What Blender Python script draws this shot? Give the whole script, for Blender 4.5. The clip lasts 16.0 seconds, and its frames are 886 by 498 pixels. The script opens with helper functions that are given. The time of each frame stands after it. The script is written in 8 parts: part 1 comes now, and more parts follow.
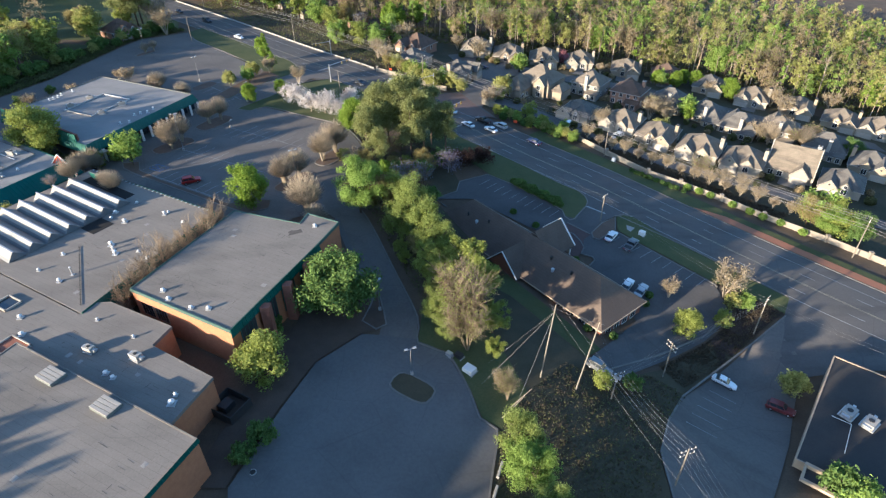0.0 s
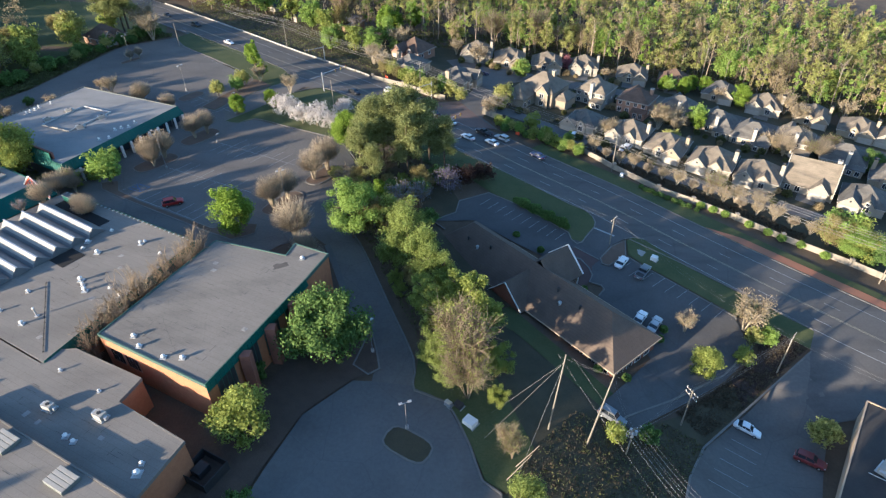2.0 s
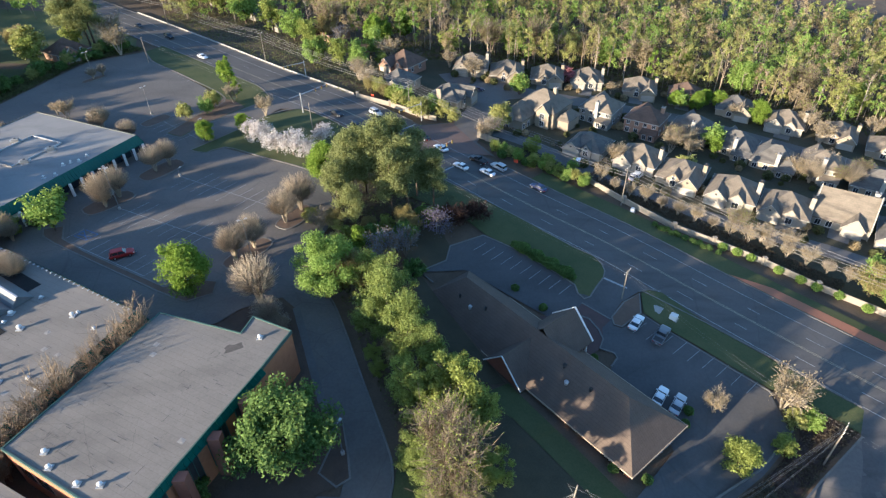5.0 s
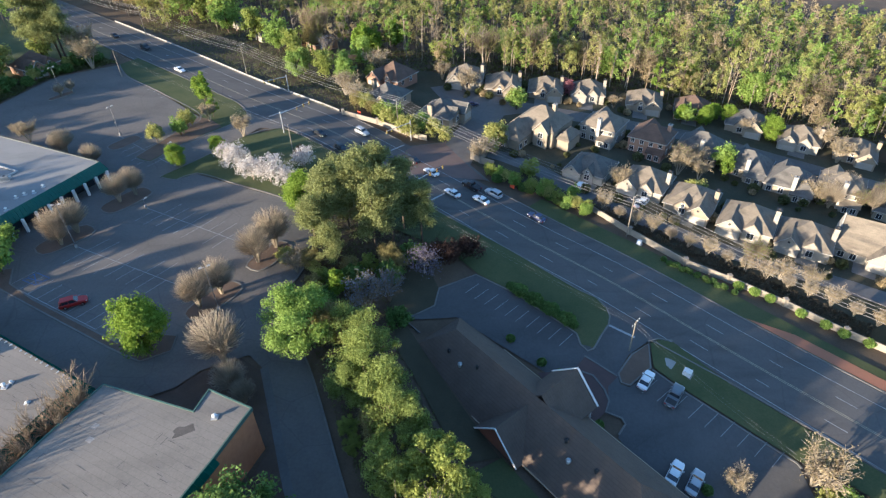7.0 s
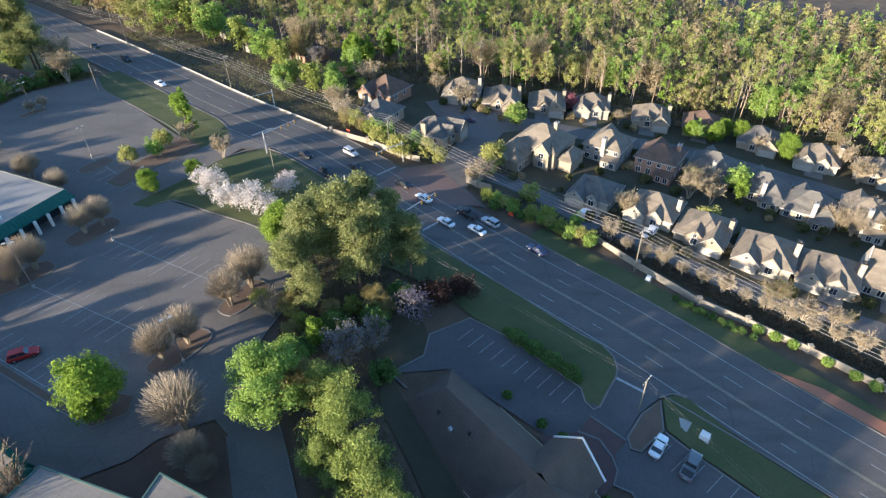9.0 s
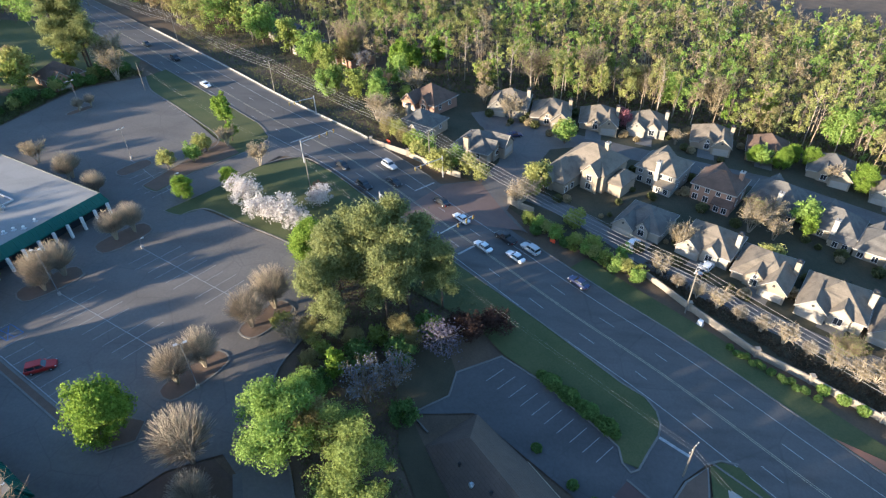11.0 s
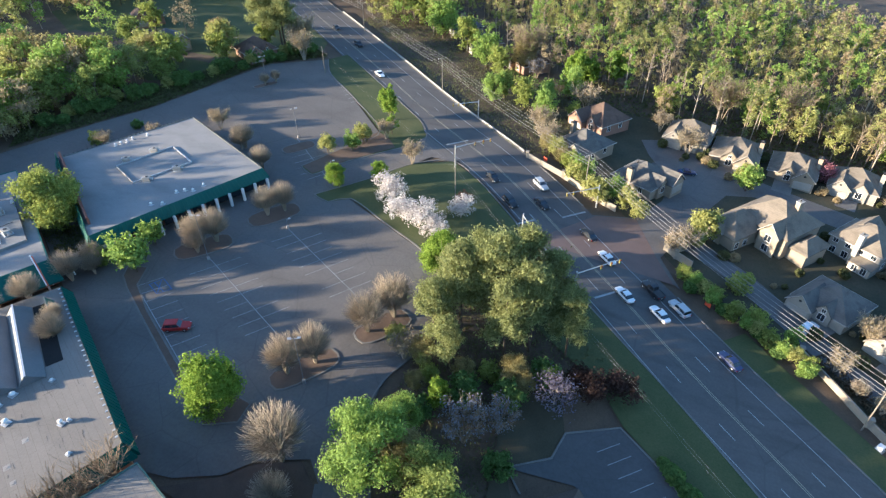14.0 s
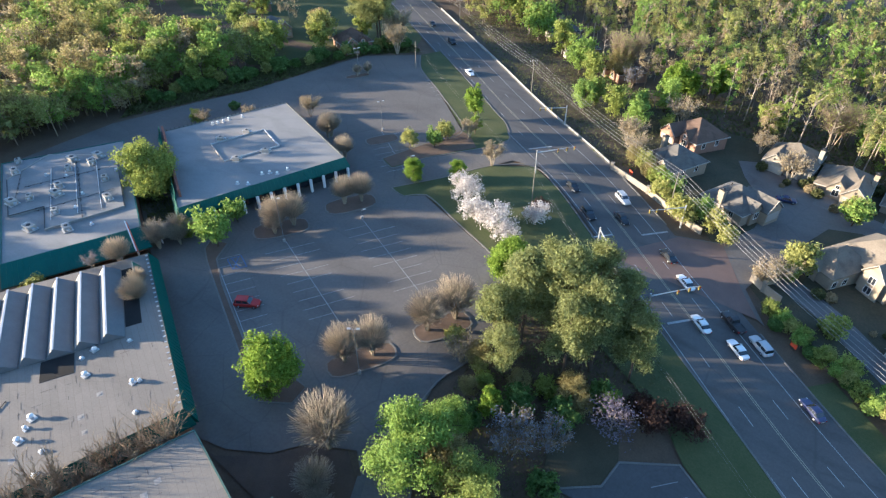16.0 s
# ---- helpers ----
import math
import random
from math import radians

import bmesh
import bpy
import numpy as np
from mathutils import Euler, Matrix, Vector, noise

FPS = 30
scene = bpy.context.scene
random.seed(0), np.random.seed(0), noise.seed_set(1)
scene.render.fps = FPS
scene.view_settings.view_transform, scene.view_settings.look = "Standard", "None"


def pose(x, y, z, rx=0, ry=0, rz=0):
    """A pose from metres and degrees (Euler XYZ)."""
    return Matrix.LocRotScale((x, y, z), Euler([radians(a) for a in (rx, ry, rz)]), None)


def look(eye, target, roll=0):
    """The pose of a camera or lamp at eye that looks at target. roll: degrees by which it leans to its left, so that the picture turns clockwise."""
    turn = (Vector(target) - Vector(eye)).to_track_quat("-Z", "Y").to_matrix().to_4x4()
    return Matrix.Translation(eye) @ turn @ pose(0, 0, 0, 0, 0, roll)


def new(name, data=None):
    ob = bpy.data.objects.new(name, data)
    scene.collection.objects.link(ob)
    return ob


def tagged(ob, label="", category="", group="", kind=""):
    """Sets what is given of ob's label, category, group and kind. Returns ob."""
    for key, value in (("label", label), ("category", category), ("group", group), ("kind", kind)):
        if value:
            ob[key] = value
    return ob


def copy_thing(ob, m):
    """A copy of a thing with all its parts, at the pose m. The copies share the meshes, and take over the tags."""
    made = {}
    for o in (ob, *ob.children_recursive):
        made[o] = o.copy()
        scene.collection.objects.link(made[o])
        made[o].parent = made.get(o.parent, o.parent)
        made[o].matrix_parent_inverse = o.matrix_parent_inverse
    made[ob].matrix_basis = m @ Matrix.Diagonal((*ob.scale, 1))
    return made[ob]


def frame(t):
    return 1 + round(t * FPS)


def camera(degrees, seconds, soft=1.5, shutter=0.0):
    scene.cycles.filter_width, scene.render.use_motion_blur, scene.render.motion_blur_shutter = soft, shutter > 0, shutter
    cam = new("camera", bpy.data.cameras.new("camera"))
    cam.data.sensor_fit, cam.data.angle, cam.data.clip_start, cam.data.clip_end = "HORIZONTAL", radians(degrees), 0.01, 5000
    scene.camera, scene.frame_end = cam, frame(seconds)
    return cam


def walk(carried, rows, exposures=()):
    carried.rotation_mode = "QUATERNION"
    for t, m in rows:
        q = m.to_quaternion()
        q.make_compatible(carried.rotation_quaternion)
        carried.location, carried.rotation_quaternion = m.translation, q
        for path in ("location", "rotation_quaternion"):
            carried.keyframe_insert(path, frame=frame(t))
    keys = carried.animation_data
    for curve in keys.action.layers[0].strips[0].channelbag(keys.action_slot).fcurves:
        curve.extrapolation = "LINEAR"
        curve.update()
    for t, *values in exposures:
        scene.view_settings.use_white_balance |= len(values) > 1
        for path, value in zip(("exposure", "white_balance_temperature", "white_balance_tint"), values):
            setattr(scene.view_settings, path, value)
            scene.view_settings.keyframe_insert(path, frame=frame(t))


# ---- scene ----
cam = camera(74.60, 16.0, soft=1.3)
PATH = [
    (0, (0.028, 0.037, 73.269), (0.009, 81.250, 14.921), -0.774),
    (0.5, (0.061, 2.655, 73.505), (0.062, 83.711, 14.939), -0.780),
    (1, (0.146, 5.469, 73.602), (0.138, 86.435, 14.912), -0.834),
    (1.5, (0.260, 8.442, 73.710), (0.261, 89.322, 14.902), -0.866),
    (2, (0.493, 11.621, 73.689), (0.450, 92.416, 14.763), -0.955),
    (2.5, (0.672, 14.895, 73.660), (0.684, 95.630, 14.653), -0.961),
    (3, (0.921, 18.371, 73.668), (1.024, 99.017, 14.539), -1.008),
    (3.5, (1.384, 21.873, 73.531), (1.408, 102.493, 14.366), -1.113),
    (4, (1.907, 25.530, 73.458), (1.905, 106.088, 14.209), -1.203),
    (6.5, (5.172, 44.633, 73.549), (5.138, 124.788, 13.755), -1.584),
    (7, (5.740, 48.368, 73.562), (5.774, 128.490, 13.725), -1.596),
    (7.5, (6.490, 52.028, 73.611), (6.458, 132.099, 13.706), -1.672),
    (8, (7.104, 55.456, 73.599), (7.049, 135.517, 13.681), -1.711),
    (10.5, (9.157, 69.088, 73.347), (6.434, 149.109, 13.436), -1.735),
    (11, (9.531, 70.968, 73.736), (1.931, 150.668, 13.819), -1.724),
    (11.5, (9.662, 72.904, 73.954), (-2.200, 152.059, 14.005), -1.647),
    (12, (9.966, 74.694, 74.034), (-5.369, 153.266, 14.106), -1.634),
    (12.5, (10.069, 76.379, 74.075), (-8.390, 154.293, 14.168), -1.586),
    (13, (9.970, 77.890, 74.119), (-12.305, 154.802, 14.217), -1.457),
    (13.5, (9.301, 79.238, 74.140), (-17.416, 154.713, 14.226), -1.150),
    (14, (9.051, 80.302, 74.099), (-21.993, 154.140, 14.231), -0.926),
    (14.5, (9.095, 81.233, 74.156), (-26.430, 153.042, 14.311), -0.821),
    (15, (9.264, 81.906, 74.247), (-29.190, 152.159, 14.366), -0.712),
    (15.5, (9.400, 82.024, 73.912), (-31.665, 150.834, 14.089), -0.634),
    (16, (9.463, 82.318, 73.795), (-33.071, 150.186, 13.922), -0.528),
]
walk(cam, [(t, look(eye, target, roll)) for t, eye, target, roll in PATH], ((0, 1.94, 4720, 7), (8, 2.03, 4720, 7), (12, 2.2, 4720, 7), (16, 2.26, 4720, 7)))
SUN_AZ = (0.85, 0.53)   # the way the shadows fall
SUN_EL = 11.8

world = bpy.data.worlds.new("world")
scene.world = world
world.use_nodes = True
sky = world.node_tree.nodes.new("ShaderNodeTexSky")
sky.sky_type = "NISHITA"
sky.sun_disc = False
sky.sun_elevation = radians(SUN_EL)
sky.sun_rotation = math.atan2(-SUN_AZ[0], -SUN_AZ[1])
back = world.node_tree.nodes["Background"]
back.inputs[1].default_value = 0.08
world.node_tree.links.new(sky.outputs[0], back.inputs[0])

sun = new("sun", bpy.data.lights.new("sun", "SUN"))
sun.data.energy = 5.0
sun.data.angle = radians(0.6)
sun.data.color = (1.0, 0.68, 0.37)
_l = math.hypot(*SUN_AZ)
sun_way = Vector((SUN_AZ[0] / _l, SUN_AZ[1] / _l, -math.tan(radians(SUN_EL))))
sun.matrix_world = Matrix.Translation((-200, -120, 120)) @ sun_way.to_track_quat("-Z", "Y").to_matrix().to_4x4()


# ---- materials ----
def material(name, a, b=None, rough=0.8, scale=1.0, fine=12.0, bump=0.3, metal=0.0, spec=0.3, island=0.0, own=0.0, space="world", crack=None, seam=None, streak=None):
    """Two scales of noise between the colours a and b, fine relief, and tint by island or by object."""
    m = bpy.data.materials.new(name)
    m.use_nodes = True
    nt = m.node_tree
    n, l = nt.nodes, nt.links
    p = n["Principled BSDF"]
    p.inputs["Roughness"].default_value = rough
    p.inputs["Metallic"].default_value = metal
    p.inputs["Specular IOR Level"].default_value = spec
    b = b or tuple(c * 0.75 for c in a)
    if space == "world":
        co = n.new("ShaderNodeNewGeometry").outputs["Position"]
    else:
        co = n.new("ShaderNodeTexCoord").outputs["Object"]
    big, small = n.new("ShaderNodeTexNoise"), n.new("ShaderNodeTexNoise")
    for t, s, d in ((big, scale, 6), (small, scale * fine, 4)):
        t.inputs["Scale"].default_value = s
        t.inputs["Detail"].default_value = d
        t.inputs["Roughness"].default_value = 0.65
        l.new(co, t.inputs["Vector"])
    ramp = n.new("ShaderNodeValToRGB")
    ramp.color_ramp.elements[0].position, ramp.color_ramp.elements[1].position = 0.35, 0.68
    ramp.color_ramp.elements[0].color, ramp.color_ramp.elements[1].color = (*a, 1), (*b, 1)
    add = n.new("ShaderNodeMath")
    add.operation = "MULTIPLY_ADD"
    add.inputs[1].default_value = 0.45
    mul = n.new("ShaderNodeMath")
    mul.operation = "MULTIPLY"
    mul.inputs[1].default_value = 0.55
    l.new(big.outputs["Fac"], mul.inputs[0])
    l.new(small.outputs["Fac"], add.inputs[0])
    l.new(mul.outputs[0], add.inputs[2])
    l.new(add.outputs[0], ramp.inputs["Fac"])
    col = ramp.outputs["Color"]
    for amount, kind in ((island, "island"), (own, "own")):
        if amount:
            src = n.new("ShaderNodeNewGeometry").outputs["Random Per Island"] if kind == "island" else n.new("ShaderNodeObjectInfo").outputs["Random"]
            hsv = n.new("ShaderNodeHueSaturation")
            mr = n.new("ShaderNodeMapRange")
            mr.inputs["To Min"].default_value, mr.inputs["To Max"].default_value = 1 - amount, 1 + amount
            l.new(src, mr.inputs["Value"])
            l.new(mr.outputs[0], hsv.inputs["Value"])
            l.new(col, hsv.inputs["Color"])
            col = hsv.outputs["Color"]
    def darken(fac, amount):
        mx = n.new("ShaderNodeMix")
        mx.data_type = "RGBA"
        mx.blend_type = "MULTIPLY"
        mx.inputs["B"].default_value = (amount, amount, amount, 1)
        l.new(fac, mx.inputs["Factor"])
        l.new(col, mx.inputs["A"])
        return mx.outputs["Result"]

    if crack:
        # a net of dark sealed cracks
        vor = n.new("ShaderNodeTexVoronoi")
        vor.feature = "DISTANCE_TO_EDGE"
        vor.inputs["Scale"].default_value = crack[0]
        wob = n.new("ShaderNodeVectorMath")
        wob.operation = "MULTIPLY_ADD"
        wob.inputs[1].default_value = (3.0, 3.0, 0.0)
        l.new(big.outputs["Color"], wob.inputs[0])
        l.new(co, wob.inputs[2])
        l.new(wob.outputs[0], vor.inputs["Vector"])
        thin = n.new("ShaderNodeMapRange")
        thin.inputs["From Max"].default_value = crack[1]
        thin.inputs["To Min"].default_value, thin.inputs["To Max"].default_value = 1.0, 0.0
        l.new(vor.outputs["Distance"], thin.inputs["Value"])
        some = n.new("ShaderNodeMath")
        some.operation = "MULTIPLY"
        l.new(thin.outputs[0], some.inputs[0])
        l.new(small.outputs["Fac"], some.inputs[1])
        col = darken(some.outputs[0], crack[2])
    if seam:
        # laps of roofing felt: rows of long strips
        mp = n.new("ShaderNodeMapping")
        mp.inputs["Rotation"].default_value = (0, 0, radians(seam[2]))
        br = n.new("ShaderNodeTexBrick")
        br.inputs["Scale"].default_value = 1.0
        br.inputs["Brick Width"].default_value, br.inputs["Row Height"].default_value = seam[0], seam[1]
        br.inputs["Mortar Size"].default_value = 0.035
        br.inputs["Mortar Smooth"].default_value = 0.4
        br.inputs["Color1"].default_value, br.inputs["Color2"].default_value, br.inputs["Mortar"].default_value = (0.0, 0.0, 0.0, 1), (0.25, 0.25, 0.25, 1), (0.9, 0.9, 0.9, 1)
        l.new(co, mp.inputs["Vector"])
        l.new(mp.outputs[0], br.inputs["Vector"])
        col = darken(br.outputs["Color"], seam[3])
    if streak:
        # broad stains, long in one direction
        mp = n.new("ShaderNodeMapping")
        mp.inputs["Rotation"].default_value = (0, 0, radians(streak[0]))
        mp.inputs["Scale"].default_value = (streak[1], streak[2], 1)
        st = n.new("ShaderNodeTexNoise")
        st.inputs["Scale"].default_value, st.inputs["Detail"].default_value = 1.0, 5
        rp = n.new("ShaderNodeMapRange")
        rp.inputs["From Min"].default_value, rp.inputs["From Max"].default_value = 0.48, 0.7
        l.new(co, mp.inputs["Vector"])
        l.new(mp.outputs[0], st.inputs["Vector"])
        l.new(st.outputs["Fac"], rp.inputs["Value"])
        col = darken(rp.outputs[0], streak[3])
    l.new(col, p.inputs["Base Color"])
    if bump:
        bp = n.new("ShaderNodeBump")
        bp.inputs["Strength"].default_value = bump
        bp.inputs["Distance"].default_value = 0.05
        l.new(small.outputs["Fac"], bp.inputs["Height"])
        l.new(bp.outputs[0], p.inputs["Normal"])
    return m


def leaf_material(name, a, b, sheer=0.48):
    """Leaves: matt, partly letting light through, each with its own tint."""
    m = bpy.data.materials.new(name)
    m.use_nodes = True
    nt = m.node_tree
    n, l = nt.nodes, nt.links
    n.remove(n["Principled BSDF"])
    geo = n.new("ShaderNodeNewGeometry")
    noise_node = n.new("ShaderNodeTexNoise")
    noise_node.inputs["Scale"].default_value = 0.35
    noise_node.inputs["Detail"].default_value = 3
    l.new(geo.outputs["Position"], noise_node.inputs["Vector"])
    mix = n.new("ShaderNodeMath")
    mix.operation = "MULTIPLY_ADD"
    mix.inputs[1].default_value = 0.6
    half = n.new("ShaderNodeMath")
    half.operation = "MULTIPLY"
    half.inputs[1].default_value = 0.4
    l.new(noise_node.outputs["Fac"], half.inputs[0])
    l.new(geo.outputs["Random Per Island"], mix.inputs[0])
    l.new(half.outputs[0], mix.inputs[2])
    ramp = n.new("ShaderNodeValToRGB")
    ramp.color_ramp.elements[0].position, ramp.color_ramp.elements[1].position = 0.1, 0.85
    ramp.color_ramp.elements[0].color, ramp.color_ramp.elements[1].color = (*a, 1), (*b, 1)
    l.new(mix.outputs[0], ramp.inputs["Fac"])
    d, t, s = n.new("ShaderNodeBsdfDiffuse"), n.new("ShaderNodeBsdfTranslucent"), n.new("ShaderNodeMixShader")
    s.inputs[0].default_value = sheer
    l.new(ramp.outputs["Color"], d.inputs["Color"])
    l.new(ramp.outputs["Color"], t.inputs["Color"])
    l.new(d.outputs[0], s.inputs[1])
    l.new(t.outputs[0], s.inputs[2])
    l.new(s.outputs[0], n["Material Output"].inputs["Surface"])
    return m


def plain(name, c, rough=0.5, metal=0.0, spec=0.5):
    return material(name, c, tuple(v * 0.88 for v in c), rough, 0.6, 20, 0.05, metal, spec, space="own")


M_GRASS = material("grass", (0.05, 0.066, 0.022), (0.1, 0.102, 0.042), 0.95, 0.12, 25, 0.8)
M_ROUGH = material("rough_grass", (0.048, 0.045, 0.025), (0.085, 0.07, 0.042), 0.95, 0.2, 22, 0.8)
M_LEAFLITTER = material("leaf_litter", (0.07, 0.052, 0.036), (0.135, 0.1, 0.064), 0.95, 0.15, 22, 0.8)
M_ASPHALT = material("asphalt", (0.108, 0.099, 0.09), (0.16, 0.146, 0.131), 0.9, 0.05, 40, 0.35, crack=(0.09, 0.012, 0.7), streak=(30, 0.03, 0.12, 0.8))
M_NEWER = material("darker_asphalt", (0.075, 0.072, 0.07), (0.11, 0.106, 0.102), 0.9, 0.05, 40, 0.35, crack=(0.09, 0.008, 0.75), streak=(50, 0.04, 0.12, 0.82))
M_ROAD = material("road_asphalt", (0.088, 0.082, 0.077), (0.128, 0.12, 0.111), 0.9, 0.04, 60, 0.3, crack=(0.05, 0.008, 0.7), streak=(44, 0.012, 0.35, 0.78))
M_DRIVE = material("old_asphalt", (0.105, 0.101, 0.097), (0.15, 0.144, 0.137), 0.9, 0.06, 30, 0.35, crack=(0.07, 0.006, 0.75), streak=(70, 0.03, 0.1, 0.8))
M_CONCRETE = material("concrete", (0.36, 0.34, 0.31), (0.26, 0.25, 0.23), 0.9, 0.3, 20, 0.3)
M_KERB = material("kerb_concrete", (0.19, 0.178, 0.158), (0.115, 0.109, 0.099), 0.9, 0.4, 14, 0.3)
M_PAINT = material("road_paint", (0.42, 0.42, 0.41), (0.2, 0.2, 0.197), 0.8, 1.2, 8, 0.1)
M_YELLOW = material("yellow_road_paint", (0.4, 0.36, 0.25), (0.22, 0.2, 0.155), 0.8, 1.2, 8, 0.1)
M_MULCH = material("mulch", (0.1, 0.072, 0.052), (0.15, 0.105, 0.075), 0.95, 0.5, 15, 0.8)
M_BED = material("earth_bed", (0.062, 0.046, 0.035), (0.105, 0.077, 0.056), 0.95, 0.3, 18, 0.8)
M_CLAY = material("red_clay", (0.38, 0.16, 0.09), (0.26, 0.14, 0.08), 0.95, 0.3, 15, 0.8)
M_ROOF = material("gravel_roof", (0.23, 0.207, 0.178), (0.165, 0.15, 0.13), 0.95, 0.06, 60, 0.3, crack=(0.11, 0.0025, 0.5), seam=(9.0, 1.0, 27, 0.78), streak=(27, 0.05, 0.2, 0.82))
M_ROOF2 = material("membrane_roof", (0.26, 0.253, 0.242), (0.185, 0.182, 0.177), 0.85, 0.09, 30, 0.2, seam=(14.0, 2.0, -25, 0.85), streak=(-25, 0.08, 0.2, 0.8))
M_TRIM = material("roof_edge_metal", (0.2, 0.21, 0.19), (0.14, 0.155, 0.14), 0.5, 0.5, 10, 0.1, 0.3)
M_GREEN = material("green_metal", (0.012, 0.075, 0.06), (0.018, 0.1, 0.078), 0.45, 0.4, 12, 0.1, 0.1)
M_EDGE = material("dull_green_coping", (0.05, 0.095, 0.08), (0.075, 0.12, 0.1), 0.6, 0.6, 8, 0.1)
M_BRICK = material("brick_wall", (0.42, 0.19, 0.09), (0.30, 0.13, 0.065), 0.9, 1.2, 10, 0.4)
M_BRICKRED = material("red_brick", (0.26, 0.115, 0.075), (0.18, 0.08, 0.055), 0.9, 1.2, 10, 0.4)
M_STUCCO = material("cream_stucco", (0.42, 0.335, 0.235), (0.33, 0.26, 0.18), 0.9, 0.5, 20, 0.2)
M_WHITE = material("white_paint", (0.78, 0.76, 0.72), (0.62, 0.60, 0.56), 0.6, 0.8, 10, 0.1, space="own")
M_HOUSETRIM = material("house_trim_paint", (0.37, 0.345, 0.3), (0.29, 0.27, 0.236), 0.7, 0.8, 10, 0.1, space="own")
M_METAL = material("galvanised_metal", (0.55, 0.55, 0.55), (0.40, 0.41, 0.42), 0.45, 1.5, 8, 0.1, 0.6, space="own")
M_DARK = material("dark_metal", (0.035, 0.035, 0.037), (0.055, 0.053, 0.05), 0.6, 1, 8, 0.1, 0.2, space="own")
M_SHINGLE = material("brown_shingles", (0.135, 0.104, 0.08), (0.092, 0.071, 0.056), 0.9, 0.35, 25, 0.5, seam=(1.2, 0.45, 0, 0.75), space="own")
M_SHINGLES = [material("house_shingles_%s" % k, a, tuple(v * 0.82 for v in b), 0.9, 0.35, 14, 0.5, seam=(1.0, 0.4, 0, 0.85), streak=(90, 0.25, 0.5, 0.72), space="own") for k, a, b in (
    ("tan", (0.215, 0.183, 0.14), (0.16, 0.136, 0.105)), ("grey", (0.155, 0.145, 0.13), (0.11, 0.103, 0.094)), ("brown", (0.15, 0.1, 0.072), (0.105, 0.074, 0.055)))]
M_HOUSE = [material("house_wall_%s" % k, a, b, 0.85, 0.8, 12, 0.2) for k, a, b in (
    ("cream", (0.30, 0.25, 0.18), (0.235, 0.197, 0.145)), ("white", (0.32, 0.29, 0.24), (0.26, 0.237, 0.197)), ("brick", (0.30, 0.19, 0.13), (0.23, 0.14, 0.10)))]
M_GLASS = material("window_glass", (0.02, 0.025, 0.03), (0.03, 0.035, 0.045), 0.08, 0.3, 3, 0.0, 0.0, 0.8, space="own")
M_BLACKROOF = material("dark_roof_membrane", (0.036, 0.033, 0.031), (0.058, 0.052, 0.047), 0.85, 0.2, 20, 0.3)
M_WOODPOLE = material("weathered_pole_wood", (0.22, 0.195, 0.155), (0.15, 0.132, 0.105), 0.9, 0.8, 12, 0.3, space="own")
M_WIRE = material("cable", (0.26, 0.25, 0.235), (0.2, 0.19, 0.18), 0.6, 1, 4, 0.0, 0.0)
M_BARK = material("bark", (0.12, 0.09, 0.065), (0.065, 0.05, 0.038), 0.95, 1.5, 8, 0.6)
M_TWIG = material("bare_twigs", (0.36, 0.305, 0.22), (0.24, 0.2, 0.145), 0.95, 0.8, 6, 0.3, island=0.3)
M_TANBARK = material("tan_bark", (0.27, 0.215, 0.145), (0.18, 0.14, 0.095), 0.95, 1, 6, 0.4, island=0.25)
M_GREYBARK = material("pale_bark", (0.36, 0.3, 0.23), (0.24, 0.195, 0.15), 0.95, 1, 6, 0.4, island=0.25)
L_BRIGHT = leaf_material("bright_spring_leaves", (0.12, 0.185, 0.022), (0.3, 0.4, 0.06))
L_ROW = leaf_material("light_green_leaves", (0.155, 0.225, 0.045), (0.335, 0.445, 0.105))
L_YELLOW = leaf_material("yellow_green_leaves", (0.215, 0.225, 0.06), (0.44, 0.44, 0.15))
L_PINE = leaf_material("pine_needles", (0.13, 0.155, 0.053), (0.325, 0.34, 0.135), 0.5)
L_OLIVE = leaf_material("olive_tan_leaves", (0.19, 0.17, 0.07), (0.38, 0.33, 0.14))
L_LILAC = leaf_material("grey_lilac_blossom", (0.17, 0.175, 0.2), (0.33, 0.335, 0.38))
L_DEEP = leaf_material("deep_green_leaves", (0.08, 0.13, 0.036), (0.18, 0.26, 0.075), 0.4)
L_SAGE = leaf_material("sage_green_leaves", (0.14, 0.175, 0.045), (0.31, 0.365, 0.1))
L_LIME = leaf_material("lime_green_leaves", (0.17, 0.205, 0.045), (0.36, 0.4, 0.1))
L_BLOSSOM = leaf_material("white_blossom", (0.4, 0.37, 0.35), (0.72, 0.685, 0.66))
L_PINK = leaf_material("dull_lilac_blossom", (0.12, 0.11, 0.14), (0.23, 0.205, 0.26))
L_ROSE = leaf_material("rosy_blossom", (0.3, 0.12, 0.13), (0.5, 0.24, 0.25))
L_RED = leaf_material("reddish_buds", (0.05, 0.034, 0.028), (0.095, 0.062, 0.05))
L_BRUSH = leaf_material("dead_brush", (0.06, 0.05, 0.034), (0.125, 0.102, 0.067), 0.3)
L_UNDER = leaf_material("shaded_undergrowth", (0.07, 0.08, 0.033), (0.16, 0.165, 0.07), 0.4)
L_TAN = leaf_material("tan_buds", (0.24, 0.195, 0.11), (0.44, 0.36, 0.21))


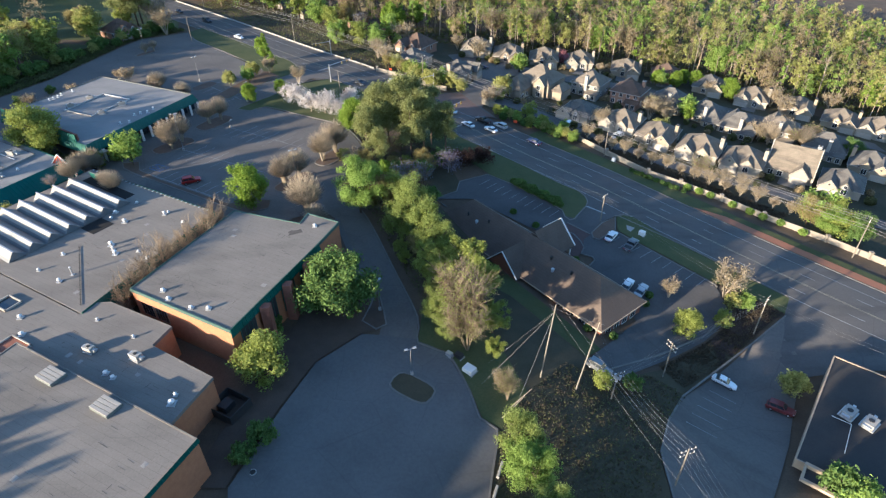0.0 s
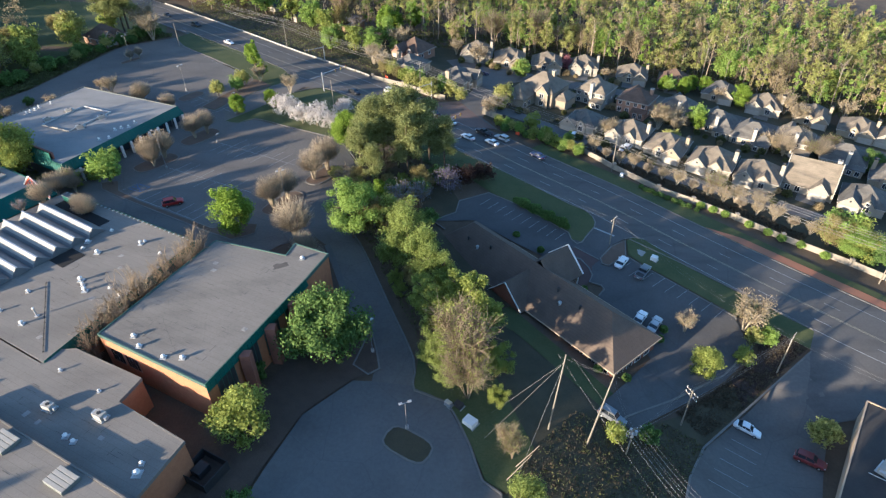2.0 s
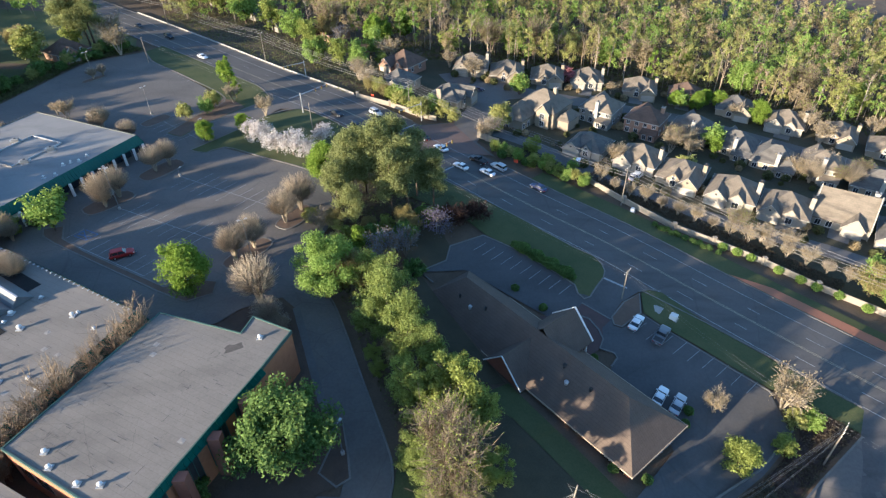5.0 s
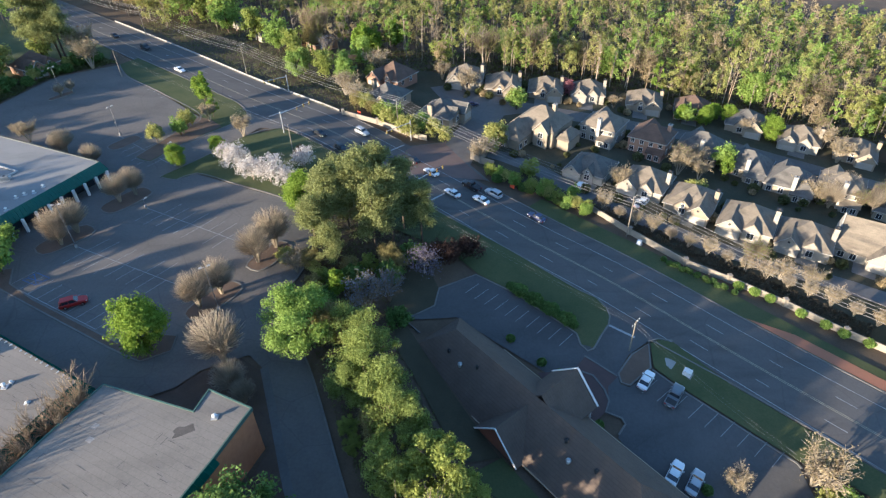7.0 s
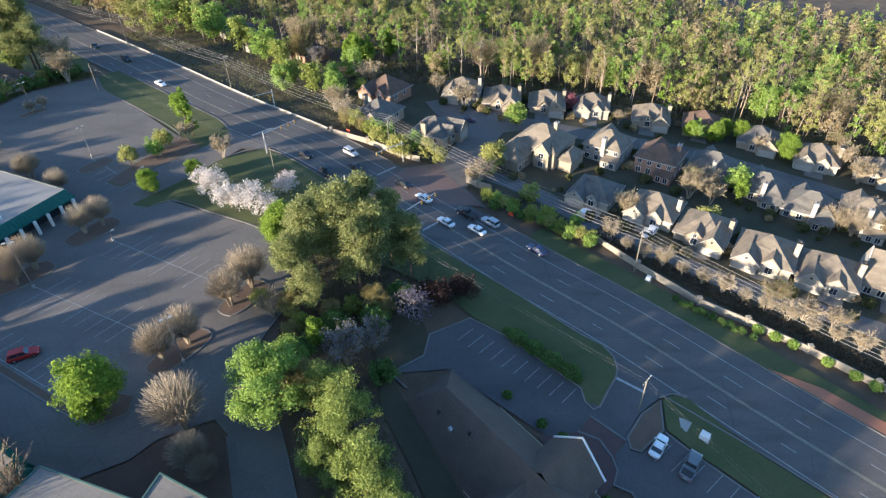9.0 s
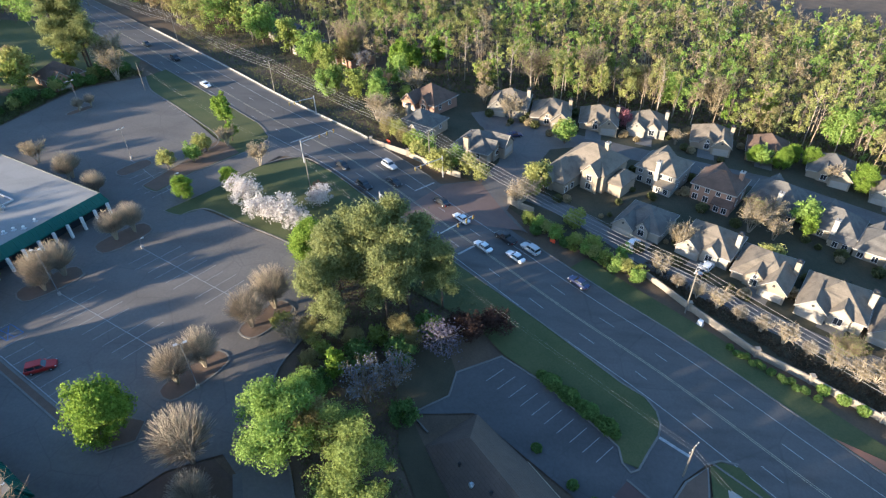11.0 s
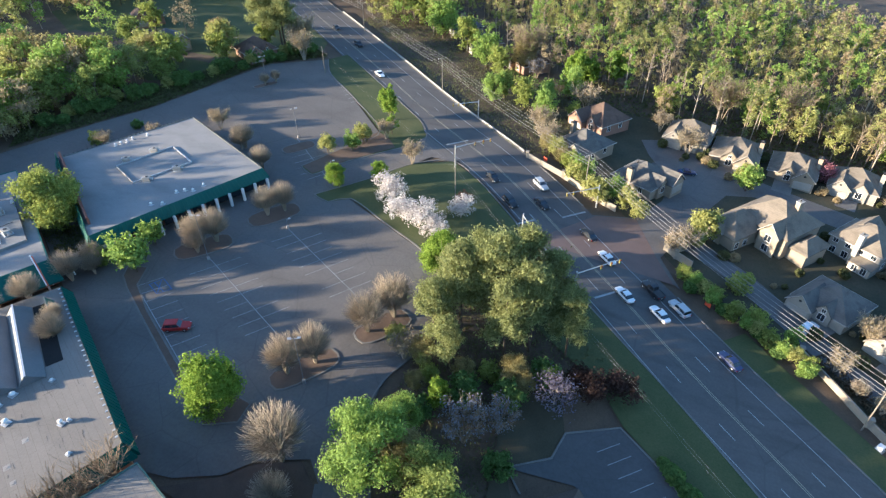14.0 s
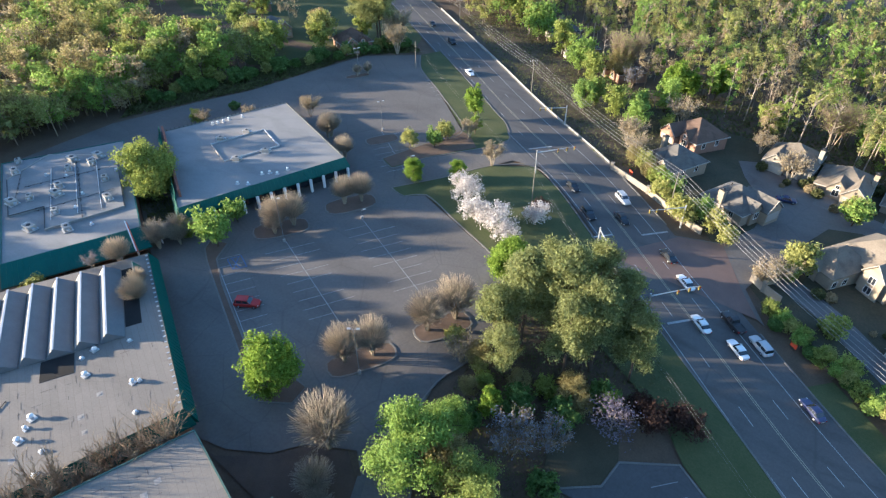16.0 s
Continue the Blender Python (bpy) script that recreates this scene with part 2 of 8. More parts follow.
# ---- building blocks ----
def ground_z(x, y):
    """The lie of the land: it falls to the east and levels off in the west, with hollows at the office and the corner building."""
    v = -26 * math.tanh(x / 260) - 2.8
    if v > 0.3:
        v = 0.3 + (v - 0.3) * (0.22 + 0.5 * min(max((y - 165) / 70, 0), 1))
    a, b = (x - 18) * 0.6 - (y - 106) * 0.8, (x - 18) * 0.8 + (y - 106) * 0.6
    return v - 5.5 * math.exp(-(((x - 58) / 20) ** 2 + ((y - 76) / 20) ** 2)) - 2.6 * math.exp(-((a / 34) ** 2 + (b / 17) ** 2))


class Shape:
    """Collects corners and faces for one mesh."""

    def __init__(self):
        self.v, self.f = [], []

    def face(self, *pts):
        i = len(self.v)
        self.v += [tuple(p) for p in pts]
        self.f.append(tuple(range(i, i + len(pts))))
        return self

    def box(self, x0, y0, z0, x1, y1, z1, m=None):
        pts = [Vector((x, y, z)) for z in (z0, z1) for x, y in ((x0, y0), (x1, y0), (x1, y1), (x0, y1))]
        if m:
            pts = [m @ p for p in pts]
        i = len(self.v)
        self.v += [tuple(p) for p in pts]
        self.f += [tuple(i + k for k in q) for q in ((3, 2, 1, 0), (4, 5, 6, 7), (0, 1, 5, 4), (1, 2, 6, 5), (2, 3, 7, 6), (3, 0, 4, 7))]
        return self

    def prism(self, poly, z0, z1):
        """A flat-topped block over a polygon; z0 may be a function of x and y."""
        if sum(a[0] * b[1] - b[0] * a[1] for a, b in zip(poly, poly[1:] + poly[:1])) < 0:
            poly = poly[::-1]
        n, i = len(poly), len(self.v)
        low = z0 if callable(z0) else (lambda x, y: z0)
        high = z1 if callable(z1) else (lambda x, y: z1)
        self.v += [(x, y, low(x, y)) for x, y in poly] + [(x, y, high(x, y)) for x, y in poly]
        self.f += [tuple(i + n + k for k in range(n)), tuple(i + k for k in reversed(range(n)))]
        self.f += [(i + k, i + (k + 1) % n, i + n + (k + 1) % n, i + n + k) for k in range(n)]
        return self

    def tube(self, a, b, r0, r1=None, n=6, caps=True):
        a, b = Vector(a), Vector(b)
        r1 = r0 if r1 is None else r1
        d = (b - a).normalized()
        u = d.orthogonal().normalized()
        w = d.cross(u)
        i = len(self.v)
        for c, r in ((a, r0), (b, r1)):
            self.v += [tuple(c + (u * math.cos(k * math.tau / n) + w * math.sin(k * math.tau / n)) * r) for k in range(n)]
        self.f += [(i + k, i + (k + 1) % n, i + n + (k + 1) % n, i + n + k) for k in range(n)]
        if caps:
            self.f += [tuple(i + k for k in reversed(range(n))), tuple(i + n + k for k in range(n))]
        return self

    def mesh(self, name):
        me = bpy.data.meshes.new(name)
        me.from_pydata(self.v, [], self.f)
        me.update()
        return me


def part(name, shape, mat, parent=None, label="", soft=0.0):
    """Links a shape as one mesh object, under a thing or under a part."""
    me = shape if isinstance(shape, bpy.types.Mesh) else shape.mesh(name)
    if mat and not me.materials:
        me.materials.append(mat)
    ob = new(name, me)
    if parent:
        ob.parent = parent
    if soft:
        bev = ob.modifiers.new("soft_edges", "BEVEL")
        bev.width, bev.segments, bev.limit_method = soft, 2, "ANGLE"
    if label:
        tagged(ob, label)
    if name in ("crown", "branchwork", "bud_cover", "foliage"):
        tagged(ob, kind="stuff")
    return ob


def fixed(ob, parent):
    """Hangs ob, which stands in the world already, under a thing without moving it."""
    ob.parent = parent
    ob.matrix_parent_inverse = Matrix.Translation(-parent.location)
    return ob


def thing(name, at, rz=0.0, label="", category="", group=""):
    """An Empty at a thing's base."""
    ob = new(name)
    ob.empty_display_size = 0.3
    ob.matrix_world = at if isinstance(at, Matrix) else pose(*at, 0, 0, rz)
    return tagged(ob, label, category, group)


def structure(name, shape, mat, label="", category=""):
    return tagged(part(name, shape, mat), label, category, kind="structure")


def offset_poly(poly, d):
    """The polygon moved outwards by d (counterclockwise polygons grow)."""
    n, out = len(poly), []
    area = sum(a[0] * b[1] - b[0] * a[1] for a, b in zip(poly, poly[1:] + poly[:1]))
    s = 1 if area > 0 else -1
    for k in range(n):
        p, q, r = Vector(poly[k - 1]), Vector(poly[k]), Vector(poly[(k + 1) % n])
        e, f = (q - p).normalized(), (r - q).normalized()
        a, b = Vector((e.y, -e.x)) * s, Vector((f.y, -f.x)) * s
        m = (a + b) / max(0.3, 1 + a.dot(b))
        out.append(tuple(q + m * d))
    return out


def curve_points(pts, step=4.0, closed=False):
    """Points along a smooth line through pts (Catmull-Rom)."""
    n, out = len(pts), []
    for k in range(n if closed else n - 1):
        if closed:
            p = [Vector(pts[(k + j - 1) % n]) for j in range(4)]
        else:
            p = [Vector(pts[min(max(k + j - 1, 0), n - 1)]) for j in range(4)]
        c = max(1, int((p[2] - p[1]).length / step))
        for j in range(c):
            t = j / c
            out.append(0.5 * (2 * p[1] + (p[2] - p[0]) * t + (2 * p[0] - 5 * p[1] + 4 * p[2] - p[3]) * t * t + (3 * p[1] - p[0] - 3 * p[2] + p[3]) * t ** 3))
    if not closed:
        out.append(Vector(pts[-1]))
    return [tuple(q) for q in out]


def drape(poly, h, step=5.0):
    """A sheet over a polygon that follows the land, h above it."""
    bm = bmesh.new()
    bm.faces.new([bm.verts.new((x, y, 0)) for x, y in poly])
    bm.normal_update()
    if bm.faces[:][0].normal.z < 0:
        bmesh.ops.reverse_faces(bm, faces=bm.faces[:])
    for axis in (0, 1):
        lo, hi = min(p[axis] for p in poly), max(p[axis] for p in poly)
        c = math.ceil(lo / step) * step
        while c < hi:
            no = (1, 0, 0) if axis == 0 else (0, 1, 0)
            co = (c, 0, 0) if axis == 0 else (0, c, 0)
            bmesh.ops.bisect_plane(bm, geom=bm.verts[:] + bm.edges[:] + bm.faces[:], plane_co=co, plane_no=no)
            c += step
    for v in bm.verts:
        v.co.z = ground_z(v.co.x, v.co.y) + h
    me = bpy.data.meshes.new("sheet")
    bm.to_mesh(me)
    bm.free()
    return me


def side_point(pts, k, off):
    p, q = Vector(pts[max(k - 1, 0)]), Vector(pts[min(k + 1, len(pts) - 1)])
    d = (q - p).normalized()
    c = Vector(pts[k])
    return c.x - d.y * off, c.y + d.x * off


def ribbon(pts, left, right, h, s=None, closed=False):
    """A strip along pts between two sideways offsets, on the land."""
    s = s or Shape()
    line = list(pts)
    if closed:
        line = line + [line[0]]
    n = max(1, int(abs(left - right) / 3))
    for k in range(len(line) - 1):
        for i in range(n):
            a, b = right + (left - right) * i / n, right + (left - right) * (i + 1) / n
            q = []
            for j, off in ((k, a), (k + 1, a), (k + 1, b), (k, b)):
                x, y = side_point(line, j, off)
                q.append((x, y, ground_z(x, y) + h))
            s.face(*q)
    return s


def kerb_line(pts, closed=False, wide=0.16, high=0.15, s=None):
    """A kerb of real height along a line."""
    s = s or Shape()
    line = list(pts) + ([pts[0]] if closed else [])
    rows = []
    for k in range(len(line)):
        if closed and k in (0, len(line) - 1):
            ring = [pts[-1], pts[0], pts[1]]
            a, b = side_point(ring, 1, wide), side_point(ring, 1, -wide)
        else:
            a, b = side_point(line, k, wide), side_point(line, k, -wide)
        za, zb = ground_z(*a), ground_z(*b)
        rows.append(((*a, za - 0.1), (*a, za + high), (*b, zb + high), (*b, zb - 0.1)))
    for r, t in zip(rows, rows[1:]):
        for j in range(3):
            s.face(r[j], r[j + 1], t[j + 1], t[j])
    return s
# ---- the land, roads and lots ----
def axis_steps(lo, hi, far):
    core = [lo + 5.0 * k for k in range(int((hi - lo) / 5) + 1)]
    left = [lo - 5 * 1.35 ** k for k in range(1, 22) if 5 * 1.35 ** k < far]
    right = [core[-1] + 5 * 1.35 ** k for k in range(1, 22) if 5 * 1.35 ** k < far]
    return left[::-1] + core + right


def build_ground():
    xs, ys = axis_steps(-190, 190, 2500), axis_steps(0, 330, 2500)
    s = Shape()
    s.v = [(x, y, ground_z(x, y) - 0.2 + 0.06 * noise.noise((x * 0.1, y * 0.1, 0))) for y in ys for x in xs]
    w = len(xs)
    s.f = [(j * w + i, j * w + i + 1, (j + 1) * w + i + 1, (j + 1) * w + i) for j in range(len(ys) - 1) for i in range(w - 1)]
    structure("ground", s, M_LEAFLITTER, "brown leaf litter and thin grass on sloping ground", "ground")


build_ground()

ROAD = curve_points([(-330, 452), (-220, 363), (-102, 267), (-61, 233), (-26, 206.5), (4, 178), (25, 157.5), (42, 142), (61, 122), (75, 108), (110, 74), (170, 18), (240, -45)], 4)
structure("road", ribbon(ROAD, 11, -7.3, 0.05), M_ROAD, "worn grey asphalt five-lane road with faded lane lines", "road")


def road_line(off, wide, mat, name, dash=None):
    s = Shape()
    run = 0.0
    fine = curve_points(ROAD, 1.0)
    for k in range(len(fine) - 1):
        run += (Vector(fine[k + 1]) - Vector(fine[k])).length
        if dash and run % dash[1] > dash[0]:
            continue
        q = []
        for j, o in ((k, off - wide / 2), (k + 1, off - wide / 2), (k + 1, off + wide / 2), (k, off + wide / 2)):
            x, y = side_point(fine, j, o)
            q.append((x, y, ground_z(x, y) + 0.075))
        s.face(*q)
    return structure(name, s, mat, "", "road marking")


for off, wide, mat, dash in ((0.18, 0.14, M_YELLOW, None), (-0.18, 0.14, M_YELLOW, None), (3.4, 0.15, M_PAINT, (3, 12)), (-3.3, 0.15, M_PAINT, (3, 12)), (7.0, 0.15, M_PAINT, None), (-6.6, 0.15, M_PAINT, None)):
    road_line(off, wide, mat, "road_marking", dash)
edge = [side_point(ROAD, k, 11.15) for k in range(len(ROAD))]
structure("kerb", kerb_line([p for p in edge if p[0] < -4]), M_KERB, "", "kerb")
structure("kerb", kerb_line([p for p in edge if p[0] > 17]), M_KERB, "", "kerb")


def beside(x0, x1, off):
    """Points beside the road where its line runs between two x."""
    return [side_point(ROAD, k, off) for k in range(len(ROAD)) if x0 < ROAD[k][0] < x1]


def lot(name, poly, mat, h, label, step=5.0):
    return structure(name, drape(poly, h, step), mat, label, "pavement")


LOT_MAIN = [(-155, 165), (-150, 173.6), (-143.4, 186.5), (-135.3, 199.4), (-129, 217), (-121, 241), (-106.5, 253.7), (-99.2, 242.8), (-82.3, 228.8), (-66, 213.5), (-56.5, 205.6), (-47, 207), (-50, 201.7), (-57.4, 190), (-65, 180),
            (-57, 180.5), (-33, 169), (-27.5, 164), (-22, 152), (-23, 142), (-25, 135), (-24, 126), (-18, 117), (-10, 96.5), (-5, 83), (-5, 76), (-12, 76.5), (-11.4, 82.2), (-13.4, 86.7), (-16.6, 93.3), (-20.7, 104.3), (-24.4, 114.6),
            (-28, 118), (-35, 114.5), (-38, 111), (-44, 108), (-50, 107), (-86, 128), (-95, 133), (-134, 156)]
lot("parking_lot_1", LOT_MAIN, M_ASPHALT, 0.04, "worn dark asphalt parking lot with faded stall lines")
lot("service_drive", [(-155, 165), (-155.5, 148), (-156, 122), (-149, 122), (-148.4, 132), (-134, 156.4)], M_ASPHALT, 0.038, "worn asphalt service drive behind the shops")
lot("cul_de_sac", [(-5, 77), (0.4, 74), (4.1, 66), (5.6, 60), (8.2, 58), (6.6, 49), (4, 37), (-10, 33), (-27, 35), (-30, 46), (-25.7, 60), (-22, 70), (-15, 77.5), (-12, 77.5)], M_DRIVE, 0.045, "pale worn asphalt turning area with cracks")
lot("entry_drive", [(-47, 207), (-56.5, 205.6), (-66, 213.5), (-54.1, 211.6), (-53, 217.3), (-58, 224.7), (-55, 228), (-36, 211), (-41, 207.3)], M_ASPHALT, 0.043, "dark asphalt entrance drive")
lot("office_lot", [(-2, 129.5), (3.8, 133.8), (4.8, 138.8), (9.5, 141.5), (12.6, 143.3), (19.5, 138.5), (30.8, 127.2), (33, 123.3), (38, 130), (38.4, 134), (37, 138), (48, 127.5), (44, 125.4), (39.5, 122), (36.3, 117.8), (36.2, 115.3), (37.7, 114.6), (42.8, 118.5), (46.5, 114.2), (55.4, 105.6), (60.8, 100.9), (61.5, 92),
                   (54, 86), (40, 77), (31, 71), (27, 76), (40, 89), (33.2, 105), (35, 107.3), (34.7, 108.4), (32.3, 109.6), (26, 116), (8, 131)], M_NEWER, 0.04, "dark asphalt office parking lot")
lot("corner_lot", [(76, 97), (84, 97), (76, 82), (66, 72), (58, 60), (47, 46), (33, 44), (34, 56), (38, 63), (43, 69.5), (63, 85), (73, 92)], M_ASPHALT, 0.04, "asphalt lot with faint white stall lines", 3.0)
lot("side_street", [(-3, 200), (7, 204), (12, 215), (13, 226), (6, 238), (3, 246), (10, 250), (22, 246), (36, 238), (60, 231), (90, 222), (120, 202), (150, 184), (150, 177), (118, 195), (88, 214), (58, 223), (34, 229), (27, 226), (22, 214), (17, 200), (14, 191), (19, 182), (8, 190)], M_ASPHALT, 0.045, "narrow residential asphalt street")
lot("street_mouth", [(75, 97), (76.4, 99), (92, 84), (86, 76.5), (73, 76.6), (68.6, 76.4), (67, 81), (71, 88)], M_ROAD, 0.062, "pale asphalt mouth of the corner lot", 3.0)
structure("rough_verge", drape([(9, 58), (13, 66), (9, 76), (7, 90), (8, 99), (14, 93), (28, 74), (31, 71), (38, 74.5), (42, 76.5), (54, 85), (62, 91), (63, 86), (43, 69.8), (38, 63.2), (33.6, 55.8), (32.6, 44), (32, 20), (6, 20), (4.4, 37), (7, 49), (8.4, 58)], 0.02, 4), M_ROUGH, "rough dark grass and dead stalks under the power lines", "grass")
structure("planting_bed", drape([(55, 80), (63, 86.4), (72, 92.2), (69, 96), (63.5, 95), (62.5, 92), (55, 86)], 0.06, 3), material("dark_mulch", (0.042, 0.03, 0.025), (0.065, 0.046, 0.036), 0.95, 0.6, 14, 0.8), "bank covered with dark brown mulch", "planting bed")
structure("estate_lawn", drape([(-60, 262), (-30, 236), (-8, 216), (8, 200), (20, 186), (45, 168), (58, 153), (78, 139), (110, 108), (190, 70), (215, 150), (150, 200), (108, 236), (60, 256), (10, 260), (-20, 268)], -0.02, 10), material("patchy_lawn", (0.036, 0.04, 0.02), (0.088, 0.074, 0.046), 0.95, 0.12, 20, 0.7), "patchy lawns and beds between the houses", "grass")
LANE = curve_points([(14, 201), (21, 198.5), (30, 192.5), (38.5, 184), (46, 176), (53.5, 169.5), (64, 161.5), (74, 155), (86, 149), (96, 144), (108, 136), (122, 127), (140, 112)], 4)
structure("estate_lane", ribbon(LANE, 2.9, -2.9, 0.06), M_DRIVE, "narrow asphalt lane between the wall and the houses", "road")


def grass(name, poly):
    structure(name, drape(poly, 0.09, 5), M_GRASS, "mown green grass", "grass")


grass("verge", [(-75.8, 189), (-71, 186.5), (-66.3, 195.5), (-54.1, 211.6), (-53, 217), (-58, 224.7), (-66, 231.3), (-103, 261), (-106.5, 253.7), (-99, 242.8), (-82, 229), (-66, 214), (-70, 203)])
grass("lawn", [(-65.7, 179), (-61, 177.5), (-56.8, 180.8), (-33.3, 169.5), (-27, 164), (-17, 173), (-13, 183), (-31, 200.5), (-41, 207.3), (-50, 201.7), (-57.4, 190)])
grass("verge", [(33.3, 123.6), (35.4, 126.8), (37.5, 129.8), (38.3, 132), (38.2, 134.5), (36.8, 137.2), (33.4, 139.7), (28, 145), (20, 153), (2, 169), (-10, 172), (-8, 160), (8, 150), (13, 143.6), (19.5, 138.8), (30.8, 127.4), (31.2, 124.4)])
grass("verge", [(43.2, 119), (46.8, 114.6), (55.7, 106), (61.2, 101.2), (66, 99), (73, 92.5), (76, 97), (56, 115.6), (49, 125.4), (46.3, 126), (44.4, 125)])
grass("verge", beside(17, 140, 11.3) + beside(17, 140, 17)[::-1])
grass("verge", [(-4.8, 76.5), (0.4, 74.3), (4.3, 66), (6, 60), (9, 58), (14, 66), (8, 84), (0, 90), (-4, 86)])
grass("verge", [(8, 97), (14, 93), (28, 74), (31, 72), (27, 76.5), (30, 79), (14, 101)])


structure("planting_bed", drape([(-75.6, 189.2), (-71.2, 186.9), (-66.5, 195.8), (-58, 207.5), (-62.5, 212), (-66.2, 213.4), (-70, 203)], 0.13, 4), M_MULCH, "kerbed bed of brown mulch at the lot entrance", "planting bed")
structure("rough_verge", drape([(-6, 142), (-3, 122), (2, 112), (7.6, 99.4), (13.6, 101), (4, 118), (-2.2, 129.4), (3.6, 134), (4.6, 139), (2, 147)], 0.03, 4), M_ROUGH, "rough shaded grass between the trees and the office", "grass")
structure("yard_lawn", drape([(-150, 214), (-137, 220), (-124, 243), (-112, 258), (-118, 275), (-150, 300), (-220, 310), (-235, 250), (-190, 225)], -0.1, 10), M_GRASS, "shaded lawns of the yards beyond the lot", "grass")


def oval(cx, cy, length, width, ang, n=14):
    """A rounded island outline."""
    c, s_, out = math.cos(radians(ang)), math.sin(radians(ang)), []
    for k in range(n):
        a = math.tau * k / n
        u, v = math.copysign(abs(math.cos(a)) ** 0.6, math.cos(a)) * length / 2, math.copysign(abs(math.sin(a)) ** 0.6, math.sin(a)) * width / 2
        out.append((cx + u * c - v * s_, cy + u * s_ + v * c))
    return out


def island(poly, mat=M_MULCH, label="kerbed planting island with brown mulch"):
    ob = structure("planting_island", drape(poly, 0.12, 4), mat, label, "planting bed")
    structure("island_kerb", kerb_line(poly, True), M_KERB, "", "kerb")
    return ob


for cx, cy, ln, wd, ang in ((-38, 132, 12, 5, 57), (-30.6, 146, 11, 5, 60), (-76.3, 152.5, 12, 6, 52), (-69.6, 168.3, 12, 6, 55), (-81.8, 197, 9, 4.5, 55), (-113, 226, 8, 2.5, 55)):
    island(oval(cx, cy, ln, wd, ang))
island([(36.4, 117.6), (36.4, 115.6), (37.8, 115), (39.6, 116.5), (42.6, 118.9), (44, 124.8), (40, 122)], M_MULCH, "kerbed island with dark mulch around the pole")
island([(-15.3, 81), (-14.2, 85.4), (-13.2, 90.4), (-11.6, 84.4), (-10.8, 80.4), (-12.6, 79)], M_BED, "kerbed wedge island of bare earth around the lamp")
island(oval(-5.4, 65.5, 7.6, 4.6, -30), M_ROUGH, "kerbed teardrop island with rough dark grass")
island([(-86, 141.5), (-84.5, 138.6), (-80.8, 136), (-73.2, 131.6), (-52.5, 119.8), (-46, 116.6), (-41.5, 119), (-41.8, 122.6), (-46, 123.2), (-51.6, 121), (-72.6, 132.7), (-79.8, 137.6), (-82, 142.5)])
structure("planting_bed", drape([(-50, 106.5), (-44.5, 106.4), (-38, 110.4), (-35, 114), (-29, 117.2), (-24.8, 114.2), (-21, 104), (-17, 93.4), (-13.8, 86.6), (-12.4, 79), (-15, 77.8), (-22, 70.4), (-26, 60.4), (-30.4, 46), (-36, 46), (-33.4, 56), (-32, 66), (-24, 88), (-20.8, 100), (-28, 104), (-44, 106)], 0.07, 4), M_BED, "bare brown earth and mulch beside the school", "planting bed")
structure("drive_shoulder", ribbon(curve_points([(-25, 115.2), (-21, 104.6), (-16.9, 93.6), (-13.7, 86.9), (-11.6, 82)], 3), 0.8, -0.5, 0.1), M_DRIVE, "dusty pale shoulder of the drive", "pavement")
def lay_kerb(smooth, *pts):
    structure("kerb", kerb_line(curve_points(pts, 2.0) if smooth else list(pts)), M_KERB, "", "kerb")


lay_kerb(True, (-65.7, 179), (-61, 177.5), (-56.8, 180.8), (-45, 175.2), (-33.3, 169.3), (-27.5, 164), (-22, 152), (-23, 142), (-25, 135), (-24, 126), (-18, 117), (-10, 96.5), (-5, 83), (-4.7, 76), (0.4, 74), (4.1, 65.8), (5.6, 60), (8.2, 58), (6.6, 49), (4.5, 38))
lay_kerb(True, (-65.7, 179), (-57.4, 190), (-50, 201.7), (-41, 207.3), (-31, 200.5), (-13, 183.5), (2, 169.2), (20, 153), (28, 145.2))
lay_kerb(True, (-75.8, 189), (-71, 186.5), (-66.3, 195.5), (-54.1, 211.6), (-53, 217.3), (-58, 224.7), (-66, 231.3), (-104, 262.5))
lay_kerb(True, (-75.8, 189), (-70, 203), (-66, 214), (-82, 229), (-99, 242.8), (-106.5, 253.7))
lay_kerb(False, (1, 126.5), (-2, 129.5), (3.8, 133.8), (4.8, 138.8), (9.5, 141.5), (12.6, 143.3), (19.5, 138.5), (29.5, 128.5), (30.8, 127), (31, 124.3), (32, 122.8), (33.3, 123.4), (35.4, 126.6), (37.6, 129.7), (38.4, 132), (38.3, 134.5), (37, 137.3), (33.5, 139.8), (28, 145.2))
lay_kerb(False, (42.8, 118.5), (46.5, 114.2), (55.4, 105.6), (60.8, 100.9), (61.2, 100))
lay_kerb(True, (28.6, 118.8), (31.8, 117.2), (33.1, 114.2), (33.4, 111.9), (32.3, 109.7), (34.7, 108.5), (35, 107.3), (33.4, 105.4))
lay_kerb(False, (31.2, 121.6), (36, 117))
lay_kerb(True, (44, 125.4), (46.3, 126.3), (49, 125.9))
lay_kerb(False, (45, 125.6), (55, 117), (66, 107), (76, 97.5))
lay_kerb(False, (27.5, 71), (31, 74), (41, 79.5), (54, 87), (62, 93.5), (62.2, 98))
lay_kerb(False, (73, 92), (63.2, 85.3), (43.2, 69.8), (38, 63), (34, 55.6), (33, 44))


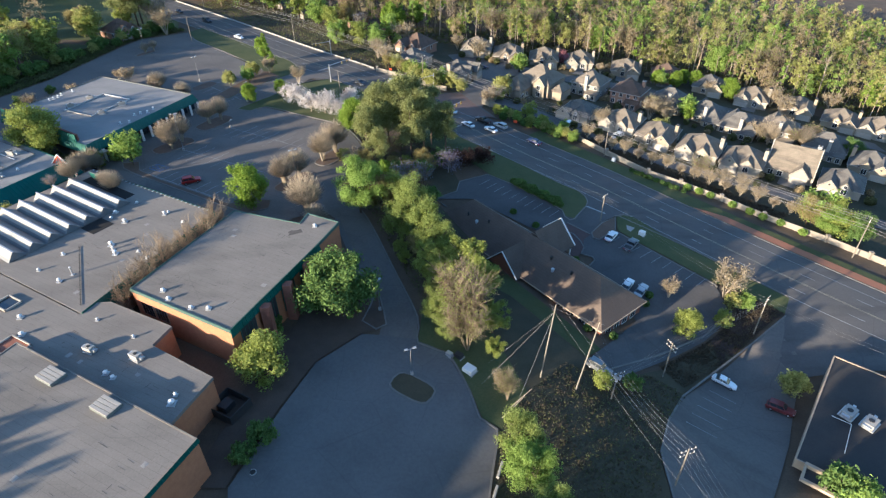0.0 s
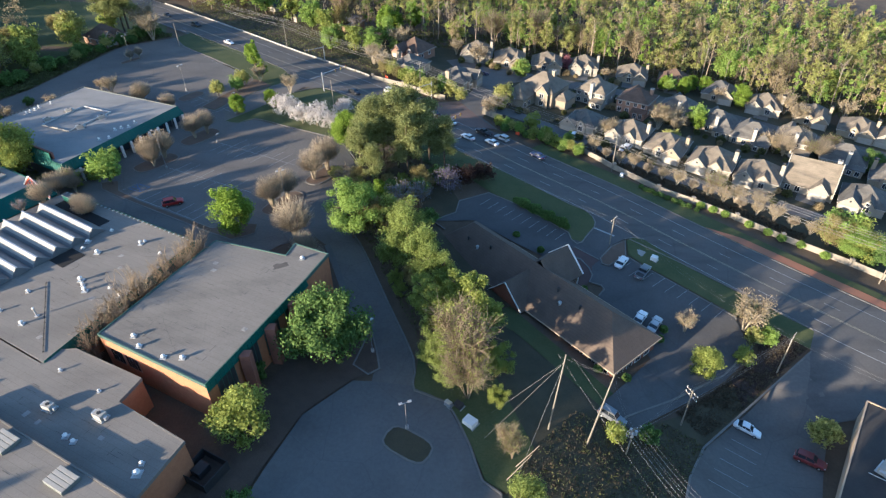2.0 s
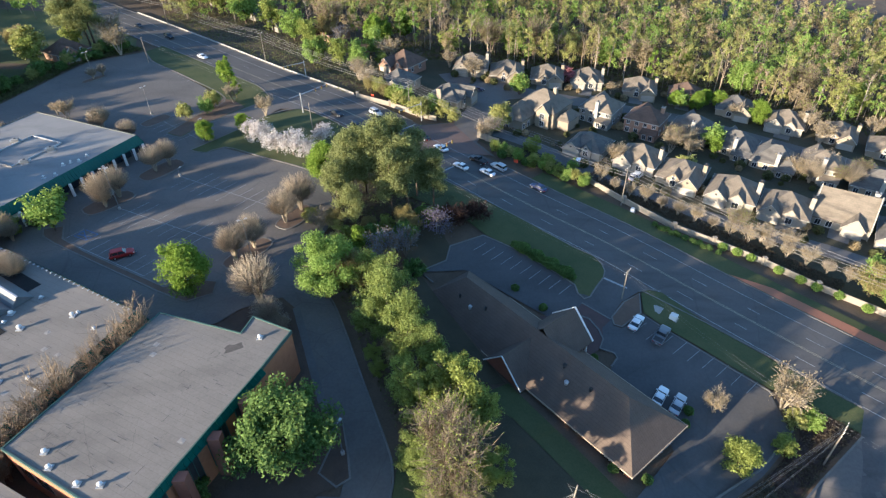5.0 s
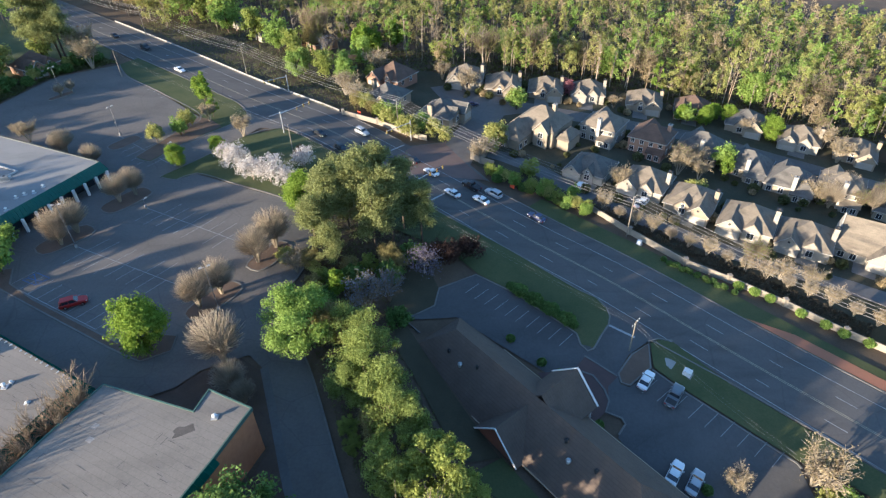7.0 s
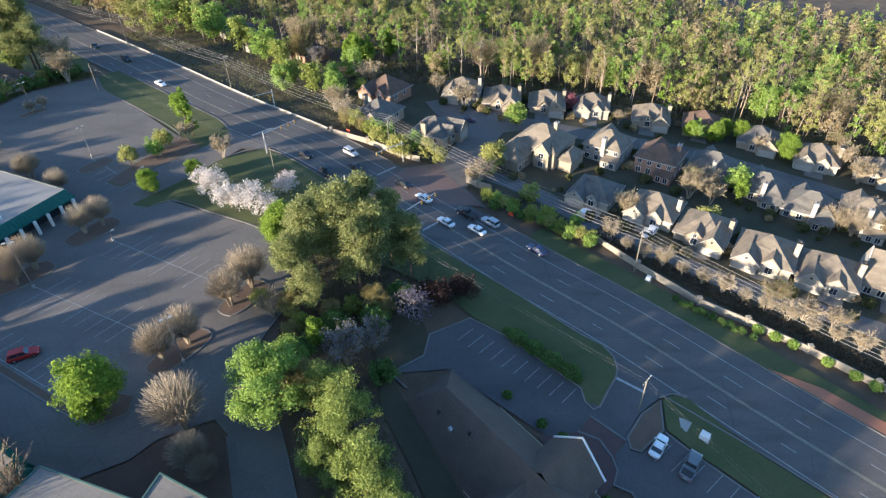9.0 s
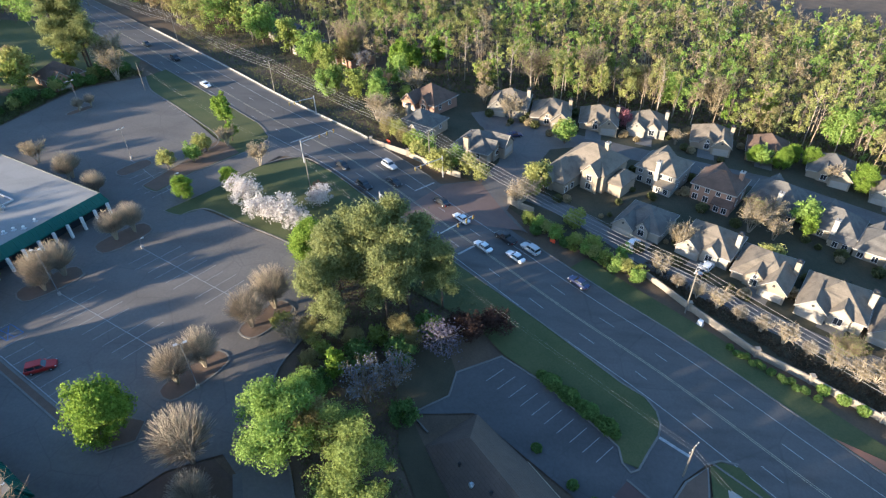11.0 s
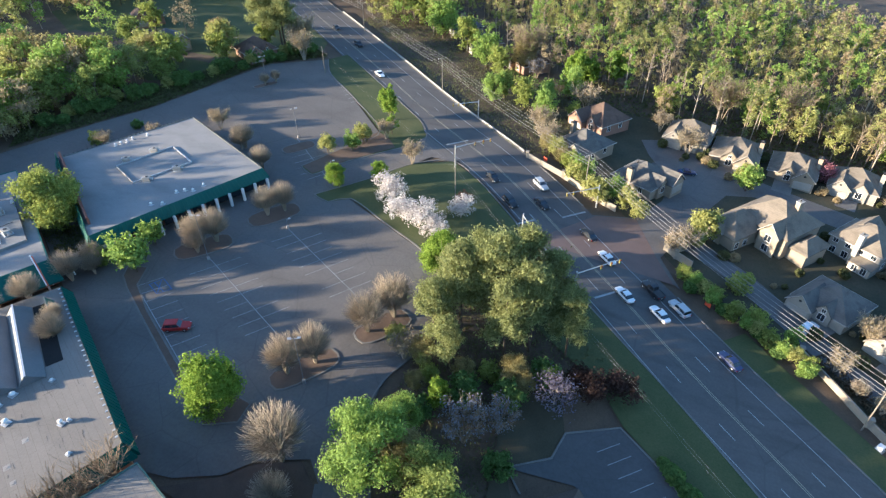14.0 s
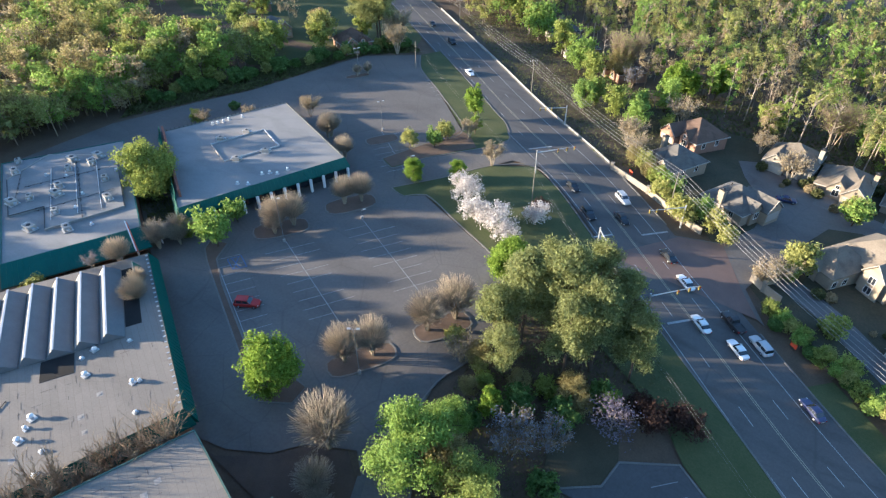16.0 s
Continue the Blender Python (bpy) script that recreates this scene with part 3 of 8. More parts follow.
def painted(a, b, wide=0.11, s=None):
    """A painted stripe on the asphalt."""
    s = s or Shape()
    a, b = Vector(a), Vector(b)
    n = max(1, int((b - a).length / 5))
    d = (b - a).normalized()
    o = Vector((-d.y, d.x)) * wide / 2
    for k in range(n):
        p, q = a.lerp(b, k / n), a.lerp(b, (k + 1) / n)
        s.face(*[(c.x, c.y, ground_z(c.x, c.y) + 0.065) for c in (p - o, q - o, q + o, p + o)])
    return s


M_FADED = material("faded_stall_paint", (0.36, 0.36, 0.355), (0.17, 0.17, 0.168), 0.85, 1.5, 6, 0.1)
STALL = Vector((0.56, 0.83))
rng = random.Random(5)
rows = Shape()
for (ax, ay), (bx, by) in (((-72.2, 149.6), (-46.8, 136.8)), ((-63.8, 165.0), (-38.5, 151.0)), ((-85, 201), (-66, 186))):
    painted((ax, ay), (bx, by), 0.14, rows)
    n = int(math.hypot(bx - ax, by - ay) / 2.75)
    for k in range(1, n):
        p = Vector((ax, ay)).lerp(Vector((bx, by)), k / n)
        for way in (1, -1):
            if rng.random() < 0.9:
                painted(p, p + STALL * way * 5.3 * rng.uniform(0.8, 1), 0.12, rows)
for k in range(10):
    p = Vector((-79.6, 137.2)).lerp(Vector((-57, 124.5)), k / 9)
    painted(p, p + STALL * 5.0, 0.12, rows)
painted((-79.6, 137.2), (-57, 124.5), 0.16, rows)
for k in range(6):
    p = Vector((-90, 240)) + Vector((0.75, -0.66)) * 2.8 * k
    painted(p, p - STALL * 5, 0.1, rows)
for k in range(10):
    p = Vector((18, 137)).lerp(Vector((4, 134.5)), k / 10)
    q = Vector((30, 127)).lerp(Vector((13, 140.5)), k / 9)
    painted(q, q - Vector((0.72, 0.69)) * 4.2, 0.11, rows)
for k in range(9):
    q = Vector((43, 116.2)).lerp(Vector((60, 103)), k / 8)
    painted(q, q - Vector((0.78, 0.62)) * 4.6, 0.1, rows)
for k in range(5):
    q = Vector((49.5, 73)).lerp(Vector((41, 63)), k / 4)
    painted(q, q + Vector((0.82, -0.57)) * 5.2, 0.12, rows)
structure("stall_lines", rows, M_FADED, "", "road marking")
blue = Shape()
for a, b in (((-77.8, 138.6), (-74.4, 137)), ((-76.4, 141), (-72.8, 139.2)), ((-77.8, 138.6), (-76.4, 141)), ((-74.4, 137), (-72.8, 139.2)), ((-77.4, 139.4), (-73.6, 138)), ((-76.6, 140.6), (-74.4, 137.2))):
    painted(a, b, 0.14, blue)
structure("stall_lines", blue, material("blue_stall_paint", (0.06, 0.13, 0.34), (0.09, 0.14, 0.26), 0.85, 1.5, 6, 0.1), "", "road marking")
bars = Shape()
painted((36.6, 130.2), (41.8, 126.4), 0.55, bars)
for a, b in (((-19, 186.5), (-14.6, 191.4)), ((-9, 195.5), (-4.5, 200.5)), ((3.2, 171.4), (8.6, 177.2)), ((-46, 215), (-41.5, 220))):
    painted(a, b, 0.5, bars)
structure("stop_line", bars, M_PAINT, "", "road marking")
structure("crossing", drape([(-13, 184), (-2, 200), (7, 203.6), (13.5, 190), (17.5, 183)], 0.062, 4), material("brick_paving", (0.17, 0.12, 0.10), (0.13, 0.095, 0.08), 0.9, 0.4, 20, 0.3), "faded brick-toned paving at the estate entrance", "pavement")
structure("porch_paving", drape([(22, 118), (28.6, 118.6), (31.2, 121.4), (36, 116.8), (33.9, 114.8), (33.3, 111.9), (32.2, 109.6), (29, 107)], 0.07, 3), material("porch_brick", (0.11, 0.07, 0.06), (0.08, 0.055, 0.05), 0.9, 0.6, 15, 0.3), "dark brick forecourt", "pavement")
structure("red_verge", drape(beside(58, 112, 11.5) + beside(63, 108, 14.4)[::-1], 0.13, 4), M_CLAY, "bare red clay strip beside the road", "ground")
# ---- buildings ----
def base_low(x, y):
    return ground_z(x, y) - 0.4


def flat_building(name, poly, top, wall, roof, label, trim=M_TRIM, lip=0.35, over=0.0):
    b = thing(name, (poly[0][0], poly[0][1], ground_z(*poly[0])), 0, label, "building")
    ox, oy, oz = b.location
    loc = [(x - ox, y - oy) for x, y in poly]
    low = lambda x, y: ground_z(x + ox, y + oy) - 0.4 - oz
    part("wall", Shape().prism(offset_poly(loc, -over) if over else loc, low, top - 0.25 - oz), wall, b)
    part("roof", Shape().prism(offset_poly(loc, -0.12), top - 0.3 - oz, top - oz), roof, b)
    s = Shape()
    ccw = loc if sum(p[0] * q[1] - q[0] * p[1] for p, q in zip(loc, loc[1:] + loc[:1])) > 0 else loc[::-1]
    inner, outer = offset_poly(ccw, -0.12), offset_poly(ccw, 0.1)
    z0, z1 = top - 0.55 - oz, top + lip - 0.2 - oz
    n = len(ccw)
    for k in range(n):
        j = (k + 1) % n
        s.face((*outer[k], z0), (*outer[j], z0), (*outer[j], z1), (*outer[k], z1))
        s.face((*outer[k], z1), (*outer[j], z1), (*inner[j], z1), (*inner[k], z1))
        s.face((*inner[k], z1), (*inner[j], z1), (*inner[j], top - 0.1 - oz), (*inner[k], top - 0.1 - oz))
    part("roof_edge", s, trim, b)
    return b


GYM = [(-44, 105), (-29.2, 99.7), (-28.2, 103.5), (-21.3, 100), (-24.3, 92.2), (-34.4, 68.5), (-55, 79.4)]
gym = flat_building("gymnasium", GYM, 8.5, M_BRICK, M_ROOF, "orange brick gymnasium with flat grey roof and green roof edge", M_EDGE)
CLASS = [(-85.5, 127.5), (-49.5, 107), (-62, 75), (-103, 98)]
classroom = flat_building("classroom_building", CLASS, 7.0, M_BRICK, M_ROOF, "long flat-roofed brick school wing with green metal fascia", M_ROOF, lip=0.2)
LINK = [(-103, 97.5), (-62.3, 74.6), (-61, 77.6), (-58.4, 77.8), (-45.4, 71.4), (-46.9, 67), (-35, 60.1), (-38.4, 51.2), (-67.2, 66.6), (-79.9, 37), (-125, 60)]
link = flat_building("school_link", LINK, 6.9, M_BRICK, M_ROOF, "flat-roofed brick school wing joining the halls", M_ROOF, lip=0.24)
NEARW = [(-67.6, 66.6), (-32.9, 48.1), (-46.2, 17.3), (-80.9, 35.8)]
nearw = flat_building("school_hall", NEARW, 8.3, M_BRICK, M_ROOF, "flat-roofed brick school hall with white skylights", M_ROOF, lip=0.3)
SHOP = [(-114.4, 194.7), (-78.1, 177.2), (-93.8, 141.2), (-129, 163)]
shop = flat_building("retail_building", SHOP, 7.0, M_BRICKRED, M_ROOF2, "flat-roofed retail building with green fascia and white columns", M_TRIM, over=2.0)
ANNEX = [(-147, 132), (-133, 155), (-94.5, 132.5), (-106, 111)]
annex = flat_building("retail_annex", ANNEX, 7.0, M_BRICKRED, M_ROOF2, "flat grey roof crowded with vents and pipes", M_GREEN)
CORNER = [(74, 77.2), (55.7, 55.3), (74.6, 39.6), (95, 60)]
corner = flat_building("corner_building", CORNER, -8.5, M_STUCCO, M_BLACKROOF, "stucco corner building with dark flat roof", M_STUCCO)


def hip_roof(s, x0, y0, x1, y1, z0, z1, t=0.3):
    """A hipped roof over a rectangle, its ridge along the longer side."""
    w, d = x1 - x0, y1 - y0
    cx, cy = (x0 + x1) / 2, (y0 + y1) / 2
    if w >= d:
        a, b = (x0 + d / 2, cy, z1), (x1 - d / 2, cy, z1)
        p = [(x0, y0, z0), (x1, y0, z0), (x1, y1, z0), (x0, y1, z0)]
        s.face(p[0], p[1], b, a).face(p[2], p[3], a, b).face(p[1], p[2], b).face(p[3], p[0], a)
    else:
        a, b = (cx, y0 + w / 2, z1), (cx, y1 - w / 2, z1)
        p = [(x0, y0, z0), (x1, y0, z0), (x1, y1, z0), (x0, y1, z0)]
        s.face(p[0], p[1], a).face(p[1], p[2], b, a).face(p[2], p[3], b).face(p[3], p[0], a, b)
    s.face(*[(x, y, z - t) for x, y, z in reversed(p)])
    for k in range(4):
        q, r = p[k], p[(k + 1) % 4]
        s.face((q[0], q[1], q[2] - t), (r[0], r[1], r[2] - t), r, q)
    return s


def gable_roof(s, x0, x1, y0, y1, z0, z1, t=0.25):
    """A gable whose ridge runs along y, over x0..x1."""
    cx = (x0 + x1) / 2
    for ya, yb in ((y0, y1),):
        s.face((x0, ya, z0), (cx, ya, z1), (cx, yb, z1), (x0, yb, z0))
        s.face((cx, ya, z1), (x1, ya, z0), (x1, yb, z0), (cx, yb, z1))
        s.face((x0, yb, z0 - t), (cx, yb, z1 - t), (cx, ya, z1 - t), (x0, ya, z0 - t))
        s.face((cx, yb, z1 - t), (x1, yb, z0 - t), (x1, ya, z0 - t), (cx, ya, z1 - t))
        for y in (ya, yb):
            s.face((x0, y, z0 - t), (cx, y, z1 - t), (cx, y, z1), (x0, y, z0))
            s.face((cx, y, z1 - t), (x1, y, z0 - t), (x1, y, z0), (cx, y, z1))
        for x in (x0, x1):
            s.face((x, ya, z0 - t), (x, yb, z0 - t), (x, yb, z0), (x, ya, z0))
    return s


# ---- office, houses, roof details ----
def window(parent, m, w, h, bars=1, frame_mat=None):
    """A window: frame, sill and pane, set on a wall; local x along the wall, y out of it."""
    fm = frame_mat or M_WHITE
    s = Shape()
    for x0, z0, x1, z1 in ((-w / 2 - 0.08, 0, -w / 2, h), (w / 2, 0, w / 2 + 0.08, h), (-w / 2 - 0.08, h, w / 2 + 0.08, h + 0.08), (-w / 2 - 0.08, -0.1, w / 2 + 0.08, 0)):
        s.box(x0, -0.05, z0, x1, 0.07, z1, m)
    for k in range(1, bars + 1):
        x = -w / 2 + w * k / (bars + 1)
        s.box(x - 0.03, -0.05, 0, x + 0.03, 0.05, h, m)
    win = part("window", s, fm, parent)
    part("pane", Shape().box(-w / 2, -0.05, 0, w / 2, 0.025, h, m), M_GLASS, win)
    return win


def face_matrix(x, y, z, ang):
    """Local frame on a wall: x along it, y outward at the given heading."""
    return pose(x, y, z, 0, 0, ang)


def gable_wall(s, x0, x1, y, z0, z1, zb, t=0.25):
    """A gable end: an upright five-sided slab facing -y."""
    cx = (x0 + x1) / 2
    front = [(x0, y, zb), (x1, y, zb), (x1, y, z0), (cx, y, z1), (x0, y, z0)]
    rear = [(a, y + t, c) for a, _, c in front]
    s.face(*front)
    s.face(*reversed(rear))
    for k in range(5):
        j = (k + 1) % 5
        s.face(front[j], front[k], rear[k], rear[j])
    return s


def build_office_full():
    ang = math.degrees(math.atan2(-42.1, 33.1))
    zb = -6.3
    b = thing("office_building", (19.8, 107.8, -9.4), ang, "long brick office with brown shingled hip roof and gabled porch", "building")
    L, W, e = 26.8, 7.25, 3.1
    part("wall", Shape().box(-L + 0.7, -W + 0.7, -1.5, L - 0.7, W - 0.7, e), M_BRICKRED, b)
    part("roof", hip_roof(Shape(), -L, -W, L, W, e, 9.1), M_SHINGLE, b)
    # gutter line
    s = Shape()
    for x0, y0, x1, y1 in ((-L - 0.08, -W - 0.08, L + 0.08, -W + 0.05), (-L - 0.08, W - 0.05, L + 0.08, W + 0.08), (-L - 0.08, -W, -L + 0.05, W), (L - 0.05, -W, L + 0.08, W)):
        s.box(x0, y0, e - 0.2, x1, y1, e + 0.06)
    part("gutter", s, M_STUCCO, b)
    # rear cross gable, on the side of the tree row
    x0, x1 = -5.2, 4.6
    part("rear_gable", gable_wall(Shape(), x0 + 0.5, x1 - 0.5, -W - 0.9, e, 7.6, -1.5), M_BRICKRED, b)
    part("rear_gable_roof", gable_roof(Shape(), x0, x1, -W - 1.3, 0, e, 8.0), M_SHINGLE, b)
    tr = Shape()
    cx = (x0 + x1) / 2
    tr.tube((x0, -W - 1.33, e), (cx, -W - 1.33, 8.0), 0.14, n=4).tube((cx, -W - 1.33, 8.0), (x1, -W - 1.33, e), 0.14, n=4)
    part("rear_gable_trim", tr, M_WHITE, b)
    for k in range(3):
        window(b, face_matrix(-2.7 + k * 2.4, -W - 0.92, 0.4, 180), 1.5, 2.0, 1)
    # porch gable
    x0, x1 = -3.8, 6.0
    cx = (x0 + x1) / 2
    part("porch_roof", gable_roof(Shape(), x0, x1, 0, W + 1.2, 5.4, 10.3), M_SHINGLE, b)
    part("porch_wall", gable_wall(Shape(), x0 + 0.7, x1 - 0.7, W + 0.4, 5.4, 9.7, 3.2), M_STUCCO, b)
    tr = Shape()
    tr.tube((x0, W + 1.25, 5.4), (cx, W + 1.25, 10.3), 0.22, n=4).tube((cx, W + 1.25, 10.3), (x1, W + 1.25, 5.4), 0.22, n=4)
    part("porch_trim", tr, M_WHITE, b)
    for x in (x0 + 0.8, cx - 1.6, cx + 1.6, x1 - 0.8):
        part("column", Shape().tube((x, W + 0.7, -1.5), (x, W + 0.7, 5.3), 0.22, 0.2, 10), M_WHITE, b)
    # windows along both long sides and the end
    for side, head in ((-1, 180), (1, 0)):
        for k in range(18):
            x = -L + 2.6 + k * 2.85
            if -6.4 < x < 5.6:
                continue
            window(b, face_matrix(x, side * (W - 0.68), 0.3, head), 1.6, 1.9, 1)
    for y in (-4, -1.3, 1.3, 4):
        window(b, face_matrix(L - 0.68, y, 0.3, 270), 1.5, 1.9, 1)
    for x, y, r in ((-18, -3, 0.3), (-14.5, -3.4, 0.45), (-11.5, -2.2, 0.3), (-1, -4.4, 0.3), (8, -1.8, 0.4), (10, -3.4, 0.45), (14, -2.2, 0.35)):
        z = e + (W - abs(y)) * 6 / W
        part("vent", Shape().tube((x, y, z - 0.3), (x, y, z + 0.45), r * 0.7, r * 0.7, 8).tube((x, y, z + 0.45), (x, y, z + 0.75), r, r * 0.5, 8), M_METAL if r > 0.4 else M_DARK, b, "metal roof vent")
    return b


def build_house_full(seed, roof, wall, label):
    """A house of the estate: hipped body, front gables, garage, chimney, windows."""
    r = random.Random(seed)
    w, d, h = r.uniform(11.5, 13), r.uniform(11, 12.5), r.choice((2.7, 2.9, 3.1))
    rise = r.uniform(3.9, 4.7)
    b = thing("house", (0, 0, 0), 0, label, "house", "houses of the estate")
    part("wall", Shape().box(-w / 2, -d / 2, -2.2, w / 2, d / 2, h), wall, b)
    part("roof", hip_roof(Shape(), -w / 2 - 0.45, -d / 2 - 0.45, w / 2 + 0.45, d / 2 + 0.45, h, h + rise, 0.22), roof, b)
    s = Shape()
    for x0, y0, x1, y1 in ((-w / 2 - 0.5, -d / 2 - 0.5, w / 2 + 0.5, -d / 2 - 0.42), (-w / 2 - 0.5, d / 2 + 0.42, w / 2 + 0.5, d / 2 + 0.5), (-w / 2 - 0.5, -d / 2 - 0.5, -w / 2 - 0.42, d / 2 + 0.5), (w / 2 + 0.42, -d / 2 - 0.5, w / 2 + 0.5, d / 2 + 0.5)):
        s.box(x0, y0, h - 0.24, x1, y1, h + 0.04)
    part("fascia", s, M_HOUSETRIM, b)
    side = r.choice((-1, 1))
    # garage wing with a gable to the street
    gw = 5.6
    gx0 = w / 2 - gw if side > 0 else -w / 2
    gx1 = gx0 + gw
    gy = -d / 2 - r.uniform(1.6, 3.0)
    part("garage_wing", Shape().box(gx0, gy, -2.2, gx1, -d / 2 + 0.2, h), wall, b)
    part("garage_gable", gable_wall(Shape(), gx0, gx1, gy, h, h + 2.6, h - 0.1), wall, b)
    part("garage_roof", gable_roof(Shape(), gx0 - 0.35, gx1 + 0.35, gy - 0.3, 0, h, h + 2.9), roof, b)
    door = part("garage_door", Shape().box(gx0 + 0.5, gy - 0.05, 0.0, gx1 - 0.5, gy + 0.06, 2.2), M_HOUSETRIM, b)
    for k in range(1, 4):
        part("panel_joint", Shape().box(gx0 + 0.5, gy - 0.062, k * 0.55 - 0.02, gx1 - 0.5, gy - 0.045, k * 0.55 + 0.02), M_STUCCO, door)
    tr = Shape()
    cx = (gx0 + gx1) / 2
    tr.tube((gx0 - 0.35, gy - 0.32, h), (cx, gy - 0.32, h + 2.9), 0.1, n=4).tube((cx, gy - 0.32, h + 2.9), (gx1 + 0.35, gy - 0.32, h), 0.1, n=4)
    part("garage_trim", tr, M_HOUSETRIM, b)
    part("gable_vent", Shape().tube((cx, gy - 0.06, h + 1.3), (cx, gy + 0.05, h + 1.3), 0.32, 0.32, 8), M_DARK, b)
    # second, smaller gable
    ex = -side * w * r.uniform(0.08, 0.2)
    ew = r.uniform(3.2, 4.4)
    ey = -d / 2 - 0.7
    part("front_gable", gable_wall(Shape(), ex - ew / 2, ex + ew / 2, ey, h + 0.3, h + 2.4, -2.0), wall, b)
    part("front_gable_side", Shape().box(ex - ew / 2, ey + 0.2, -2.0, ex + ew / 2, -d / 2 + 0.1, h + 0.25), wall, b)
    part("front_gable_roof", gable_roof(Shape(), ex - ew / 2 - 0.3, ex + ew / 2 + 0.3, ey - 0.3, 0, h + 0.2, h + 2.6), roof, b)
    window(b, face_matrix(ex, ey - 0.02, 0.9, 180), 1.5, 1.7, 1)
    if r.random() < 0.7:
        window(b, face_matrix(ex, ey - 0.02, h + 0.3, 180), 0.8, 0.9, 1)
    dx = ex + side * (ew / 2 + 0.9)
    if abs(dx) < w / 2 - 0.6:
        fd = part("front_door", Shape().box(dx - 0.5, -d / 2 - 0.06, 0, dx + 0.5, -d / 2 + 0.05, 2.1), M_DARK, b)
        part("handle", Shape().box(dx + 0.34, -d / 2 - 0.12, 1.0, dx + 0.4, -d / 2 - 0.05, 1.1), M_METAL, fd)
    for y in (-d / 4, d / 6):
        window(b, face_matrix(-w / 2 - 0.02, y, 0.9, 90), 1.1, 1.5, 1)
        window(b, face_matrix(w / 2 + 0.02, y, 0.9, 270), 1.1, 1.5, 1)
    for x in (-w / 3, 0, w / 3):
        window(b, face_matrix(x, d / 2 + 0.02, 0.9, 0), 1.2, 1.5, 1)
    if r.random() < 0.45:
        chx, chy = r.choice((-1, 1)) * (w / 2 - 0.2), r.uniform(0, d / 4)
        ch = part("chimney", Shape().box(chx - 0.55, chy - 0.8, 0, chx + 0.55, chy + 0.8, h + rise - 0.3), wall, b)
        part("chimney_cap", Shape().box(chx - 0.65, chy - 0.9, h + rise - 0.3, chx + 0.65, chy + 0.9, h + rise - 0.15).box(chx - 0.25, chy - 0.3, h + rise - 0.15, chx + 0.25, chy + 0.3, h + rise + 0.15), M_DARK, ch)
    for k in range(2):
        x, y = r.uniform(-1.5, 1.5), d / 2 - 3
        part("vent_pipe", Shape().tube((x, y, h + 1.4), (x, y, h + 2.9), 0.08, 0.08, 6), M_DARK, b)
    return b


def roof_trim(b, x0, x1, y, z0, z1):
    """Pale boards along a gable's two slopes."""
    cx = (x0 + x1) / 2
    part("gable_trim", Shape().tube((x0, y, z0), (cx, y, z1), 0.1, n=4).tube((cx, y, z1), (x1, y, z0), 0.1, n=4), M_HOUSETRIM, b)


def chimney(b, x, y, top, mat, w=1.1, d=1.5):
    ch = part("chimney", Shape().box(x - w / 2, y - d / 2, -2, x + w / 2, y + d / 2, top), mat, b)
    part("chimney_cap", Shape().box(x - w / 2 - 0.1, y - d / 2 - 0.1, top, x + w / 2 + 0.1, y + d / 2 + 0.1, top + 0.15), M_HOUSETRIM, ch)
    part("flue", Shape().tube((x, y, top + 0.15), (x, y, top + 0.5), 0.2, 0.18, 8), M_DARK, ch)


def eaves(b, w, d, h):
    s = Shape()
    for x0, y0, x1, y1 in ((-w / 2 - 0.5, -d / 2 - 0.5, w / 2 + 0.5, -d / 2 - 0.42), (-w / 2 - 0.5, d / 2 + 0.42, w / 2 + 0.5, d / 2 + 0.5), (-w / 2 - 0.5, -d / 2 - 0.42, -w / 2 - 0.42, d / 2 + 0.42), (w / 2 + 0.42, -d / 2 - 0.42, w / 2 + 0.5, d / 2 + 0.42)):
        s.box(x0, y0, h - 0.24, x1, y1, h + 0.04)
    part("fascia", s, M_HOUSETRIM, b)


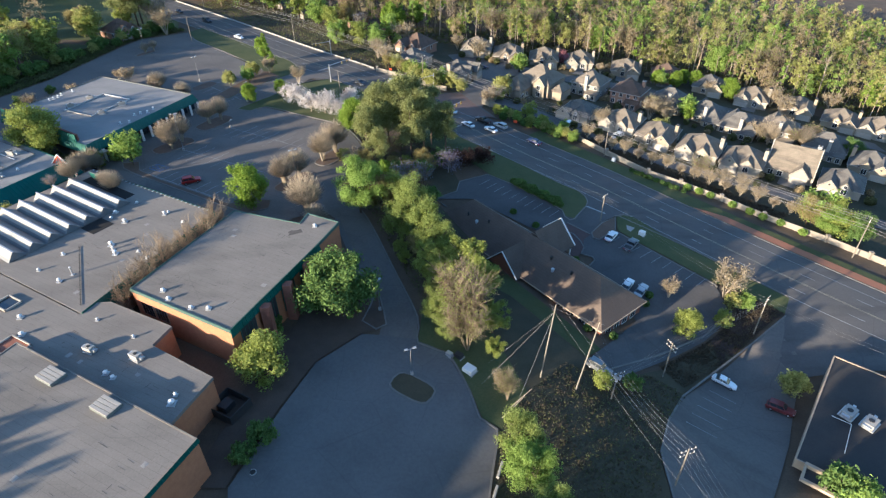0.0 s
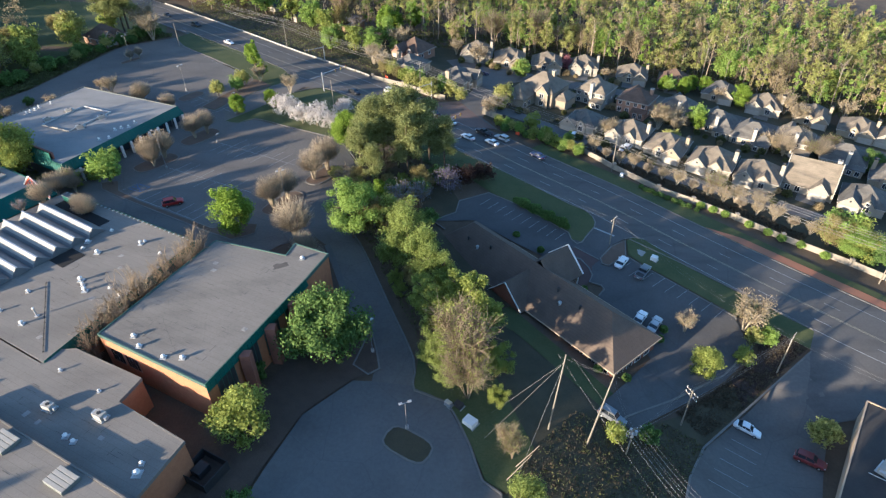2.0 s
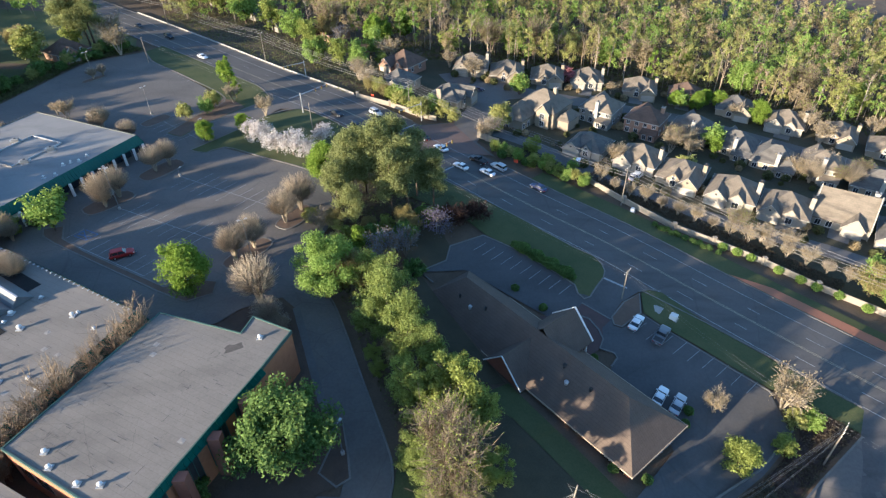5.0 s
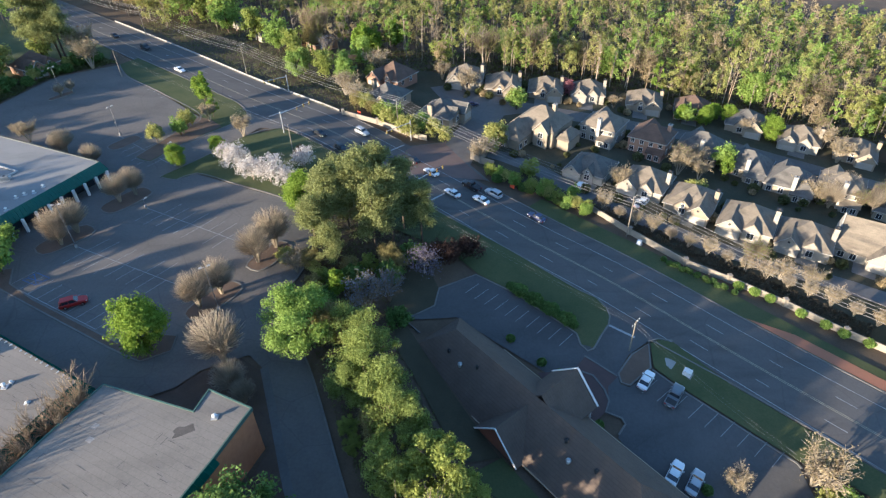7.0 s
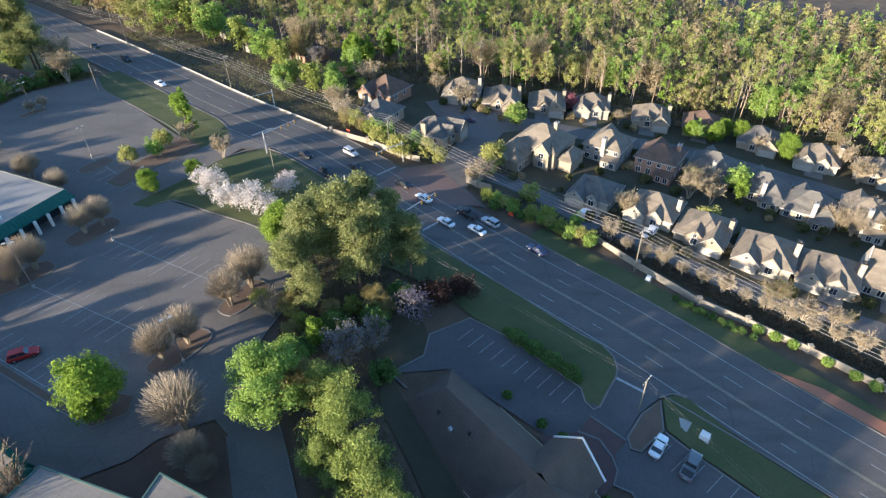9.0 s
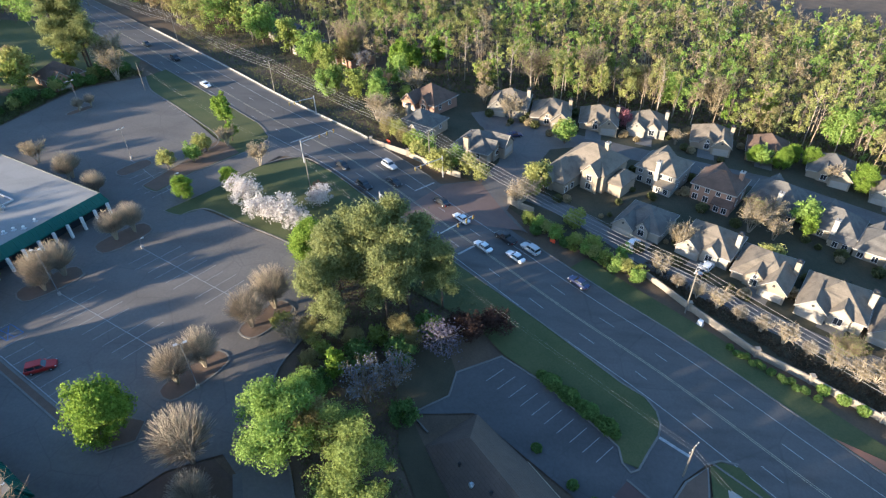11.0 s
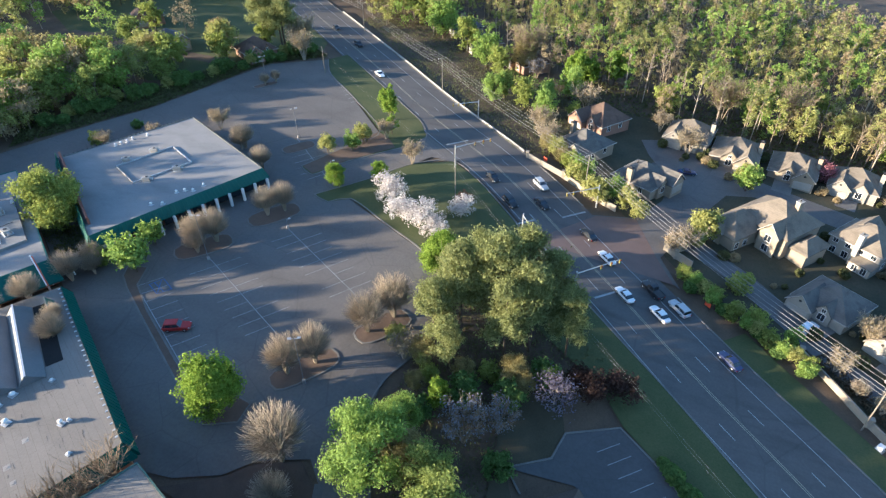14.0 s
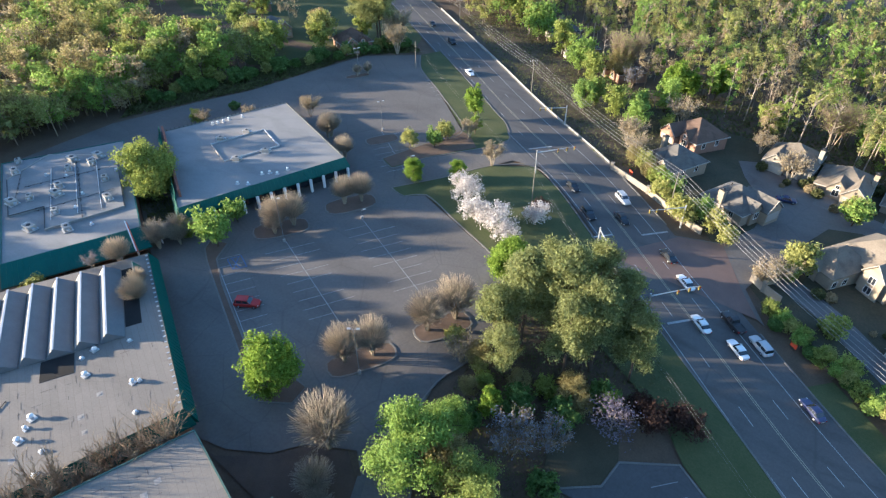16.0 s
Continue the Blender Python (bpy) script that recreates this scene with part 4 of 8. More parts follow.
def build_rear_house(roof, wall, label, w, d, h, rise, stack):
    """A house seen from its garden side: hipped body, rows of windows, lean-to, chimney."""
    b = thing("house", (0, 0, 0), 0, label, "house", "houses of the estate")
    part("wall", Shape().box(-w / 2, -d / 2, -2.2, w / 2, d / 2, h), wall, b)
    part("roof", hip_roof(Shape(), -w / 2 - 0.45, -d / 2 - 0.45, w / 2 + 0.45, d / 2 + 0.45, h, h + rise, 0.22), roof, b)
    eaves(b, w, d, h)
    for k in range(4):
        x = -w / 2 + w * (k + 0.5) / 4
        if h > 4:
            window(b, face_matrix(x, -d / 2 - 0.02, 3.5, 180), 1.1, 1.4, 1)
        if abs(x - stack[0]) > 1:
            window(b, face_matrix(x, -d / 2 - 0.02, 0.7, 180), 1.3, 1.6, 1)
    for y in (-d / 4, d / 5):
        window(b, face_matrix(-w / 2 - 0.02, y, 0.9, 90), 1.1, 1.5, 1)
        window(b, face_matrix(w / 2 + 0.02, y, 0.9, 270), 1.1, 1.5, 1)
    lw = w * 0.42
    x0, x1, y0, y1 = w / 2 - lw, w / 2, -d / 2 - 2.4, -d / 2
    part("lean_to", Shape().box(x0, y0, -2.2, x1, y1, 2.3), wall, b)
    part("lean_to_roof", Shape().face((x0 - 0.3, y0 - 0.3, 2.3), (x1 + 0.3, y0 - 0.3, 2.3), (x1 + 0.3, y1, 3.2), (x0 - 0.3, y1, 3.2)).face((x0 - 0.3, y0 - 0.3, 2.12), (x0 - 0.3, y1, 3.02), (x1 + 0.3, y1, 3.02), (x1 + 0.3, y0 - 0.3, 2.12)).face((x0 - 0.3, y0 - 0.3, 2.12), (x1 + 0.3, y0 - 0.3, 2.12), (x1 + 0.3, y0 - 0.3, 2.3), (x0 - 0.3, y0 - 0.3, 2.3)), roof, b)
    for x in (x0 + lw * 0.3, x0 + lw * 0.72):
        window(b, face_matrix(x, y0 - 0.02, 0.3, 180), 1.2, 1.6, 1)
    gx = -w * 0.2
    part("street_gable_roof", gable_roof(Shape(), gx - 3.2, gx + 3.2, 0, d / 2 + 1.2, h, h + rise * 0.72), roof, b)
    part("street_gable", gable_wall(Shape(), gx - 2.8, gx + 2.8, d / 2 + 0.7, h, h + rise * 0.64, -2), wall, b)
    chimney(b, stack[0], stack[1], h + rise * 0.9, M_HOUSETRIM if stack[2] else wall)
    return b


def build_double_house():
    """The large corner house: a tall hipped body with a lower gabled wing before it."""
    b = thing("house", (0, 0, 0), 0, "large cream stucco corner house with a gabled front wing", "house", "houses of the estate")
    wall, roof = M_HOUSE[0], M_SHINGLES[0]
    part("wall", Shape().box(-7, -6, -2.2, 7.5, 7, 5.2), wall, b)
    part("roof", hip_roof(Shape(), -7.5, -6.5, 8, 7.5, 5.2, 10.2, 0.22), roof, b)
    part("wing", Shape().box(-8, -14.5, -2.2, 0.5, -5.8, 4.0), wall, b)
    part("wing_roof", hip_roof(Shape(), -8.5, -15, 1, -3, 4.0, 8.2, 0.22), roof, b)
    part("wing_gable", gable_wall(Shape(), -7, -2.6, -15.2, 4.2, 6.6, -2), wall, b)
    part("wing_gable_roof", gable_roof(Shape(), -7.4, -2.2, -15.6, -10, 4.1, 6.9), roof, b)
    roof_trim(b, -7.4, -2.2, -15.62, 4.1, 6.9)
    part("side_gable", gable_wall(Shape(), 1.6, 6.4, -7.4, 5.2, 7.8, -2), wall, b)
    part("side_gable_roof", gable_roof(Shape(), 1.2, 6.8, -7.8, 0, 5.1, 8.2), roof, b)
    roof_trim(b, 1.2, 6.8, -7.82, 5.1, 8.2)
    part("garage", Shape().box(7.4, -4, -2.2, 12, 4, 2.8), wall, b)
    part("garage_roof", hip_roof(Shape(), 7, -4.5, 12.5, 4.5, 2.8, 5.0, 0.2), roof, b)
    window(b, face_matrix(-4.8, -15.22, 0.8, 180), 1.8, 2.0, 2)
    window(b, face_matrix(-4.8, -15.22, 4.2, 180), 0.9, 1.2, 1)
    window(b, face_matrix(4, -7.42, 3.2, 180), 1.5, 1.6, 1)
    window(b, face_matrix(4, -7.42, 0.6, 180), 1.5, 1.7, 1)
    for y in (-13, -10):
        window(b, face_matrix(-8.02, y, 0.9, 90), 1.2, 1.6, 1)
        window(b, face_matrix(0.52, y, 0.9, 270), 1.2, 1.6, 1)
    for y in (-3, 1, 5):
        window(b, face_matrix(-7.02, y, 3.2, 90), 1.1, 1.4, 1)
        window(b, face_matrix(-7.02, y, 0.7, 90), 1.1, 1.5, 1)
    chimney(b, 3.2, 2.5, 10.4, wall)
    return b


def build_steep_house():
    """A house with one steep roof between two raised end walls."""
    b = thing("house", (0, 0, 0), 0, "cream house with a steep tan roof between raised end walls", "house", "houses of the estate")
    wall, roof = M_HOUSE[1], M_SHINGLES[0]
    part("wall", Shape().box(-7, -5.5, -2.2, 7, 5.5, 2.9), wall, b)
    r = gable_roof(Shape(), -5.9, 5.9, -6.7, 6.7, 2.8, 9.2)
    r.v = [(y, x, z) for x, y, z in r.v]
    part("roof", r, roof, b)
    for x in (-6.95, 6.7):
        g = gable_wall(Shape(), -6.1, 6.1, 0, 3.0, 9.7, -2.2)
        g.v = [(x + y, u, z) for u, y, z in g.v]
        part("end_wall", g, M_HOUSETRIM, b)
    part("front_gable", gable_wall(Shape(), 0.6, 5.4, -7.6, 2.8, 5.4, -2.2), wall, b)
    part("front_wing", Shape().box(0.6, -7.4, -2.2, 5.4, -5.4, 2.75), wall, b)
    part("front_gable_roof", gable_roof(Shape(), 0.2, 5.8, -7.9, -2, 2.7, 5.8), roof, b)
    roof_trim(b, 0.2, 5.8, -7.92, 2.7, 5.8)
    door = part("garage_door", Shape().box(1.2, -7.66, 0, 4.8, -7.55, 2.2), M_HOUSETRIM, b)
    for k in range(1, 4):
        part("panel_joint", Shape().box(1.2, -7.68, k * 0.55 - 0.02, 4.8, -7.66, k * 0.55 + 0.02), M_STUCCO, door)
    for x in (-5, -2.4):
        window(b, face_matrix(x, -5.52, 0.7, 180), 1.3, 1.6, 1)
    chimney(b, 5.6, 1.6, 9.6, M_HOUSETRIM)
    return b


def place_houses():
    labels = [("white-walled house with tan shingled hip roof and garage", 0, 1), ("cream stucco house with grey shingled hip roof", 1, 0), ("cream house with weathered tan shingles and front gables", 0, 0), ("tan brick house with brown shingled roof", 2, 2), ("white house with grey shingled roof and double garage", 1, 1)]
    kinds = [build_house_full(11 + 7 * k, M_SHINGLES[rf], M_HOUSE[wl], lb) for k, (lb, rf, wl) in enumerate(labels)]
    kinds += [build_rear_house(M_SHINGLES[0], M_HOUSE[1], "white two-storey house with pale chimney on its garden side", 11.5, 11, 5.0, 3.8, (0.6, -5.9, True)),
              build_rear_house(M_SHINGLES[2], M_HOUSE[2], "two-storey brick house with brown hip roof", 11.5, 10.5, 5.2, 3.4, (4.2, 2.5, False)),
              build_rear_house(M_SHINGLES[1], M_HOUSE[0], "house with weathered grey hip roof and garden chimney", 13, 11, 3.0, 4.4, (1.2, -5.9, True)),
              build_double_house(), build_steep_house()]
    used = set()

    def put(*spots):
        for x, y, rz, k in spots:
            m = pose(x, y, ground_z(x, y) + 0.15, 0, 0, rz) @ Matrix.Scale(0.94 + 0.07 * ((x * 7) % 1), 4)
            if k in used:
                copy_thing(kinds[k], m)
            else:
                kinds[k].matrix_world = m
                used.add(k)

    put((-9.6, 249, -35, 3), (-11, 230.5, -30, 1), (6.4, 220.5, 62, 1), (15.8, 252.5, -10, 0), (28.8, 248.5, -8, 2), (43.9, 247.8, -10, 2), (59, 247, -14, 0), (77.6, 241.5, -18, 2), (93, 237, -22, 3), (107.7, 227.6, -28, 1), (120.6, 216.6, -30, 0), (135, 209.6, -33, 2), (146, 199.4, -36, 2))
    put((155.5, 192, -40, 0), (172, 186, -40, 2), (186, 176, -42, 3), (36.6, 212.5, -38, 8), (56.6, 214.5, -36, 5), (69.6, 207.6, -36, 6), (85, 207, -36, 7), (94.5, 196.5, -38, 7), (102.8, 187.5, -34, 7), (114.2, 183, -34, 5), (126.4, 174.5, -36, 7), (134.4, 162.8, -36, 1), (148, 160, -40, 4))
    put((47.6, 190.5, -36, 4), (61, 183.5, -36, 0), (70.6, 175.5, -34, 2), (81.4, 166.6, -34, 0), (92.6, 160.2, -34, 0), (106.2, 157.5, -34, 9), (117.5, 149.5, -36, 4), (130, 131, -38, 0), (-130, 245, 60, 3), (-163, 239, 60, 1), (-190, 257, 50, 3), (-75, 308, -45, 1), (-62, 293, -45, 1), (-41, 282, -45, 3))
    put((-95, 325, -45, 3))


office = build_office_full()
place_houses()


def roof_unit(x, y, z, rz=0, size=1.6, name="rooftop_unit", label="white rooftop air-conditioning unit"):
    u = thing(name, (x, y, z), rz, label, "air conditioner", "rooftop units")
    part("curb", Shape().box(-size * 0.65, -size * 0.5, 0, size * 0.65, size * 0.5, 0.2), M_METAL, u)
    part("cabinet", Shape().box(-size * 0.55, -size * 0.4, 0.2, size * 0.55, size * 0.4, 1.1), M_HOUSETRIM, u, soft=0.05)
    part("fan_guard", Shape().tube((0, 0, 1.1), (0, 0, 1.2), size * 0.2, size * 0.2, 12), M_DARK, u)
    part("hood", Shape().box(-size * 0.8, -size * 0.28, 0.35, -size * 0.55, size * 0.28, 0.95), M_METAL, u, soft=0.03)
    part("duct", Shape().box(size * 0.55, -0.25, 0.3, size * 0.9, 0.25, 0.8), M_METAL, u)
    return u


def mushroom_vent(x, y, z, r=0.45, h=0.5, label="white domed roof vent"):
    r *= 0.68
    v = thing("roof_vent", (x, y, z), 0, label, "vent", "roof vents")
    part("curb", Shape().box(-r * 1.3, -r * 1.3, 0, r * 1.3, r * 1.3, 0.12), M_METAL, v)
    part("vent_pipe", Shape().tube((0, 0, 0.1), (0, 0, h), r * 0.6, r * 0.6, 10), M_METAL, v)
    part("cap", Shape().tube((0, 0, h), (0, 0, h + r * 0.5), r, r, 12).tube((0, 0, h + r * 0.5), (0, 0, h + r), r, r * 0.3, 12), M_WHITE, v)
    return v


def skylight(x, y, z, rz):
    s = thing("skylight", (x, y, z), rz, "white ribbed box skylight on a flat roof", "skylight", "skylights of the hall")
    part("box", Shape().box(-1.8, -1.3, 0, 1.8, 1.3, 0.5), M_TRIM, s, soft=0.03)
    for k in range(4):
        y0 = -1.27 + k * 0.64
        part("louvre", Shape().box(-1.85, y0, 0.5, 1.85, y0 + 0.56, 0.64), M_HOUSETRIM, s, soft=0.04)
    return s


ZG, ZC, ZL, ZN, ZS = 8.5, 7.0, 6.9, 8.3, 7.0
for x, y in ((-49, 78.7), (-47.2, 76.4), (-42.5, 74), (-39.5, 73.8), (-25.9, 98.6)):
    mushroom_vent(x, y, ZG, 0.5, 0.35)
for x, y, r, h in ((-68.9, 85.6, 0.32, 1.7), (-70.3, 83.6, 0.5, 0.5), (-66, 95, 0.62, 0.6), (-63.8, 92, 0.6, 0.6), (-65, 93.6, 0.42, 0.5), (-67, 103.5, 0.6, 0.5), (-59.7, 106.3, 0.5, 0.6), (-59.2, 107.1, 0.35, 0.3), (-54.7, 103.2, 0.4, 0.15), (-70.7, 107.3, 0.6, 0.3), (-67.8, 111.4, 0.4, 0.2), (-70.7, 105.2, 0.4, 0.2), (-59.7, 92.8, 0.4, 0.15), (-74, 92, 0.4, 0.4), (-76, 87, 0.35, 0.4), (-57, 90.5, 0.45, 0.3)):
    mushroom_vent(x, y, ZC, r, h)
for x, y, r in ((-71.9, 74, 0.55), (-69.2, 69.8, 0.55), (-58.4, 73.1, 0.3), (-50.5, 68.9, 0.3), (-39.2, 55.2, 0.7), (-39.2, 56.7, 0.38), (-51.4, 61.1, 0.5), (-49.9, 60.2, 0.45)):
    mushroom_vent(x, y, ZL, r, 0.4)
roof_unit(-56.1, 65.9, ZL, -20, 1.4)
roof_unit(-48, 64.2, ZL, -25, 1.5)
skylight(-58.1, 59.3, ZN, -28)
skylight(-47.3, 53.5, ZN, -28)
for name, label, at, size, mat in (("roof_hatch", "pale framed roof light with a dark pane", (-76.3, 77.7, ZC - 0.1), (1.9, 1.5), M_GLASS), ("roof_well", "brick-lined light well with a pale rim", (-69.2, 66.9, ZL), (2.6, 1.8), M_BRICKRED)):
    w = thing(name, at, -28, label, "roof light")
    part("rim", Shape().box(-size[0], -size[1], 0, size[0], -size[1] + 0.2, 0.35).box(-size[0], size[1] - 0.2, 0, size[0], size[1], 0.35).box(-size[0], -size[1], 0, -size[0] + 0.2, size[1], 0.35).box(size[0] - 0.2, -size[1], 0, size[0], size[1], 0.35), M_HOUSETRIM, w)
    part("pane", Shape().box(-size[0] + 0.2, -size[1] + 0.2, 0.01, size[0] - 0.2, size[1] - 0.2, 0.06), mat, w)
run = thing("roof_conduit", (-67.7, 85.8, ZC), math.degrees(math.atan2(-17.7, 9.1)), "black conduit on blocks across the school roof", "pipe")
part("pipe", Shape().tube((-10, 0, 0.1), (10, 0, 0.1), 0.05, 0.05, 6), M_DARK, run)
for k in range(14):
    part("block", Shape().box(-9.9 + k * 1.5, -0.12, 0.004, -9.75 + k * 1.5, 0.12, 0.06), M_DARK, run)
for x, y in ((-120.7, 173.5), (-120.2, 174.8), (-119.6, 176.2), (-119.5, 178), (-117.6, 181.1), (-89.2, 160.9), (-88, 162.2), (-86.2, 162.8), (-85.6, 165.5), (-90.7, 154.8), (-88.5, 155.9)):
    mushroom_vent(x, y, ZS, 0.45, 0.5)
for x, y in ((-111.4, 168.2), (-108.6, 174.5), (-99.4, 162.6), (-96.5, 169.3)):
    roof_unit(x, y, ZS, 25, 1.5)
well = thing("roof_parapet", (-103.5, 169.5, ZS), 0, "low raised rectangular parapet on the retail roof", "parapet")
pw = [(-111.6 + 103.5, 165.1 - 169.5), (-106.3 + 103.5, 178.2 - 169.5), (-96 + 103.5, 173.4 - 169.5), (-101.7 + 103.5, 160.6 - 169.5)]
for k in range(4):
    a, b = Vector(pw[k]), Vector(pw[(k + 1) % 4])
    dd = (b - a).normalized()
    o = Vector((-dd.y, dd.x)) * 0.1
    part("curb", Shape().prism([tuple(a - o), tuple(b - o), tuple(b + o), tuple(a + o)], 0, 0.35), M_HOUSETRIM if k == 3 else M_METAL, well)
# the annex roof: a raised deck crowded with units
gx0, gy0, gz0 = annex.location
DECK = [(-103.8, 135.4), (-126.3, 148.6), (-141, 140.2), (-137, 128.2), (-121, 120.3), (-118.3, 126.3), (-109.7, 121.6)]
part("raised_deck", Shape().prism([(x - gx0, y - gy0) for x, y in DECK], ZS - 0.2 - gz0, ZS + 0.5 - gz0), M_ROOF2, annex, "raised grey membrane deck")
for k in range(len(DECK)):
    a, b = Vector(DECK[k]), Vector(DECK[(k + 1) % len(DECK)])
    part("deck_edge", Shape().tube((a.x - gx0, a.y - gy0, ZS + 0.54 - gz0), (b.x - gx0, b.y - gy0, ZS + 0.54 - gz0), 0.1, n=4), M_HOUSETRIM if k in (1, 2, 6) else M_DARK, annex)
for k, (x, y) in enumerate(((-144, 134.4), (-138.6, 131), (-132.9, 141.6), (-129.2, 138.3), (-127.4, 143), (-129.3, 146), (-117.6, 140), (-123.4, 132.6), (-120.7, 130.5), (-123.9, 126.4), (-109.3, 135.3), (-125.2, 123.4), (-113.7, 126.2), (-106.4, 124.2), (-113.1, 120.4))):
    up = 0.5 if k not in (0, 13, 14) else 0.0
    roof_unit(x, y, ZS + up, -30 + 15 * (k % 3), 1.5 + 0.3 * (k % 3))
for x, y in ((-103.9, 127.9), (-112, 129.6), (-116, 133.6), (-131, 134), (-126.5, 136.2), (-119.4, 144)):
    mushroom_vent(x, y, ZS + (0.5 if x < -109 else 0), 0.4, 0.4)
pipe = thing("roof_conduit", (-120, 134, ZS + 0.5), -30, "long pale conduit lying across the annex roof", "pipe")
for y in (-4.5, 0.5, 5):
    part("pipe", Shape().tube((-13, y, 0.12), (12, y, 0.12), 0.09, 0.09, 6), M_METAL, pipe)
    for x in range(-13, 13, 3):
        part("block", Shape().box(x - 0.12, y - 0.2, 0, x + 0.12, y + 0.2, 0.06), M_DARK, pipe)
for (ax, ay), (bx, by) in (((-107, 128), (-134, 143)), ((-118, 124), (-112, 138.5)), ((-130, 128.5), (-122, 144.5)), ((-124, 123), (-137, 131.5)), ((-116, 133), (-128, 140))):
    a, b = Vector((ax, ay)), Vector((bx, by))
    c = (a + b) / 2
    half = (b - a).length / 2
    line = thing("roof_conduit", (c.x, c.y, ZS + 0.5), math.degrees(math.atan2(b.y - a.y, b.x - a.x)), "thin dark conduit on blocks across the annex roof", "pipe")
    part("pipe", Shape().tube((-half, 0, 0.14), (half, 0, 0.14), 0.045, n=5), M_DARK, line)
    for k in range(int(half / 1.2)):
        x = -half + 0.8 + k * 2.4
        part("block", Shape().box(x - 0.14, -0.16, 0.0, x + 0.14, 0.16, 0.1), M_DARK, line)
ledge = thing("roof_ledge", (60, 51.2, -8.5), math.degrees(math.atan2(-15.7, 18.9)), "raised stucco ledge with flat dark sheets for shaded recesses", "parapet")
part("rim", Shape().box(-4.6, -0.3, 0.0, 9, 0.3, 0.7).box(-4.6, -3.4, 0.0, 9, -2.9, 0.5), M_STUCCO, ledge)
for k in range(4):
    part("cross_wall", Shape().box(-4.6 + k * 3.2, -2.9, 0.0, -4.2 + k * 3.2, -0.3, 0.5), M_STUCCO, ledge)
    # flat dark sheet: the recess's shade is given as colour, nothing is cut
    part("opening", Shape().box(-4.2 + k * 3.2, -2.9, 0.004, -1.4 + k * 3.2, -0.3, 0.03), M_DARK, ledge)
gas = thing("roof_pipe", (68.2, 61.6, -8.5), 52, "thin white pipe bent across the dark roof", "pipe")
part("pipe", Shape().tube((-7, 0, 0.15), (0, 0, 0.15), 0.05, n=6).tube((0, 0, 0.15), (0, 3, 0.15), 0.05, n=6), M_WHITE, gas)
for x, y in ((68.9, 63.8), (71.2, 61.6)):
    u = roof_unit(x, y, -8.5, 36, 2.3, label="white rooftop unit with rust-brown coils")


# ---- fascias, columns, sawtooth roof ----
M_RIBS = material("green_standing_seam", (0.010, 0.085, 0.062), (0.016, 0.115, 0.085), 0.5, 0.4, 10, 0.1, 0.15)


def mansard(building, a, b, top, drop, out, label):
    """A sloping ribbed metal fascia hung along a roof edge from a to b (outward to the right of the way)."""
    a, b = Vector(a), Vector(b)
    d = (b - a).normalized()
    o = Vector((d.y, -d.x))
    L = (b - a).length
    m = Matrix(((d.x, o.x, 0, a.x), (d.y, o.y, 0, a.y), (0, 0, 1, top), (0, 0, 0, 1)))
    e = min(out, 1.2) * 0.7
    s = Shape()
    s.face((0, 0.14, 0.2), (-e, out, -drop), (L + e, out, -drop), (L, 0.14, 0.2))
    s.face((-e, out, -drop), (-e, out, -drop - 0.25), (L + e, out, -drop - 0.25), (L + e, out, -drop))
    s.face((-e, out, -drop - 0.25), (0, 0.14, -drop - 0.25), (L, 0.14, -drop - 0.25), (L + e, out, -drop - 0.25))
    s.face((0, 0.14, 0.2), (0, 0.14, -drop - 0.25), (-e, out, -drop - 0.25), (-e, out, -drop))
    s.face((L, 0.14, 0.2), (L + e, out, -drop), (L + e, out, -drop - 0.25), (L, 0.14, -drop - 0.25))
    f = part("fascia", s, M_GREEN, None, label)
    f.matrix_world = m
    fixed(f, building)
    n = int(L / 0.9)
    for k in range(n + 1):
        part("rib", Shape().tube((L * k / n, 0.16, 0.2), (-e + (L + 2 * e) * k / n, out + 0.03, -drop), 0.045, n=3, caps=False), M_RIBS, f)
    return f


mansard(classroom, (-49.5, 107), (-85.5, 127.5), 7.0, 2.6, 1.4, "green standing-seam metal fascia")
mansard(classroom, (-62, 75), (-49.5, 107), 7.0, 2.6, 1.2, "green standing-seam metal fascia")
mansard(nearw, (-46.2, 17.3), (-32.9, 48.1), 8.3, 0.45, 0.2, "dull green metal roof edge")
mansard(shop, (-93.8, 141.2), (-78.1, 177.2), 7.0, 2.1, 1.1, "green standing-seam metal fascia")
mansard(shop, (-129, 163), (-93.8, 141.2), 7.0, 1.9, 1.0, "green standing-seam metal fascia")
# the shop's wall towards the annex rises above its roof
up, end = Vector((-128.4, 163.4)), Vector((-97.4, 144.2))
dd = (end - up).normalized()
o = Vector((-dd.y, dd.x))
part("raised_parapet", Shape().prism([tuple(p - shop.location.xy) for p in (up, end, end + o * 0.5, up + o * 0.5)], 6.6 - shop.location.z, 8.7 - shop.location.z), M_BRICKRED, shop, "raised wall along the roof edge")
mansard(shop, (-128.5, 163), (-97.2, 143.6), 8.75, 1.75, 0.55, "green metal band of the raised wall")
mansard(annex, (-106, 111), (-94.5, 132.5), 7.0, 2.6, 4.0, "broad sloping green metal roof edge")
sx, sy, sz = shop.location
for k in range(13):
    p = Vector((-92.4, 140.6)).lerp(Vector((-76.9, 176.6)), k / 12)
    z = ground_z(p.x, p.y)
    part("column", Shape().box(p.x - sx - 0.25, p.y - sy - 0.25, z - 0.2 - sz, p.x - sx + 0.25, p.y - sy + 0.25, 4.8 - sz), M_WHITE, shop)
mf = Matrix.Translation((-94 - sx, 146 - sy, ground_z(-94, 146) - sz)) @ pose(0, 0, 0, 0, 0, math.degrees(math.atan2(36, 15.7)))
